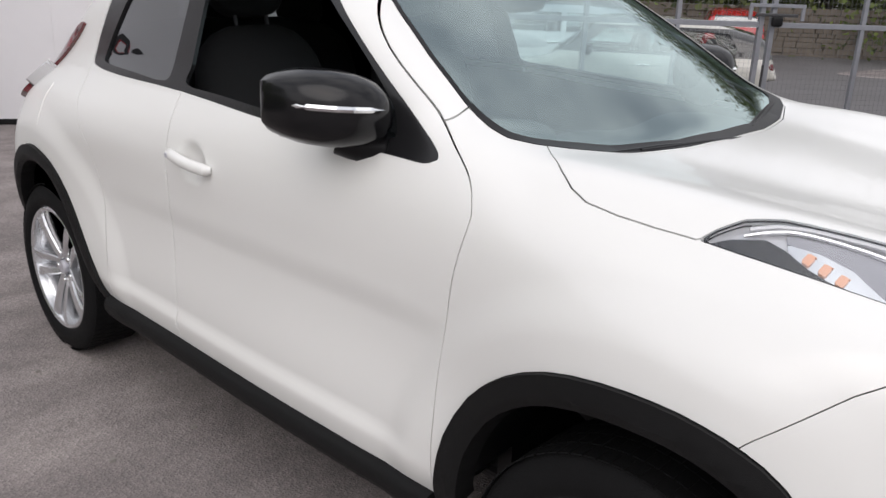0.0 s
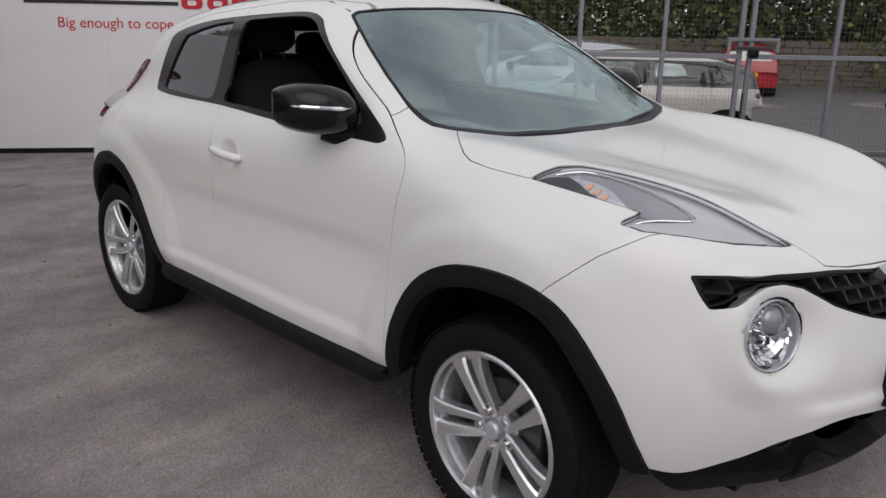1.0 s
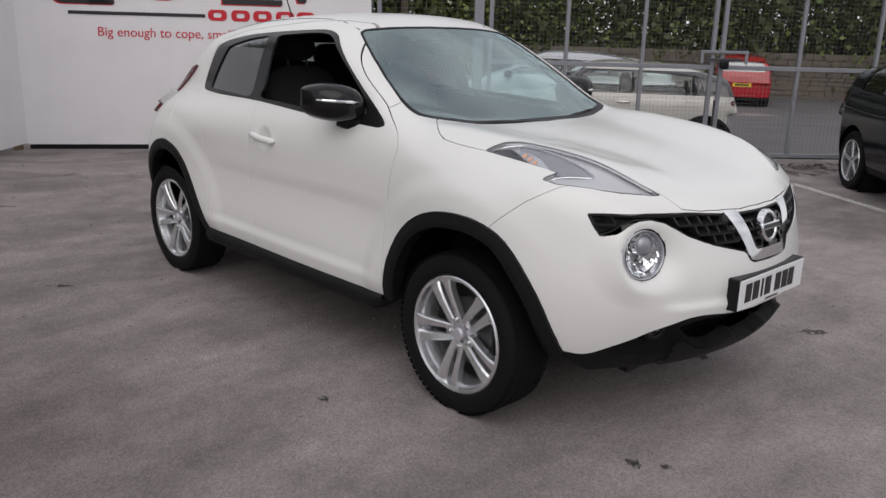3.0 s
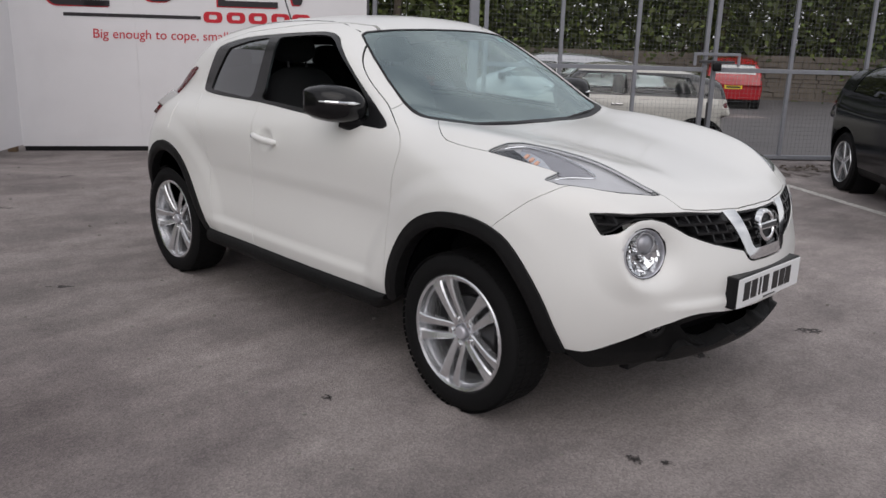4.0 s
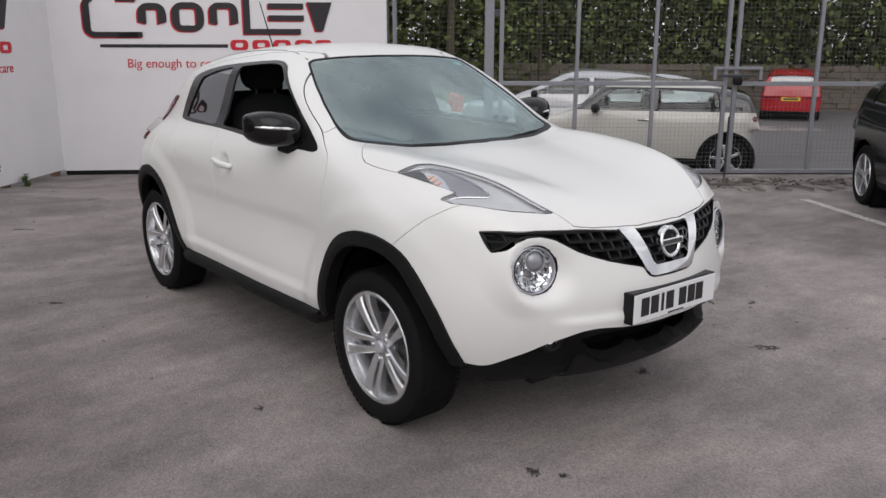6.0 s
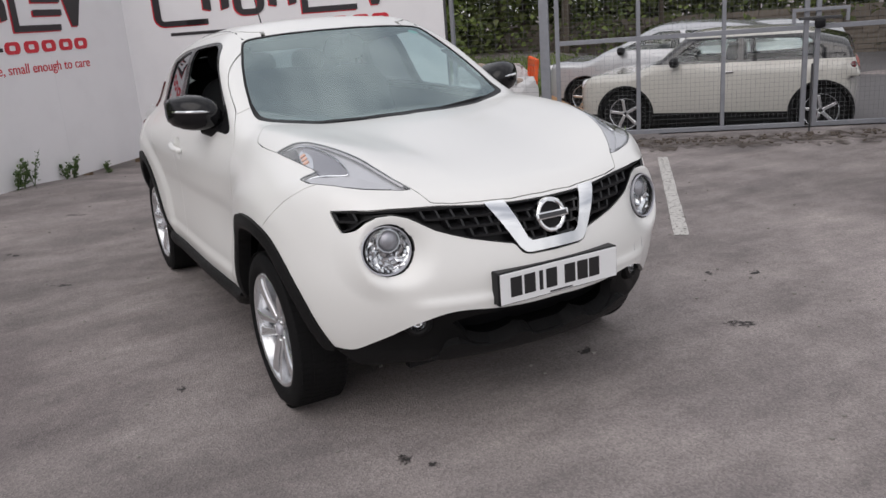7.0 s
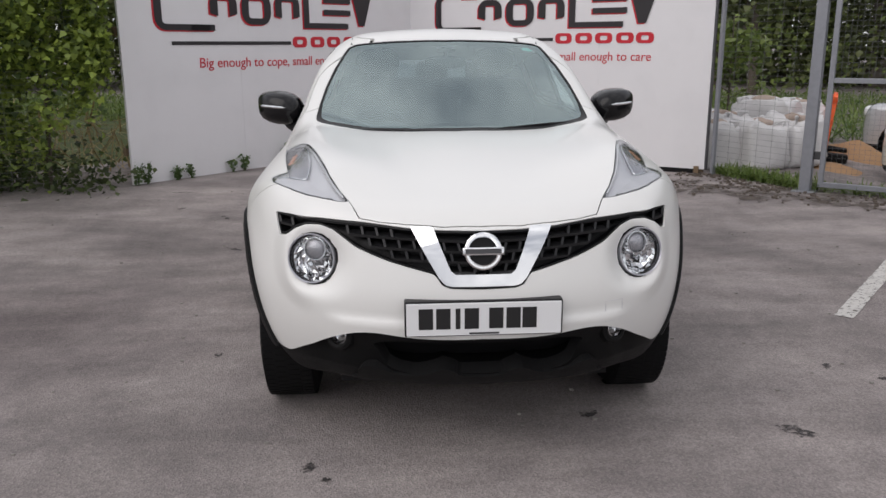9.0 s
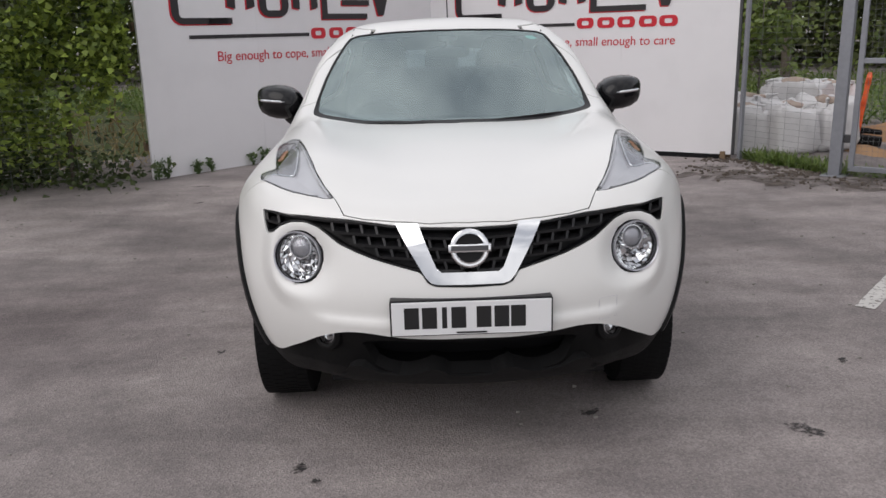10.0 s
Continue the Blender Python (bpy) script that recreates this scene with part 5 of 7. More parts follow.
def headlamp(s):
    poly = [(x * s, y) for x, y in HEADLAMP]
    v, t = patch(poly, "z", 0.007)
    unit = skin("headlamp", v, t, HEADGREY, car, "boomerang-shaped clear headlamp", out=-0.016, depth=0, fn=body_field)
    skin("lens", v, t, CLEAR, unit, "clear lens", out=0.001, depth=0.012, fn=body_field)
    g = inside_distance(poly)
    dv, dt = clip(v, t, -(g(v[:, 0], v[:, 1]) + 0.0028))
    skin("dark_edge", dv, dt, SATINBLACK, unit, out=-0.003, depth=0.0015, fn=body_field)
    pieces = (
        ("lamp_face", [(0.655, -0.140), (0.634, -0.208), (0.620, -0.292), (0.610, -0.406), (0.613, -0.457), (0.655, -0.425), (0.686, -0.388), (0.694, -0.351), (0.692, -0.303), (0.669, -0.255), (0.664, -0.205), (0.672, -0.150)], LAMPFACE, -0.011, "grey inner housing"),
        ("indicator", [(0.675, -0.150), (0.666, -0.201), (0.667, -0.253), (0.690, -0.318), (0.704, -0.300), (0.702, -0.228), (0.695, -0.165)], REFLECTOR, -0.008, "clear indicator reflector"),
        ("dark_bezel", [(0.732, -0.040), (0.708, -0.070), (0.684, -0.120), (0.688, -0.158), (0.704, -0.209), (0.703, -0.268), (0.698, -0.345), (0.706, -0.275), (0.716, -0.200), (0.725, -0.110)], GLOSSBLACK, -0.006, "gloss black bezel"),
        ("light_guide", [(0.740, -0.350), (0.694, -0.398), (0.652, -0.441), (0.610, -0.480), (0.570, -0.540), (0.505, -0.610), (0.545, -0.592), (0.600, -0.555), (0.650, -0.510), (0.698, -0.452), (0.734, -0.398)], GUIDE, -0.007, "pale light guide"))
    for name, q, mat, out, label in pieces:
        pv, pt = patch([(x * s, y) for x, y in q], "z", 0.006)
        skin(name, pv, pt, mat, unit, label, out=out, depth=0.012, fn=body_field)
    strip = [(0.470, -0.612), (0.508, -0.545), (0.540, -0.470), (0.572, -0.370), (0.606, -0.245), (0.640, -0.140), (0.676, -0.088)]
    strip = curved(strip, 4, False)
    part("outer_edge", add_tube(bmesh.new(), [(x * s, y, screen_z(x, y) - 0.006) for x, y in strip], 0.0045, 6), GUIDE, unit, "pale strip along the bonnet edge", smooth=True)
    # three amber slats in the indicator, and a bright edge along the inner V
    for k in range(3):
        y = -0.185 - 0.028 * k
        x = 0.684 + 0.004 * k
        q = [(x - 0.010, y), (x + 0.010, y + 0.004), (x + 0.011, y - 0.010), (x - 0.009, y - 0.014)]
        pv, pt = patch([(a * s, b) for a, b in q], "z", 0.005)
        skin("amber_slat", pv, pt, AMBER, unit, "amber indicator slat" if k == 0 else "", out=-0.005, depth=0.008, fn=body_field)
    line = [(0.724, -0.362), (0.690, -0.386), (0.655, -0.425), (0.613, -0.462), (0.606, -0.406), (0.614, -0.300), (0.628, -0.210), (0.650, -0.140), (0.690, -0.085)]
    line = curved(line, 4, False)
    part("inner_edge", add_tube(bmesh.new(), [(x * s, y, screen_z(x, y) - 0.007) for x, y in line], 0.0032, 6), REFLECTOR, unit, "bright inner edge", smooth=True)


def fog_lamp(s):
    x, z = 0.498 * s, 0.490
    y = float(body_front(np.array([abs(x)]), np.array([z]))[0]) + 0.052
    unit = part("fog_lamp", add_lathe(bmesh.new(), [(0.030, 0.03), (0.030, -0.003), (0.028, -0.004), (0.027, 0.0), (0.020, 0.014), (0.001, 0.02)], 32, "y", pose(x, y, z, -8, 0, 25 * s)), REFLECTOR, car, "small round fog lamp", smooth=True)
    part("lens", add_lathe(bmesh.new(), [(0.028, -0.004), (0.018, -0.008), (0.001, -0.010)], 24, "y", pose(x, y, z, -8, 0, 25 * s)), CLEAR, unit, smooth=True)
    part("surround", add_lathe(bmesh.new(), [(0.031, 0.03), (0.032, -0.006), (0.040, -0.008), (0.052, 0.0), (0.058, 0.03)], 32, "y", pose(x, y, z, -8, 0, 25 * s)), PLASTIC, unit, smooth=True)


def tail_lamp(s):
    pv, pt = patch([(2.40, 1.268), (2.47, 1.245), (2.56, 1.175), (2.63, 1.095), (2.60, 1.085), (2.53, 1.145), (2.44, 1.215)], "x", 0.010, s)
    unit = skin("tail_lamp", pv, pt, REDLENS, car, "boomerang tail lamp in red and clear", out=0.012, depth=0.03, fn=body_field)
    pv, pt = patch([(2.56, 1.100), (2.64, 1.088), (2.74, 1.045), (2.80, 1.02), (2.80, 0.995), (2.72, 1.012), (2.63, 1.058)], "x", 0.010, s)
    skin("reversing_lens", pv, pt, WHITELENS, unit, "clear white lens", out=0.035, depth=0.05, fn=body_field)
    pv, pt = patch([(2.74, 1.005), (2.82, 0.995), (2.88, 0.96), (2.80, 0.955), (2.72, 0.985)], "x", 0.010, s)
    skin("red_lens", pv, pt, REDLENS, unit, "red lens", out=0.020, depth=0.03, fn=body_field)


# wheels
def wheel(y, s):
    hub = pose((0.738 if y < 1 else 0.720) * s, y, 0.331, 0, 0, 0 if s > 0 else 180)
    wheel_unit = part("wheel", add_lathe(bmesh.new(), [(0.222, -0.10), (0.230, 0.06), (0.214, 0.07), (0.20, 0.03), (0.20, -0.09)], 64, m=hub), ALLOY, car, "silver alloy wheel", smooth=True)
    tyre = [(0.215, -0.095), (0.245, -0.106), (0.285, -0.108), (0.315, -0.100), (0.328, -0.088), (0.333, -0.06), (0.334, 0.0), (0.333, 0.06), (0.328, 0.088), (0.315, 0.100), (0.285, 0.108), (0.268, 0.1085), (0.264, 0.1065), (0.256, 0.106), (0.248, 0.100), (0.232, 0.080)]
    part("tyre", add_lathe(bmesh.new(), tyre, 96, m=hub), RUBBER, wheel_unit, "black tyre", smooth=True)
    bm = bmesh.new()
    for k in range(72):
        a = 5 * k
        for x0, x1, off in ((-0.095, -0.052, 0), (-0.046, -0.003, 2), (0.003, 0.046, 0), (0.052, 0.095, 2)):
            add_box(bm, (x0, -0.0115, 0.3315), (x1, 0.0115, 0.3354 if abs(x0 + x1) < 0.12 else 0.3342), m=hub @ pose(0, 0, 0, a + off))
    tagged(part("tread", bm, RUBBER, wheel_unit), kind="stuff")
    part("rim_lip", add_lathe(bmesh.new(), [(0.219, 0.060), (0.228, 0.096), (0.239, 0.101), (0.246, 0.096), (0.245, 0.06)], 72, m=hub), ALLOY, wheel_unit, smooth=True)
    # five pairs of spokes
    for k in range(5):
        a0 = 72 * k + 26
        for side_k in (-1, 1):
            bm = bmesh.new()
            rows = []
            for r, w, lift, off in ((0.034, 0.013, 0.068, 0.018), (0.075, 0.0145, 0.078, 0.0245), (0.13, 0.0165, 0.089, 0.0285), (0.180, 0.0200, 0.096, 0.0325), (0.208, 0.0235, 0.097, 0.0355), (0.231, 0.0290, 0.095, 0.0390)):
                c = off * side_k
                rows.append([bm.verts.new(hub @ (Matrix.Rotation(radians(a0), 4, "X") @ Vector(p))) for p in ((lift - 0.035, c - w, r), (lift - (0.013 if side_k > 0 else 0.005), c - w, r), (lift - (0.006 if side_k > 0 else 0), c - w * 0.7, r), (lift - (0 if side_k > 0 else 0.006), c + w * 0.7, r), (lift - (0.005 if side_k > 0 else 0.013), c + w, r), (lift - 0.035, c + w, r))])
            for p, q in zip(rows[:-1], rows[1:]):
                for i in range(6):
                    bm.faces.new((p[i], p[(i + 1) % 6], q[(i + 1) % 6], q[i]))
            bm.faces.new(rows[0])
            bm.faces.new(rows[-1][::-1])
            part("spoke", bm, ALLOY, wheel_unit)
        part("lug_nut", add_lathe(bmesh.new(), [(0.001, 0.074), (0.009, 0.074), (0.011, 0.070), (0.011, 0.045)], 12, m=hub @ Matrix.Rotation(radians(a0), 4, "X") @ pose(0, 0, 0.057)), CHROME, wheel_unit, smooth=True)
        part("lug_well", add_lathe(bmesh.new(), [(0.022, 0.045), (0.022, 0.066), (0.016, 0.068), (0.014, 0.048)], 16, m=hub @ Matrix.Rotation(radians(a0), 4, "X") @ pose(0, 0, 0.057)), ALLOY, wheel_unit, smooth=True)
    part("hub_boss", add_lathe(bmesh.new(), [(0.001, 0.050), (0.030, 0.050), (0.070, 0.040), (0.075, 0.02)], 40, m=hub), ALLOY, wheel_unit, smooth=True)
    part("centre_cap", add_lathe(bmesh.new(), [(0.001, 0.082), (0.022, 0.081), (0.027, 0.076), (0.028, 0.05)], 32, m=hub), LAMPGREY, wheel_unit, "grey centre cap", smooth=True)
    part("brake_disc", add_lathe(bmesh.new(), [(0.06, 0.012), (0.14, 0.012), (0.145, 0.0), (0.06, 0.0)], 48, m=hub), DARKMETAL, wheel_unit, smooth=True)
    part("brake_caliper", box((-0.03, 0.07, -0.07), (0.035, 0.15, 0.07), 0.012, m=hub), DARKMETAL, wheel_unit)
    part("backing", add_lathe(bmesh.new(), [(0.205, -0.005), (0.001, -0.005)], 40, m=hub), SATINBLACK, wheel_unit)


# mirrors
def door_mirror(s):
    bm = bmesh.new()
    rows = []
    # stations from the outer tip to the inner end: x, half length in y, half height, centre z, centre y
    for x, ly, lz, cz, cy in ((0.972, 0.014, 0.022, 1.204, 0.850), (0.966, 0.055, 0.046, 1.201, 0.840), (0.948, 0.085, 0.063, 1.197, 0.828), (0.912, 0.110, 0.077, 1.193, 0.812), (0.870, 0.125, 0.083, 1.190, 0.800), (0.828, 0.130, 0.082, 1.187, 0.792), (0.790, 0.122, 0.076, 1.182, 0.785), (0.758, 0.097, 0.062, 1.173, 0.780), (0.736, 0.045, 0.036, 1.162, 0.775)):
        ring = []
        for k in range(28):
            a = 2 * math.pi * k / 28
            c, q = math.cos(a), math.sin(a)
            yy = cy + ly * math.copysign(abs(c)**0.75, c)
            yy = min(yy, cy + ly * 0.55)
            ring.append(bm.verts.new((x * s, yy, cz + lz * math.copysign(abs(q)**0.8, q))))
        rows.append(ring)
    for p, q in zip(rows[:-1], rows[1:]):
        for k in range(28):
            bm.faces.new((p[k], p[(k + 1) % 28], q[(k + 1) % 28], q[k]))
    bm.faces.new(rows[0])
    bm.faces.new(rows[-1][::-1])
    unit = part("door_mirror", bm, MIRRORBLACK, car, "gloss black door mirror housing", smooth=True)
    # silver side-repeater strip along the front face
    bm = bmesh.new()
    rows = []
    for i in range(15):
        u = i / 14
        x = 0.966 - 0.158 * u
        lev = np.interp(x, [0.79, 0.828, 0.87, 0.912, 0.946, 0.964, 0.972, 0.976], [0.122, 0.130, 0.125, 0.110, 0.085, 0.055, 0.014, -0.005])
        cy = np.interp(x, [0.79, 0.828, 0.87, 0.912, 0.946, 0.964, 0.972, 0.976], [0.785, 0.792, 0.800, 0.812, 0.828, 0.840, 0.850, 0.852])
        h = 0.012 * (1 if u < 0.8 else 1 - (u - 0.8) * 3)
        z = 1.205 - 0.008 * u
        rows.append([bm.verts.new((x * s, cy - lev - 0.002 + d, zz)) for d, zz in ((-0.001, z - h / 2), (-0.006, z), (0, z + h / 2), (0.02, z + h / 2), (0.02, z - h / 2))])
    for p, q in zip(rows[:-1], rows[1:]):
        for k in range(5):
            bm.faces.new((p[k], p[(k + 1) % 5], q[(k + 1) % 5], q[k]))
    bm.faces.new(rows[0])
    bm.faces.new(rows[-1][::-1])
    part("repeater", bm, CHROME, unit, "silver indicator strip", smooth=True)
    part("mirror_glass", superblob((0.862 * s, 0.868, 1.178), (0.082, 0.004, 0.066), 3, 20), CHROME, unit, "mirror glass", smooth=True)
    bm = bmesh.new()
    add_tube(bm, [(0.80 * s, 0.80, 1.12), (0.775 * s, 0.765, 1.10), (0.745 * s, 0.70, 1.105)], [0.045, 0.038, 0.035], 14)
    part("mirror_foot", bm, SATINBLACK, unit, smooth=True)
    part("indicator_window", superblob((0.782 * s, 0.735, 1.118), (0.010, 0.018, 0.008), 3, 12), LAMPGREY, unit, smooth=True)


def handle(s):
    bm = bmesh.new()
    path = [(0.842, 1.298, 0.953), (0.855, 1.31, 0.954), (0.864, 1.35, 0.958), (0.867, 1.40, 0.962), (0.863, 1.45, 0.967), (0.858, 1.485, 0.970), (0.846, 1.500, 0.971)]
    add_tube(bm, [(x * s, y, z) for x, y, z in path], [0.010, 0.016, 0.0165, 0.016, 0.016, 0.015, 0.008], 14)
    unit = part("door_handle", bm, PAINT, car, "white door handle", smooth=True)
    part("keyhole", add_lathe(bmesh.new(), [(0.001, 0.876 * s), (0.007, 0.876 * s), (0.008, 0.866 * s)], 14, m=pose(0, 1.478, 0.969)), LAMPGREY, unit)


def wiper(root, tip, bend):
    bm = bmesh.new()
    a, b = Vector(root), Vector(tip)
    add_tube(bm, [a, a.lerp(b, 0.3) + Vector((0, 0, 0.004)), a.lerp(b, 0.75) + Vector((0, 0, bend))], [0.008, 0.006, 0.004], 8)
    unit = part("wiper", bm, SATINBLACK, car, "black windscreen wiper", smooth=True)
    bm = bmesh.new()
    add_tube(bm, [a.lerp(b, 0.12) + Vector((0, 0.008, 0.002)), a.lerp(b, 0.6) + Vector((0, 0.009, 0.005)), b + Vector((0, 0.004, 0.003))], 0.0045, 6)
    part("blade", bm, SATINBLACK, unit)


for s in (-1, 1):
    round_lamp(s)
    headlamp(s)
    fog_lamp(s)
    tail_lamp(s)
    wheel(0.0, s)
    wheel(2.53, s)
    door_mirror(s)
    handle(s)


for root, tip in (((0.565, 0.402), (0.06, 0.262)), ((0.02, 0.252), (-0.48, 0.330))):
    wiper((*root, screen_z(*root) - 0.006), (*tip, screen_z(*tip) - 0.008), 0.003)

# roof seams, aerial, fuel flap, windscreen stickers
for s in (-1, 1):
    bm = bmesh.new()
    pts = [(0.497 * s - 0.012 * s * k / 12, 1.062 + k * 0.114) for k in range(13)]
    add_tube(bm, [(x, y, screen_z(x, y) - 0.0048) for x, y in pts], 0.0075, 6)
    part("roof_strip", bm, SATINBLACK, car, "thin black roof strip")
bm = bmesh.new()
add_tube(bm, [(0.05, 2.42, 1.46), (0.05, 2.47, 1.52), (0.05, 2.66, 1.86)], [0.009, 0.005, 0.003], 8)
aerial = part("roof_aerial", bm, SATINBLACK, car, "thin black roof aerial", smooth=True)
part("aerial_foot", superblob((0.05, 2.415, 1.462), (0.022, 0.04, 0.022), 2.4, 16), SATINBLACK, aerial, smooth=True)
for outline, tone in ((curved([(2.42, 0.925), (2.42, 1.04), (2.44, 1.055), (2.55, 1.05), (2.565, 1.035), (2.56, 0.925), (2.545, 0.912), (2.435, 0.912)], 2), PAINT),):
    pv, pt = patch(outline, "x", 0.012, -1)
    skin("fuel_flap", pv, pt, tone, car, "white fuel filler flap", out=0.0025, depth=0.004, fn=body_field)
sx, sy = 0.435, 0.985
sticker = [(sx + 0.030 * math.cos(a * 0.4488), sy + 0.018 * math.sin(a * 0.4488)) for a in range(14)]
pv, pt = patch(sticker, "z", 0.006)
skin("screen_sticker", pv, pt, material("green_sticker", (0.25, 0.62, 0.50), 0.5), car, "small round green sticker", out=-0.006, depth=0, fn=body_field)


# ---- cabin ----
def seat(x, y, name="front_seat"):
    unit = part(name, superblob((x, y, 0.66), (0.25, 0.27, 0.10), 3.2, 24), CLOTH, car, "dark cloth seat", smooth=True)
    part("seat_back", superblob((0, 0, 0.30), (0.25, 0.075, 0.32), 3.0, 24, m=pose(x, y + 0.26, 0.70, -18)), CLOTH, unit, smooth=True)
    part("headrest", superblob((0, 0, 0.73), (0.135, 0.055, 0.085), 2.8, 20, m=pose(x, y + 0.26, 0.70, -18)), CLOTH, unit, smooth=True)
    for d in (-0.06, 0.06):
        part("headrest_post", add_tube(bmesh.new(), [(x + d, y + 0.44, 1.26), (x + d, y + 0.47, 1.38)], 0.007, 8), DARKMETAL, unit)


seat(-0.37, 1.35)
seat(0.37, 1.35)
bench = part("rear_bench", superblob((0, 2.12, 0.68), (0.60, 0.24, 0.11), 4, 28), CLOTH, car, "dark cloth rear bench", smooth=True)
part("bench_back", superblob((0, 0, 0.28), (0.60, 0.08, 0.30), 4, 28, m=pose(0, 2.33, 0.72, -20)), CLOTH, bench, smooth=True)
for x in (-0.36, 0.0, 0.36):
    part("headrest", superblob((x, 2.52, 1.31), (0.12, 0.05, 0.08), 2.8, 18), CLOTH, bench, smooth=True)
bm = bmesh.new()
rows = []
for y, z, w in ((0.40, 0.80, 0.58), (0.40, 1.02, 0.60), (0.48, 1.055, 0.62), (0.62, 1.06, 0.64), (0.74, 1.045, 0.65), (0.80, 1.0, 0.65), (0.82, 0.80, 0.64)):
    rows.append([bm.verts.new((w * k / 8, y + 0.02 * (k / 8)**2, z + 0.012 * math.cos(k * 0.9) * (z > 1))) for k in range(-8, 9)])
for p, q in zip(rows[:-1], rows[1:]):
    for k in range(16):
        bm.faces.new((p[k], p[k + 1], q[k + 1], q[k]))
dash = part("dashboard", bm, LININGDARK, car, "dark dashboard", smooth=True)
part("instrument_hood", superblob((-0.37, 0.70, 1.075), (0.17, 0.10, 0.05), 2.6, 20), LININGDARK, dash, smooth=True)
part("centre_console", box((-0.12, 0.78, 0.40), (0.12, 1.50, 0.72), 0.03), LININGDARK, dash)
bm = bmesh.new()
wheel_m = pose(-0.37, 0.93, 1.00, 62)
add_tube(bm, [wheel_m @ Vector((0.185 * math.cos(a * math.pi / 18), 0.185 * math.sin(a * math.pi / 18), 0)) for a in range(37)], 0.016, 10, False)
for a in (200, 340, 270):
    add_tube(bm, [wheel_m @ Vector((0, 0, -0.02)), wheel_m @ Vector((0.18 * math.cos(radians(a)), 0.18 * math.sin(radians(a)), 0))], 0.014, 8)
steering = part("steering_wheel", bm, LININGDARK, car, "black three-spoke steering wheel", smooth=True)
part("wheel_boss", superblob((0, 0, -0.015), (0.07, 0.06, 0.03), 2.6, 18, m=wheel_m), LININGDARK, steering, smooth=True)
mirror_in = part("rear_view_mirror", superblob((0, 0.965, 1.405), (0.115, 0.02, 0.032), 3, 20), SATINBLACK, car, "black interior mirror", smooth=True)
part("mirror_stem", add_tube(bmesh.new(), [(0, 0.96, 1.43), (0, 0.95, 1.475)], 0.012, 8), SATINBLACK, mirror_in)
part("sensor_box", superblob((0, 0.985, 1.475), (0.055, 0.04, 0.018), 3, 16), SATINBLACK, mirror_in, smooth=True)
for x in (-0.30, 0.30):
    part("sun_visor", box((x - 0.17, 1.06, 1.478), (x + 0.17, 1.20, 1.492), 0.005), LINING, car)


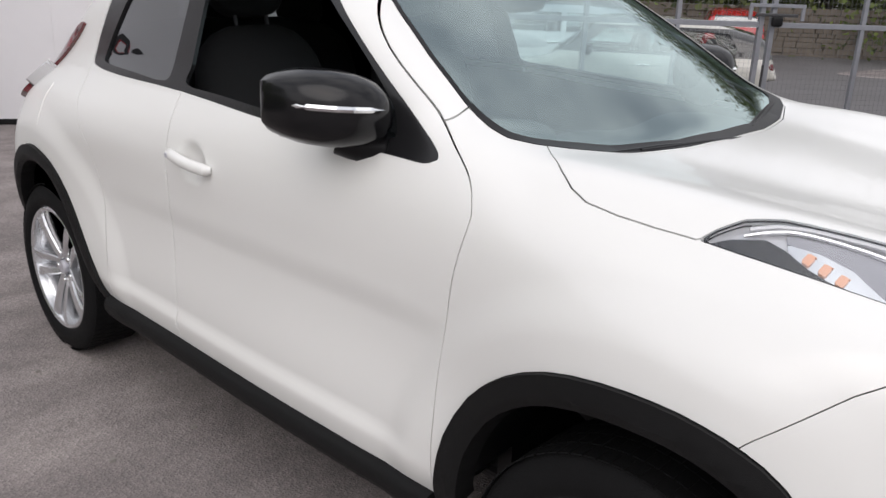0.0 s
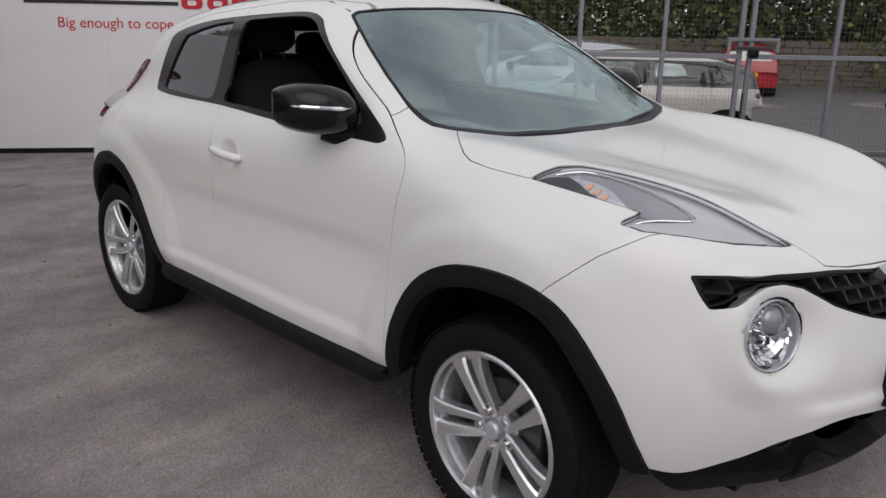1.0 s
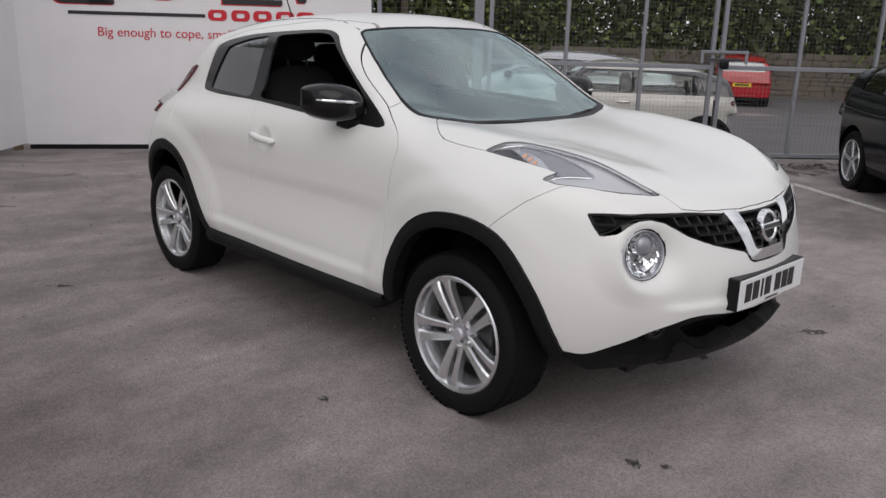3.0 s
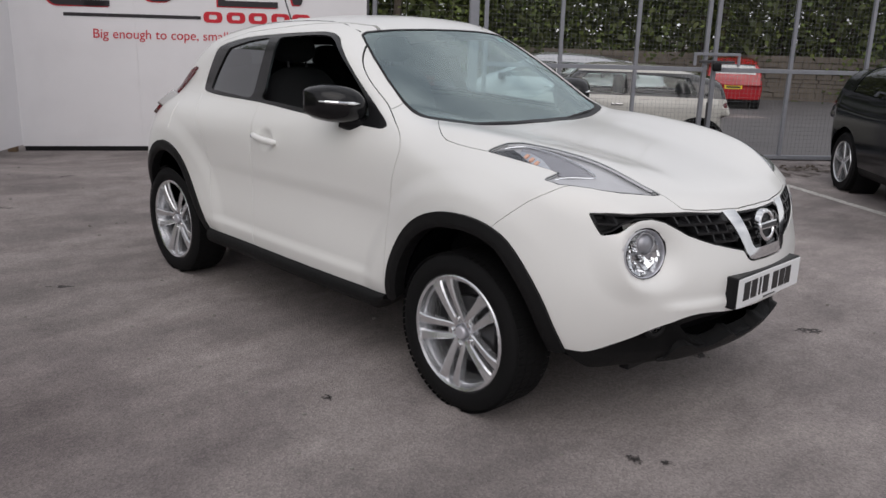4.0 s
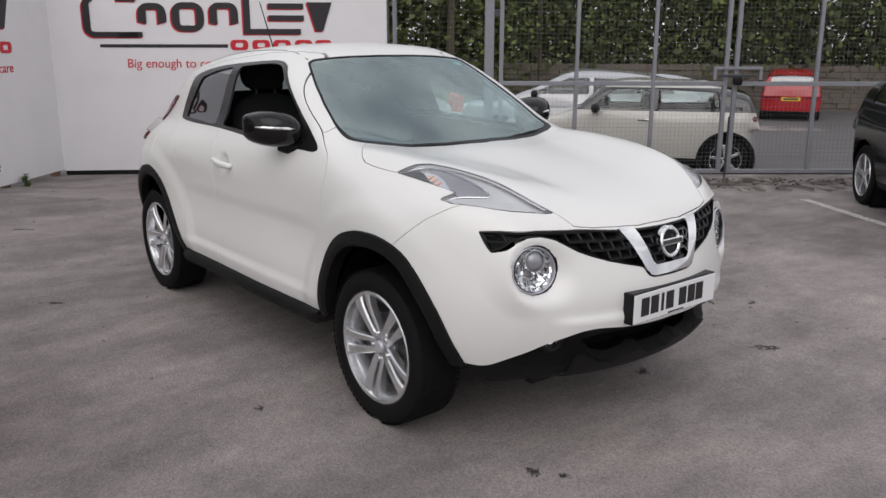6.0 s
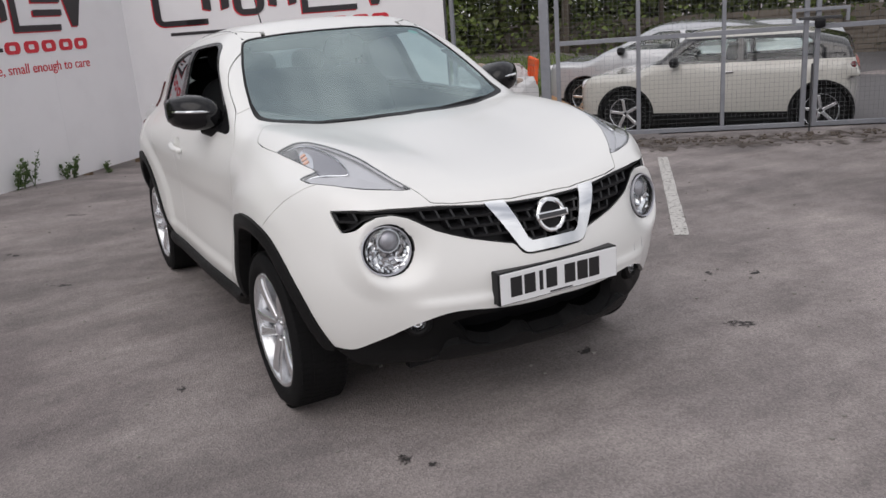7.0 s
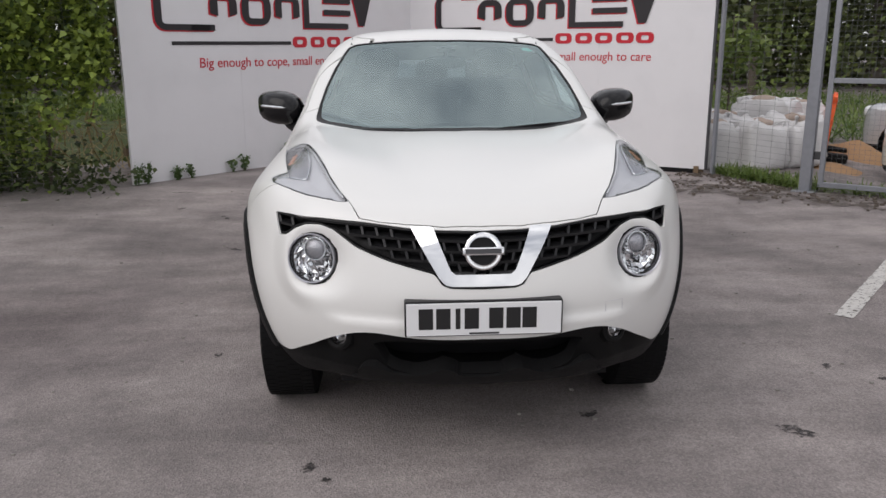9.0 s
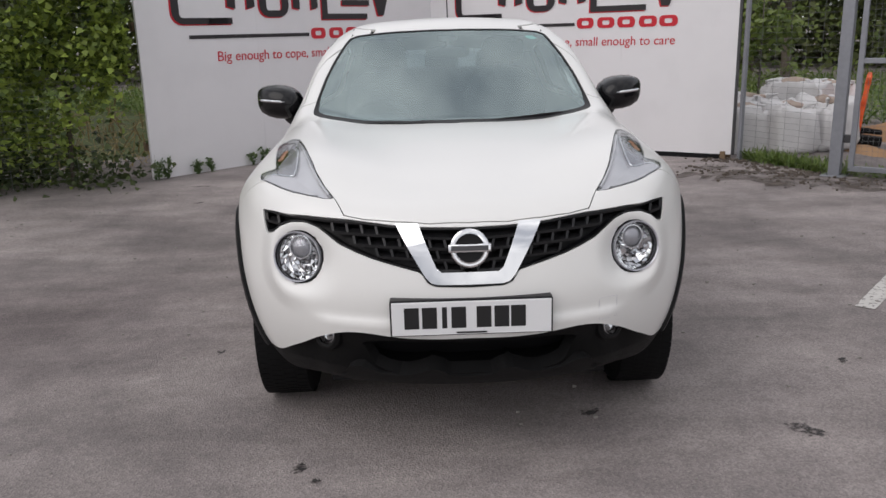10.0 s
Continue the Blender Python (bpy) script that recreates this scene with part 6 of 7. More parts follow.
# ---- parked cars behind the gate and beside it ----
def parked_car(name, label, m, paint, length, base, width, high, nose, bonnet, belt, screen_at, roof_from, roof_to, tail_slope, glass_mat, plate=None, clad=None, ride=0.0, pillars=None):
    """A simple hatchback. Local -y is ahead, the front axle at y = 0, the ground at z = 0."""
    root = empty(name, m)
    tail = base + length - base - nose
    half = width / 2
    wide = curve([0.15, 0.4, 0.7, 0.95, 1.1], [half - 0.06, half - 0.01, half, half - 0.04, half - 0.10])
    cab_w = curve([0.8, belt, (belt + high) / 2, high], [half - 0.04, half - 0.06, half - 0.12, half - 0.24])
    top = curve([-nose, -nose + 0.25, 0.2, screen_at, screen_at + 1.0, tail], [bonnet - 0.20, bonnet - 0.08, bonnet, belt, belt + 0.03, belt + 0.02])
    roof = curve([roof_from - 0.3, roof_from, (roof_from + roof_to) / 2, roof_to, roof_to + 0.5], [high - 0.08, high - 0.02, high, high - 0.05, high - 0.16])
    k = (high - belt) / (roof_from - screen_at)

    def fn(x, y, z):
        a = np.abs(x)
        low = smax(a - wide(z), z - top(y), 0.12)
        low = smax(low, (-nose + 0.30 * a**2 + 0.25 * (z - 0.55)**2 - y) * 0.9, 0.14)
        low = smax(smax(low, y - tail + 0.2 * a**2 + 0.15 * (z - 0.6)**2, 0.14), 0.20 + ride - z, 0.08)
        cab = smax(a - cab_w(z), z - roof(y) + 0.08 * a**2, 0.14)
        cab = smax(cab, (z - belt - k * (y - screen_at - 0.15 * a**2)) / math.hypot(1, k), 0.06)
        cab = smax(cab, (y - tail + 0.05 + tail_slope * (z - belt)) / math.hypot(1, tail_slope), 0.08)
        cab = smax(cab, 0.7 - z, 0.05)
        return smin(low, cab, 0.05)
    v, t = shell(fn, (-half - 0.05, -nose - 0.1, 0.12), (half + 0.05, tail + 0.1, high + 0.06), 0.032)
    axles = (0.0, base)
    arch = np.minimum(*[np.hypot(v[:, 1] - y, v[:, 2] - 0.30) - 0.36 for y in axles])
    v, t = clip(v, t, -np.maximum(arch, half * 0.55 - np.abs(v[:, 0])))

    def mask(p, poly):
        return np.maximum(inside_distance(poly)(p[:, 1], p[:, 2]), 0.35 - np.abs(p[:, 0]))
    x1 = screen_at + (high - belt) / k * 0.9
    mid = base * 0.60
    wins = [[(screen_at + 0.30, belt + 0.05), (mid - 0.03, belt + 0.05), (mid - 0.03, high - 0.13), (x1 + 0.13, high - 0.13)],
            [(mid + 0.05, belt + 0.05), (tail - 0.45, belt + 0.07), (tail - 0.50 - tail_slope * 0.2, high - 0.16), (mid + 0.05, high - 0.13)]]
    for poly in wins:
        g = mask(v, poly)
        pane = clip(v, t, g + 0.002)
        v, t = clip(v, t, -g + 0.002)
        for s in (-1, 1):
            pv, pt = clip(*pane, -s * pane[0][:, 0])
            skin("window", pv, pt, glass_mat, root, out=-0.006, depth=0, fn=fn)
    for name2, cond in (("windscreen", lambda p: np.maximum.reduce([np.abs(p[:, 0]) - half + 0.20 + 0.25 * (p[:, 2] - belt), belt + 0.03 - p[:, 2], p[:, 2] - high + 0.10, p[:, 1] - (roof_from - 0.02)])),
                        ("rear_window", lambda p: np.maximum.reduce([np.abs(p[:, 0]) - half + 0.22 + 0.2 * (p[:, 2] - belt), belt + 0.06 - p[:, 2], p[:, 2] - high + 0.16, (tail - 0.55) - p[:, 1]]))):
        pane = clip(v, t, cond(v))
        v, t = clip(v, t, -cond(v))
        skin(name2, *pane, glass_mat, root, out=-0.006, depth=0, fn=fn)
    if pillars:
        g = np.maximum.reduce([belt + 0.02 - v[:, 2], v[:, 2] - high + 0.105, screen_at + 0.02 - v[:, 1]])
        band = clip(v, t, g + 0.001)
        v, t = clip(v, t, -g + 0.001)
        skin("pillar_band", *band, pillars, root, "black pillars round the glass", out=0, depth=0.01, fn=fn)
    sill = clip(v, t, v[:, 2] - 0.30 - ride)
    v, t = clip(v, t, 0.30 + ride - v[:, 2])
    skin("body", v, t, paint, root, out=0, depth=0.02, fn=fn)
    skin("sill", *sill, PLASTIC, root, out=-0.004, depth=0.02, fn=fn)
    for y in axles:
        for s in (-1, 1):
            hub = pose((half - 0.11) * s, y, 0.30, 0, 0, 0 if s > 0 else 180)
            unit = part("wheel", add_lathe(bmesh.new(), [(0.19, -0.09), (0.205, 0.09), (0.213, 0.098), (0.216, 0.09), (0.216, -0.09)], 40, m=hub), ALLOY, root, smooth=True)
            part("tyre", add_lathe(bmesh.new(), [(0.21, -0.09), (0.28, -0.10), (0.30, -0.08), (0.302, 0), (0.30, 0.08), (0.28, 0.10), (0.214, 0.092)], 48, m=hub), RUBBER, unit, smooth=True)
            for q in range(5):
                part("spoke", box((0.045, -0.022, 0.02), (0.085, 0.022, 0.20), 0.008, m=hub @ Matrix.Rotation(radians(72 * q + 10), 4, "X")), ALLOY, unit)
            part("wheel_back", add_lathe(bmesh.new(), [(0.20, 0.01), (0.001, 0.01)], 32, m=hub), SATINBLACK, unit)
            part("arch_trim", add_lathe(bmesh.new(), [(0.352, 0.05), (0.356, 0.118), (0.385, 0.116), (0.39, 0.09)], 48, m=hub), clad or PLASTIC, unit) if clad else None
            part("arch_liner", add_lathe(bmesh.new(), [(0.355, 0.06), (0.35, -0.2), (0.1, -0.22)], 32, m=hub), SATINBLACK, unit, smooth=True)
    for s in (-1, 1):
        part("head_lamp", superblob(((half - 0.22) * s, -nose + 0.215, bonnet - 0.19), (0.10, 0.09, 0.09), 2.2, 18), WHITELENS, root, "clear head lamp", smooth=True)
        part("tail_lamp", superblob(((half - 0.10) * s, tail - 0.10, belt - 0.12), (0.055, 0.07, 0.11), 2.8, 18), REDLENS, root, "red tail lamp", smooth=True)
        mir = part("door_mirror", superblob(((half + 0.08) * s, screen_at + 0.38, belt + 0.05), (0.10, 0.06, 0.065), 2.6, 18), SATINBLACK, root, smooth=True)
        part("mirror_arm", box((min((half - 0.06) * s, (half + 0.02) * s), screen_at + 0.36, belt + 0.0), (max((half - 0.06) * s, (half + 0.02) * s), screen_at + 0.41, belt + 0.03), 0.005), SATINBLACK, mir)
        part("door_handle", box((half * s - 0.02 if s > 0 else -half - 0.006, mid - 0.22, belt - 0.12), (half + 0.006 if s > 0 else -half + 0.02, mid - 0.06, belt - 0.09), 0.006), CHROME if glass_mat is SIDEGLASS else SATINBLACK, root)
    if plate:
        part("number_plate", box((-0.26, tail - 0.012, 0.60), (0.26, tail + 0.012, 0.71), 0.003), plate, root, "plain number plate")
        part("plate_bar", box((-0.20, tail + 0.0122, 0.63), (0.20, tail + 0.014, 0.68)), PLATEBLACK, root)
    for x in (-0.36, 0.36):
        part("seat", superblob((x, base * 0.55, belt - 0.1), (0.22, 0.10, 0.36), 3, 18), CLOTH, root, smooth=True)
    part("rear_seat", superblob((0, base * 0.93, belt - 0.12), (0.55, 0.10, 0.30), 4, 18), CLOTH, root, smooth=True)
    part("floor_pan", box((-half + 0.15, -nose + 0.25, 0.22 + ride), (half - 0.15, tail - 0.25, 0.30 + ride), 0.02), SATINBLACK, root)
    part("dashboard", superblob((0, screen_at + 0.28, belt - 0.06), (half - 0.16, 0.20, 0.10), 4, 18), LININGDARK, root, smooth=True)
    return tagged(root, label, "car")


CREAM = material("cream_white_paint", (0.56, 0.545, 0.50), 0.25, coat=0.8)
SILVER = material("silver_white_paint", (0.48, 0.49, 0.51), 0.25, metal=0.2, coat=0.8)
RED = material("red_paint", (0.40, 0.009, 0.016), 0.25, coat=0.8)
BLACKPAINT = material("black_paint", (0.006, 0.007, 0.009), 0.12, spec=0.4)
YELLOW = material("yellow_plate", (0.80, 0.58, 0.04), 0.4)
parked_car("small_hatchback", "cream white small hatchback with black arches parked behind the gate", pose(6.66, 6.06, -0.25, 0, 0, 215), CREAM, 3.66, 2.47, 1.68, 1.36, 0.78, 0.88, 0.92, 0.30, 0.84, 2.20, 0.35, SIDEGLASS, clad=PLASTIC, pillars=GLOSSBLACK)
parked_car("family_hatchback", "silver white hatchback parked beside another car", pose(7.75, 8.35, -0.25, 0, 0, 218), SILVER, 4.20, 2.60, 1.78, 1.42, 0.80, 0.95, 0.98, 0.25, 1.15, 2.40, 0.6, SIDEGLASS)
parked_car("red_hatchback", "red hatchback seen from behind in the far car park", pose(23.3, 11.3, -0.59, 0, 0, 119), RED, 3.9, 2.45, 1.68, 1.50, 0.75, 0.92, 0.98, 0.30, 1.0, 2.30, 0.25, PRIVACY, YELLOW)
parked_car("black_hatchback", "black hatchback parked in the next bay", pose(4.56, -1.26, 0, 0, 0, -48), BLACKPAINT, 3.85, 2.49, 1.70, 1.43, 0.78, 0.88, 0.94, 0.30, 1.05, 2.15, 0.50, PRIVACY)
parked_car("grey_hatchback", "grey hatchback far behind the gate", pose(14.2, 12.2, -0.59, 0, 0, 238), SILVER, 4.2, 2.6, 1.75, 1.48, 0.8, 0.94, 0.97, 0.28, 1.1, 2.4, 0.5, PRIVACY)


# ---- stone wall far behind ----
def stone_wall(a, b, high, low):
    rng = np.random.default_rng(8)
    a, b = np.array(a, float), np.array(b, float)
    ln = np.linalg.norm(b - a)
    turn = math.degrees(math.atan2(b[1] - a[1], b[0] - a[0]))
    root = empty("stone_wall", pose(a[0], a[1], low, 0, 0, turn))
    part("core", box((0, 0.05, -0.2), (ln, 0.45, high - 0.04)), DIRT, root)
    verts, faces = [], []
    z = 0.0
    while z < high - 0.05:
        h = rng.uniform(0.13, 0.24)
        x = -rng.uniform(0, 0.3)
        while x < ln:
            w = rng.uniform(0.22, 0.55)
            d = rng.uniform(-0.05, 0.03)
            lo, hi = np.array((x + 0.01, d, z + 0.01)), np.array((x + w - 0.01, 0.3, min(z + h, high) - 0.01))
            i = len(verts)
            verts += [(q[0] + rng.uniform(-.012, .012), q[1], q[2] + rng.uniform(-.012, .012)) for q in ((lo[0], lo[1], lo[2]), (hi[0], lo[1], lo[2]), (hi[0], lo[1], hi[2]), (lo[0], lo[1], hi[2]), (lo[0], hi[1], lo[2]), (hi[0], hi[1], lo[2]), (hi[0], hi[1], hi[2]), (lo[0], hi[1], hi[2]))]
            faces += [[i + k for k in q] for q in ((0, 1, 2, 3), (3, 2, 6, 7), (0, 3, 7, 4), (1, 5, 6, 2), (0, 4, 5, 1))]
            x += w
        z += h
    st = material("wall_stone", (0.21, 0.18, 0.15), 0.95, spread=0.6, scale=5, bump=0.8, bump_scale=20)
    tagged(mesh_object("stone", verts, faces, st, root, smooth=False), kind="stuff")
    return tagged(root, "rough brown stone boundary wall", "wall", kind="structure")


stone_wall((16.5, 24.5), (34.0, -2.0), 1.62, -0.66)


# ---- trees, woods, grass ----
def limb_tree(x, y, z, high, seed, crown, spread_r, leaf_n, leaf_size, mat, label, trunk_r=0.12, low=0.35):
    rng = np.random.default_rng(seed)
    root = empty("tree", pose(x, y, z))
    bm = bmesh.new()
    lean = rng.uniform(-0.06, 0.06, 2) * high
    spine = [Vector((lean[0] * (k / 6)**1.5, lean[1] * (k / 6)**1.5, high * 0.85 * k / 6 - 0.1)) for k in range(7)]
    add_tube(bm, spine, [trunk_r * (1 - 0.12 * k) for k in range(7)], 9)
    tips = []
    for k in range(14):
        s = rng.uniform(low, 0.95)
        p = spine[min(5, int(s * 6))].lerp(spine[min(6, int(s * 6) + 1)], s * 6 - int(s * 6))
        a = rng.uniform(0, 2 * math.pi)
        ln = spread_r * rng.uniform(0.5, 1.0) * (1.15 - 0.5 * s)
        q = p + Vector((math.cos(a) * ln * 0.5, math.sin(a) * ln * 0.5, ln * 0.22))
        e = p + Vector((math.cos(a) * ln, math.sin(a) * ln, ln * rng.uniform(0.2, 0.6)))
        add_tube(bm, [p, q, e], [trunk_r * 0.32, trunk_r * 0.2, trunk_r * 0.06], 6)
        tips += [q, e, q.lerp(e, 0.5)]
    part("trunk", bm, BARK, root, "dark bark trunk and limbs", smooth=True)
    tips = np.array([tuple(t) for t in tips])
    base = tips[rng.integers(0, len(tips), leaf_n)]
    pts = base + rng.normal(size=(leaf_n, 3)) * np.array((0.20, 0.20, 0.17)) * spread_r
    leaves("crown", pts, leaf_size, mat, root, seed)
    return tagged(root, label, "tree", "trees round the yard")


def polar(az0, az1, r0, r1, n, seed, center=(-1.5, -2.5)):
    rng = np.random.default_rng(seed)
    az, r = np.radians(rng.uniform(az0, az1, n)), rng.uniform(r0, r1, n)
    return np.column_stack([center[0] + np.sin(az) * r, center[1] + np.cos(az) * r])


# far woods: trunks and leaf clumps
def woods():
    rng = np.random.default_rng(12)
    root = empty("woodland")
    bm = bmesh.new()
    for x, y in polar(-40, 84, 30, 55, 150, 31):
        h = rng.uniform(7, 13)
        r = rng.uniform(0.07, 0.2)
        add_tube(bm, [(x, y, -0.6), (x + rng.uniform(-.3, .3), y + rng.uniform(-.3, .3), h * 0.5), (x + rng.uniform(-.8, .8), y + rng.uniform(-.8, .8), h)], [r, r * 0.75, r * 0.25], 6)
    part("trunk", bm, BARK, root)
    pts = []
    for x, y in polar(-40, 84, 30, 50, 1300, 32):
        h = rng.uniform(0.2, 9)
        pts.append(np.array((x, y, h)) + rng.normal(size=(190, 3)) * np.array((1.1, 1.1, 0.95)))
    leaves("foliage", np.vstack(pts), 0.27, LEAFDARK, root, 41)
    pts = []
    for x, y in polar(-40, 84, 27, 36, 150, 33):
        h = rng.uniform(0.3, 5)
        pts.append(np.array((x, y, h)) + rng.normal(size=(90, 3)) * np.array((0.8, 0.8, 0.7)))
    leaves("light_foliage", np.vstack(pts), 0.17, LEAF, root, 42)
    return tagged(root, "dense spring woodland with thin trunks", "woodland", kind="stuff")


woods()
# grass behind the boards and fences
rng = np.random.default_rng(17)
gp = np.vstack([polar(-38, 40, 12, 26, 26000, 51), polar(22, 36, 10.6, 14, 900, 52)])
side = (gp[:, 0] - FOLD[0]) * right_n[0] + (gp[:, 1] - FOLD[1]) * right_n[1]
side2 = -((gp[:, 0] - FOLD[0]) * left_n[0] + (gp[:, 1] - FOLD[1]) * left_n[1])
keep = (side > 1.6) & ((gp[:, 0] - GATE_AT[0]) * gate_n[0] + (gp[:, 1] - GATE_AT[1]) * gate_n[1] > 0.7)
far_car = np.min([np.hypot(gp[:, 0] - x, gp[:, 1] - y) for x, y in ((6.6, 4.9), (8.0, 3.6), (7.6, 6.8), (9, 5.6), (14.2, 12.2), (15.6, 11.3))], axis=0) > 2.2
gp = gp[keep & far_car]
h = ground_height(gp[:, 0], gp[:, 1])
blade = np.column_stack([gp, h + 0.10])
ob = leaves("grass", blade, 0.30, GRASS, None, 61, lean=0.25, shape=((-0.5, -0.05), (-0.5, 0.05), (0.6, 0.02), (0.6, -0.02)))
tagged(ob, "rough green grass behind the fence", "grass", kind="stuff")
field = mesh_object("grass_field", [(-40, 10.5, 0.012), (-3.6, 6.6, 0.012), (-0.1, 8.7, 0.012), (3.6, 6.5, 0.012), (4.6, 6.9, -0.03), (9.5, 14.0, -0.190), (22, 30, -0.190), (10, 60, 0.012), (-40, 60, 0.012)], [[0, 1, 2, 3, 4, 5, 6, 7, 8]], material("field_turf", (0.10, 0.13, 0.04), 0.95, spread=0.6, scale=3, bump=0.6, bump_scale=30), None, smooth=False)
tagged(field, "grassy ground beyond the yard", "grass field", kind="structure")

# overgrown side beside the left board
hedge = empty("overgrown_hedge")
rng = np.random.default_rng(23)
p0 = left_start + left_u * 0.35
along = np.array((math.cos(radians(206)), math.sin(radians(206))))
pts, dark = [], []
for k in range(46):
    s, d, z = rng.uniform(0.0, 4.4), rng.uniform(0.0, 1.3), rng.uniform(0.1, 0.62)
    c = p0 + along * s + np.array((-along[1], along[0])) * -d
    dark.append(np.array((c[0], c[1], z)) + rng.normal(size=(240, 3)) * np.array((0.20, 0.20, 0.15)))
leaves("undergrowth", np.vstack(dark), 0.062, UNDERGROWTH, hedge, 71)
for k in range(420):
    s = rng.choice([-0.02, 0.04, 0.10, 0.42, 0.58, 0.74, 0.95, 1.2, 1.6, 2.0, 2.4, 2.9, 3.4, 4.0]) + rng.normal() * 0.11
    d, z = rng.uniform(-0.10, 0.4), rng.uniform(0.60 if s > 0.30 else 1.0, 3.4)
    c = p0 + along * s + np.array((-along[1], along[0])) * -d
    pts.append(np.array((c[0], c[1], z)) + rng.normal(size=(85, 3)) * np.array((0.13, 0.13, 0.20)))
LOBED = ((-0.42, 0), (-0.25, 0.5), (0.55, 0.0), (-0.25, -0.5))
vine = np.vstack(pts)
# keep the leaves behind the board's end, and leave dark gaps between the hanging clumps
beyond = (vine[:, :2] - left_start) @ along
gaps = np.array([noise.noise(Vector((x * 2.6, y * 2.6, z * 1.7))) for x, y, z in vine])
vine = vine[(beyond > 0.10 + 0.25 * np.clip(0.9 - vine[:, 2], 0, 1)) & (gaps > -0.16)]
leaves("climbing_leaves", vine, 0.066, VINE, hedge, 72, shape=LOBED)
for k, s in enumerate((0.45, 1.2, 2.4, 3.3)):
    c = p0 + along * s + np.array((-along[1], along[0])) * -0.35
    bm = bmesh.new()
    add_tube(bm, [(c[0], c[1], -0.05), (c[0] + 0.09, c[1], 1.0), (c[0] - 0.08, c[1] + 0.05, 2.1), (c[0] + 0.2, c[1], 3.6)], [0.030, 0.026, 0.02, 0.012], 8)
    part("stem", bm, BARK, hedge, smooth=True)
dry = []
for k in range(300):
    s, d = rng.uniform(-0.6, 1.2), rng.uniform(0.9, 2.2)
    c = p0 + along * s + np.array((-along[1], along[0])) * -d
    dry.append((c[0], c[1], rng.uniform(0.15, 0.75)))
leaves("dry_stalks", np.array(dry), 0.42, DRYGRASS, hedge, 73, lean=0.2, shape=((-0.5, -0.02), (-0.5, 0.02), (0.6, 0.012), (0.6, -0.012)))
tagged(hedge, "hedge overgrown with broad climbing leaves", "hedge", kind="stuff")
limb_tree(-6.6, 8.6, 0, 6.5, 5, 0, 2.2, 5200, 0.14, LEAF, "leafy young tree behind the mesh fence", 0.11)
limb_tree(-9.5, 11.5, 0, 8.0, 6, 0, 2.8, 5200, 0.18, LEAFDARK, "dark leafy tree behind the mesh fence", 0.16)
limb_tree(-4.4, 11.0, 0, 7.0, 9, 0, 2.2, 4200, 0.15, LEAFDARK, "dark leafy tree behind the sign board", 0.14)
limb_tree(5.3, 9.9, 0, 2.4, 7, 0, 0.75, 800, 0.11, LEAF, "young sapling with pale green leaves behind the fence", 0.025)
limb_tree(8.2, 15.5, -0.2, 6.0, 8, 0, 2.2, 4000, 0.16, LEAFDARK, "leafy tree at the wood's edge", 0.13)


# ---- bulk bags, barrier, sand ----
def bulk_bag(x, y, z, s, seed, turn=0.0):
    rng = np.random.default_rng(seed)
    bm = superblob((0, 0, 0.40 * s), (0.43 * s, 0.43 * s, 0.42 * s), 6.5, 40)
    for q in bm.verts:
        nz = noise.noise(Vector((q.co.x * 4 + seed, q.co.y * 4, q.co.z * 3))) * 0.17 + noise.noise(Vector((q.co.x * 13, q.co.y * 13 + seed, q.co.z * 9))) * 0.085 + abs(noise.noise(Vector((q.co.x * 26, q.co.y * 26 + seed, q.co.z * 12)))) * 0.04
        wave = 0.02 * math.sin(14 * math.atan2(q.co.y, q.co.x) + seed)
        r = 1 + nz + wave * 0.6
        q.co.x *= r
        q.co.y *= r
        q.co.z *= 1 + nz
    root = empty("bulk_bag", pose(x, y, z, 0, 0, turn))
    part("sack", bm, BAG, root, smooth=True)
    bm = superblob((0.05 * s, 0, 0.80 * s), (0.24 * s, 0.20 * s, 0.09 * s), 2.4, 18)
    for q in bm.verts:
        q.co += noise.noise_vector(q.co * 9) * 0.035
    part("rubble_fill", bm, RUBBLE, root)
    for k in range(4):
        a = radians(45 + 90 * k)
        c = Vector((math.cos(a), math.sin(a), 0))
        bm = bmesh.new()
        add_tube(bm, [c * 0.40 * s + Vector((0, 0, 0.74 * s)), c * 0.44 * s + Vector((0, 0, 0.86 * s)), c * 0.28 * s + Vector((0, 0, (0.83 + 0.06 * rng.random()) * s)), c * 0.24 * s + Vector((0, 0, 0.76 * s))], 0.020, 6)
        part("lifting_loop", bm, BAG, root, smooth=True)
    return tagged(root, "white woven bulk bag filled with rubble", "bulk bag", "bulk bags behind the fence")


for k, (x, y, s) in enumerate([(3.72, 6.50, 0.66), (4.22, 6.35, 0.68), (4.78, 6.58, 0.72), (4.05, 7.08, 0.74), (4.70, 7.25, 0.92), (5.35, 7.62, 0.84), (3.42, 7.1, 0.66)]):
    bulk_bag(x, y, float(ground_height(np.array(x), np.array(y))), s, 3 + k, 12 * k)
q = np.array((5.62, 7.35))
barrier = empty("orange_barrier", pose(q[0], q[1], float(ground_height(np.array(q[0]), np.array(q[1]))) + 0.05, 0, 6, -29))
for z in (0.10, 0.40, 0.68):
    part("rail", box((-0.035, -0.5, z), (0.035, 0.5, z + 0.10), 0.02), ORANGE, barrier)
for y in (-0.46, -0.16, 0.16, 0.46):
    part("upright", box((-0.03, y - 0.04, 0.05), (0.03, y + 0.04, 0.80), 0.015), ORANGE, barrier)
for y in (-0.40, 0.40):
    part("rubber_foot", box((-0.30, y - 0.10, -0.05), (0.30, y + 0.10, 0.06), 0.02), RUBBER, barrier)
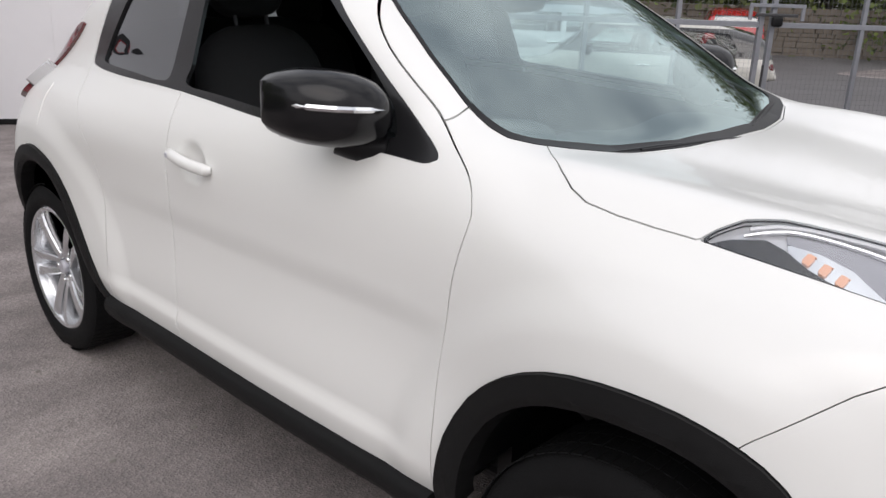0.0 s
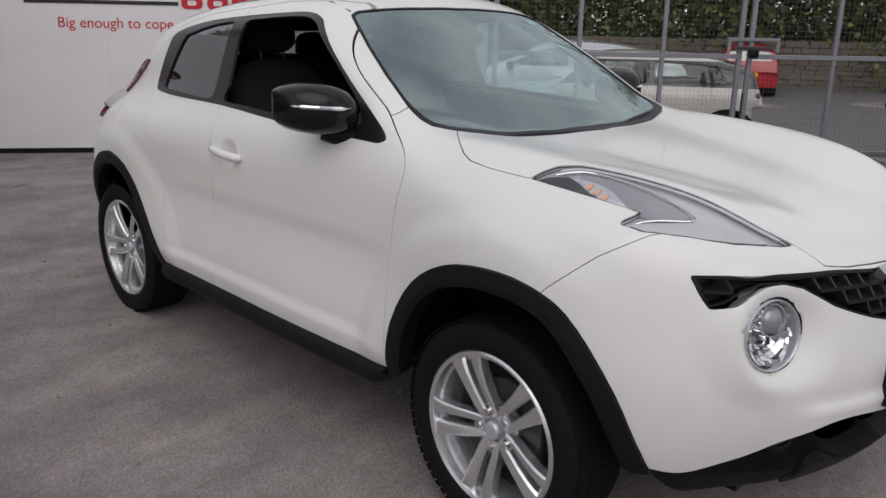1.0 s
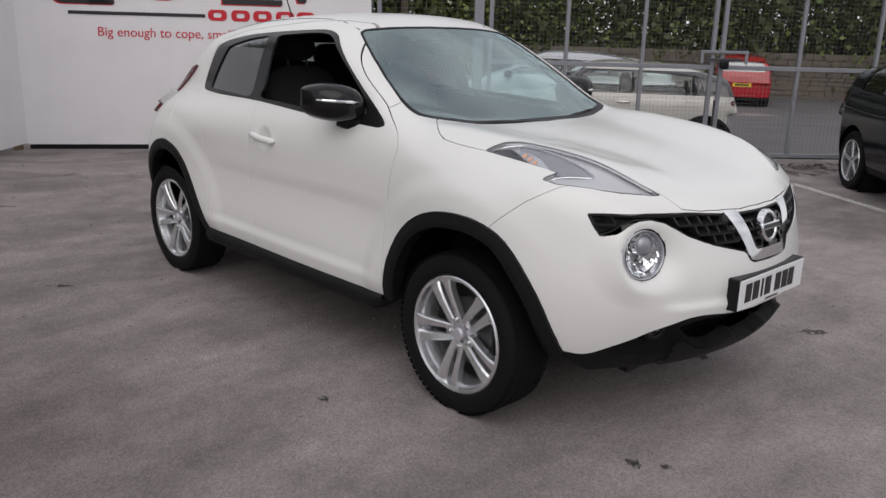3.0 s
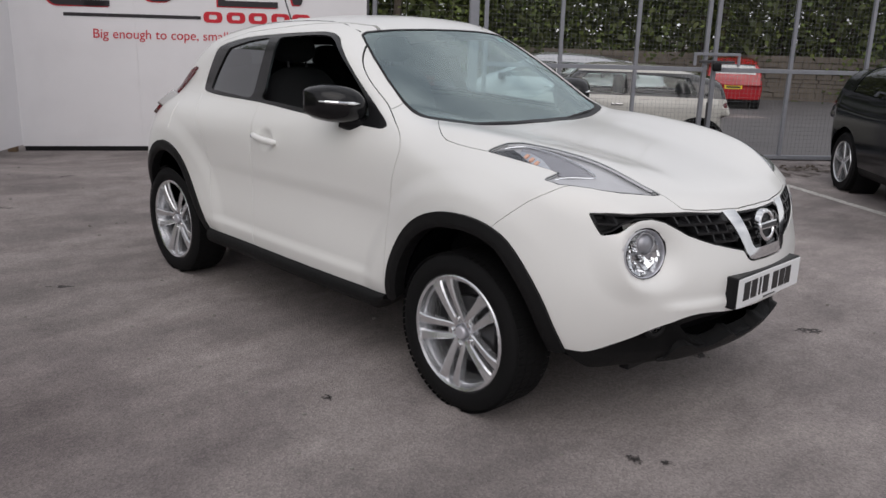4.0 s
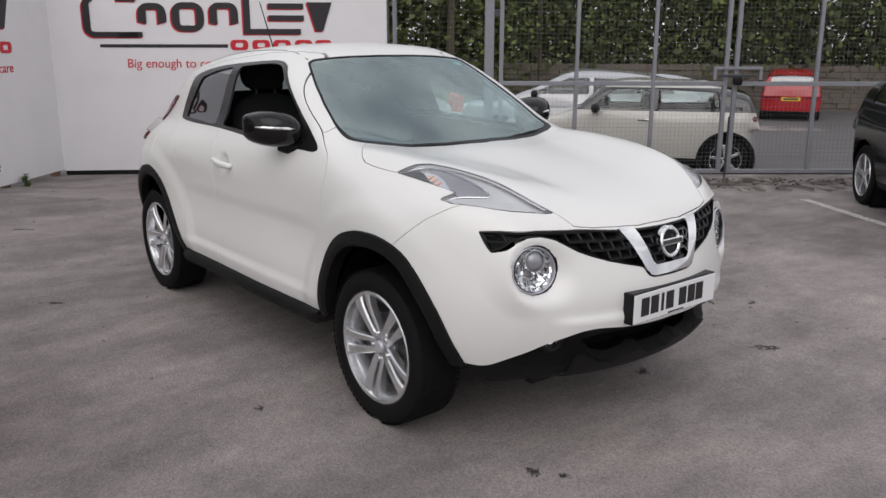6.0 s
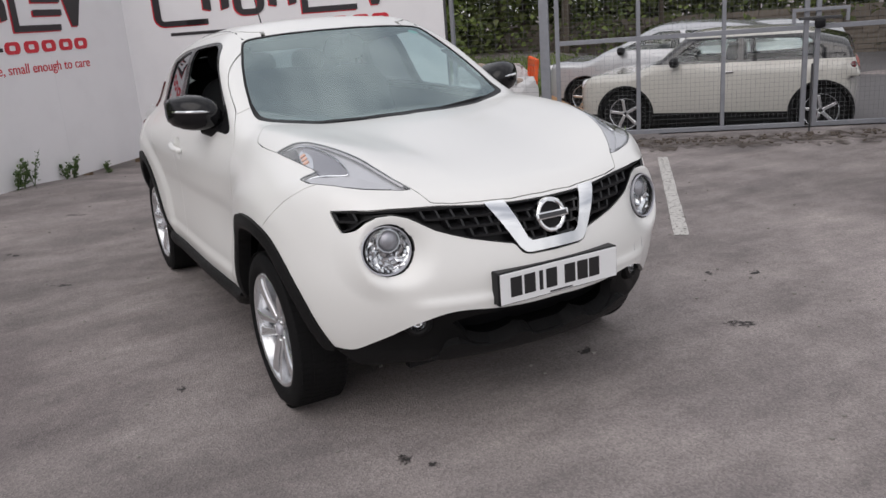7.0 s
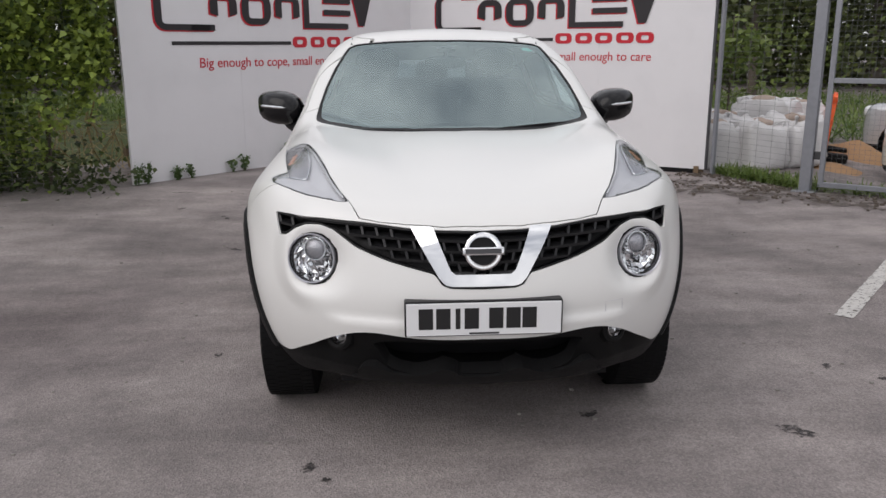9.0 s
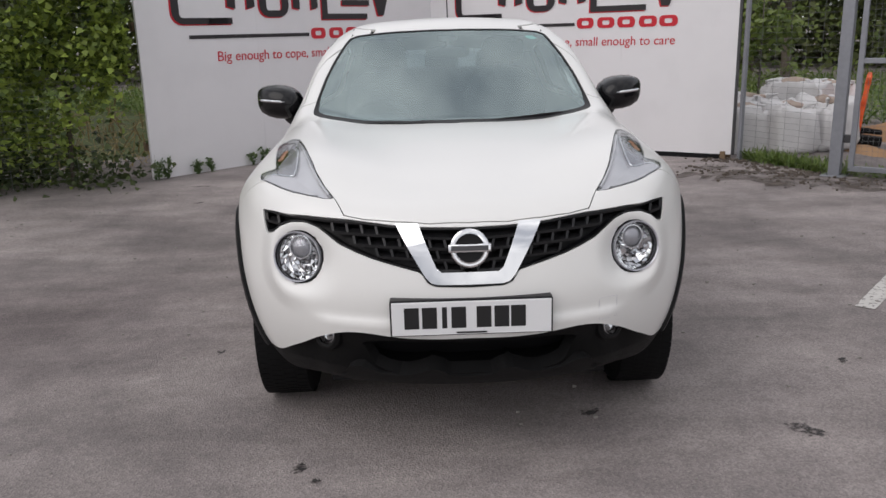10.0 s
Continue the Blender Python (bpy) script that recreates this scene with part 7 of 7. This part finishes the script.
tagged(barrier, "bright orange plastic road barrier", "barrier")
for k, (a, d, r, hh) in enumerate(((6.35, 7.75, 0.85, 0.24), (5.35, 6.55, 0.55, 0.10))):
    q = np.array((a, d))
    bm = bmesh.new()
    rings = []
    for i in range(9):
        rr = r * i / 8
        ring = []
        for j in range(28):
            an = 2 * math.pi * j / 28
            x, y = q[0] + rr * math.cos(an), q[1] + rr * 0.8 * math.sin(an)
            z = float(ground_height(np.array(x), np.array(y))) - 0.02 + hh * (1 - i / 8)**1.3 + 0.03 * noise.noise(Vector((x * 5, y * 5, 0)))
            ring.append(bm.verts.new((x, y, z)))
        rings.append(ring)
    for p, s_ in zip(rings[:-1], rings[1:]):
        for j in range(28):
            bm.faces.new((p[j], p[(j + 1) % 28], s_[(j + 1) % 28], s_[j]))
    tagged(part("sand_mound", bm, SAND, None, smooth=True), "low heap of orange building sand", "sand heap", "sand heaps")


# ---- weeds along the boards and the gate ----
def weed(x, y, z, high, seed):
    rng = np.random.default_rng(seed)
    root = empty("weed", pose(x, y, z))
    pts = []
    for k in range(rng.integers(3, 6)):
        a, ln = rng.uniform(0, 6.28), high * rng.uniform(0.6, 1.0)
        e = Vector((math.cos(a) * ln * 0.3, math.sin(a) * ln * 0.3, ln))
        bm = bmesh.new()
        add_tube(bm, [(0, 0, -0.01), (e.x * 0.4, e.y * 0.4, ln * 0.55), tuple(e)], [0.005, 0.004, 0.0015], 5)
        part("stalk", bm, WEED, root)
        for _ in range(18):
            s = rng.uniform(0.15, 1.0)
            pts.append((e.x * s + rng.normal() * 0.016, e.y * s + rng.normal() * 0.016, ln * s + rng.normal() * 0.015))
    leaves("leaf_tuft", np.array(pts), 0.038, WEED, root, seed)
    return tagged(root, "green weed growing at the foot of the board", "weed", "weeds")


for k, (s, hh) in enumerate(((0.9, 0.12), (1.50, 0.22), (1.62, 0.18), (2.12, 0.34), (2.26, 0.30), (2.36, 0.22), (2.9, 0.18), (3.05, 0.14), (3.6, 0.16), (3.75, 0.12), (4.12, 0.24), (4.22, 0.20))):
    q = FOLD + left_u * s + left_n * 0.06
    weed(q[0], q[1], float(ground_height(np.array(q[0]), np.array(q[1]))), hh * 1.15, 90 + k)
# pebbles and crumbs of earth in the dirt along the gate and the fence
rng = np.random.default_rng(15)
bm = bmesh.new()
for _ in range(520):
    a = rng.uniform(-1.5, 5.2)
    q = GATE_AT + gate_u * a + gate_n * (-0.12 - abs(rng.normal()) * 0.26)
    if rng.random() < 0.35:
        q = right_end + fence_vec * rng.uniform(-0.3, 1.0) - np.array((-fence_vec[1], fence_vec[0])) / np.linalg.norm(fence_vec) * abs(rng.normal()) * 0.22
    s = rng.uniform(0.005, 0.020)
    z = float(ground_height(np.array(q[0]), np.array(q[1])))
    add_box(bm, (-s, -s * 0.8, -0.3 * s), (s, s * 0.7, s * 0.8), m=pose(q[0], q[1], z + 0.004, rng.uniform(-20, 20), rng.uniform(-20, 20), rng.uniform(0, 90)))
tagged(part("verge_gravel", bm, DIRT), "loose pebbles and earth along the fence foot", "gravel", kind="stuff")
rng = np.random.default_rng(5)
verge = []
fence_n = np.array((-fence_vec[1], fence_vec[0])) / np.linalg.norm(fence_vec)
for _ in range(1100):
    q = right_end + fence_vec * rng.uniform(0.0, 1.0) + fence_n * (abs(rng.normal()) * 0.16 + 0.03)
    verge.append((q[0], q[1], 0.05))
for _ in range(250):
    a, d = rng.uniform(0.1, 1.0), rng.normal() * 0.07 + 0.10
    q = GATE_AT + gate_u * a + gate_n * d
    verge.append((q[0], q[1], 0.04))
tagged(leaves("grass_verge", np.array(verge), 0.16, GRASS, None, 77, lean=0.2, shape=((-0.5, -0.04), (-0.5, 0.04), (0.6, 0.015), (0.6, -0.015))), "grass tufts along the foot of the fence", "grass", kind="stuff")
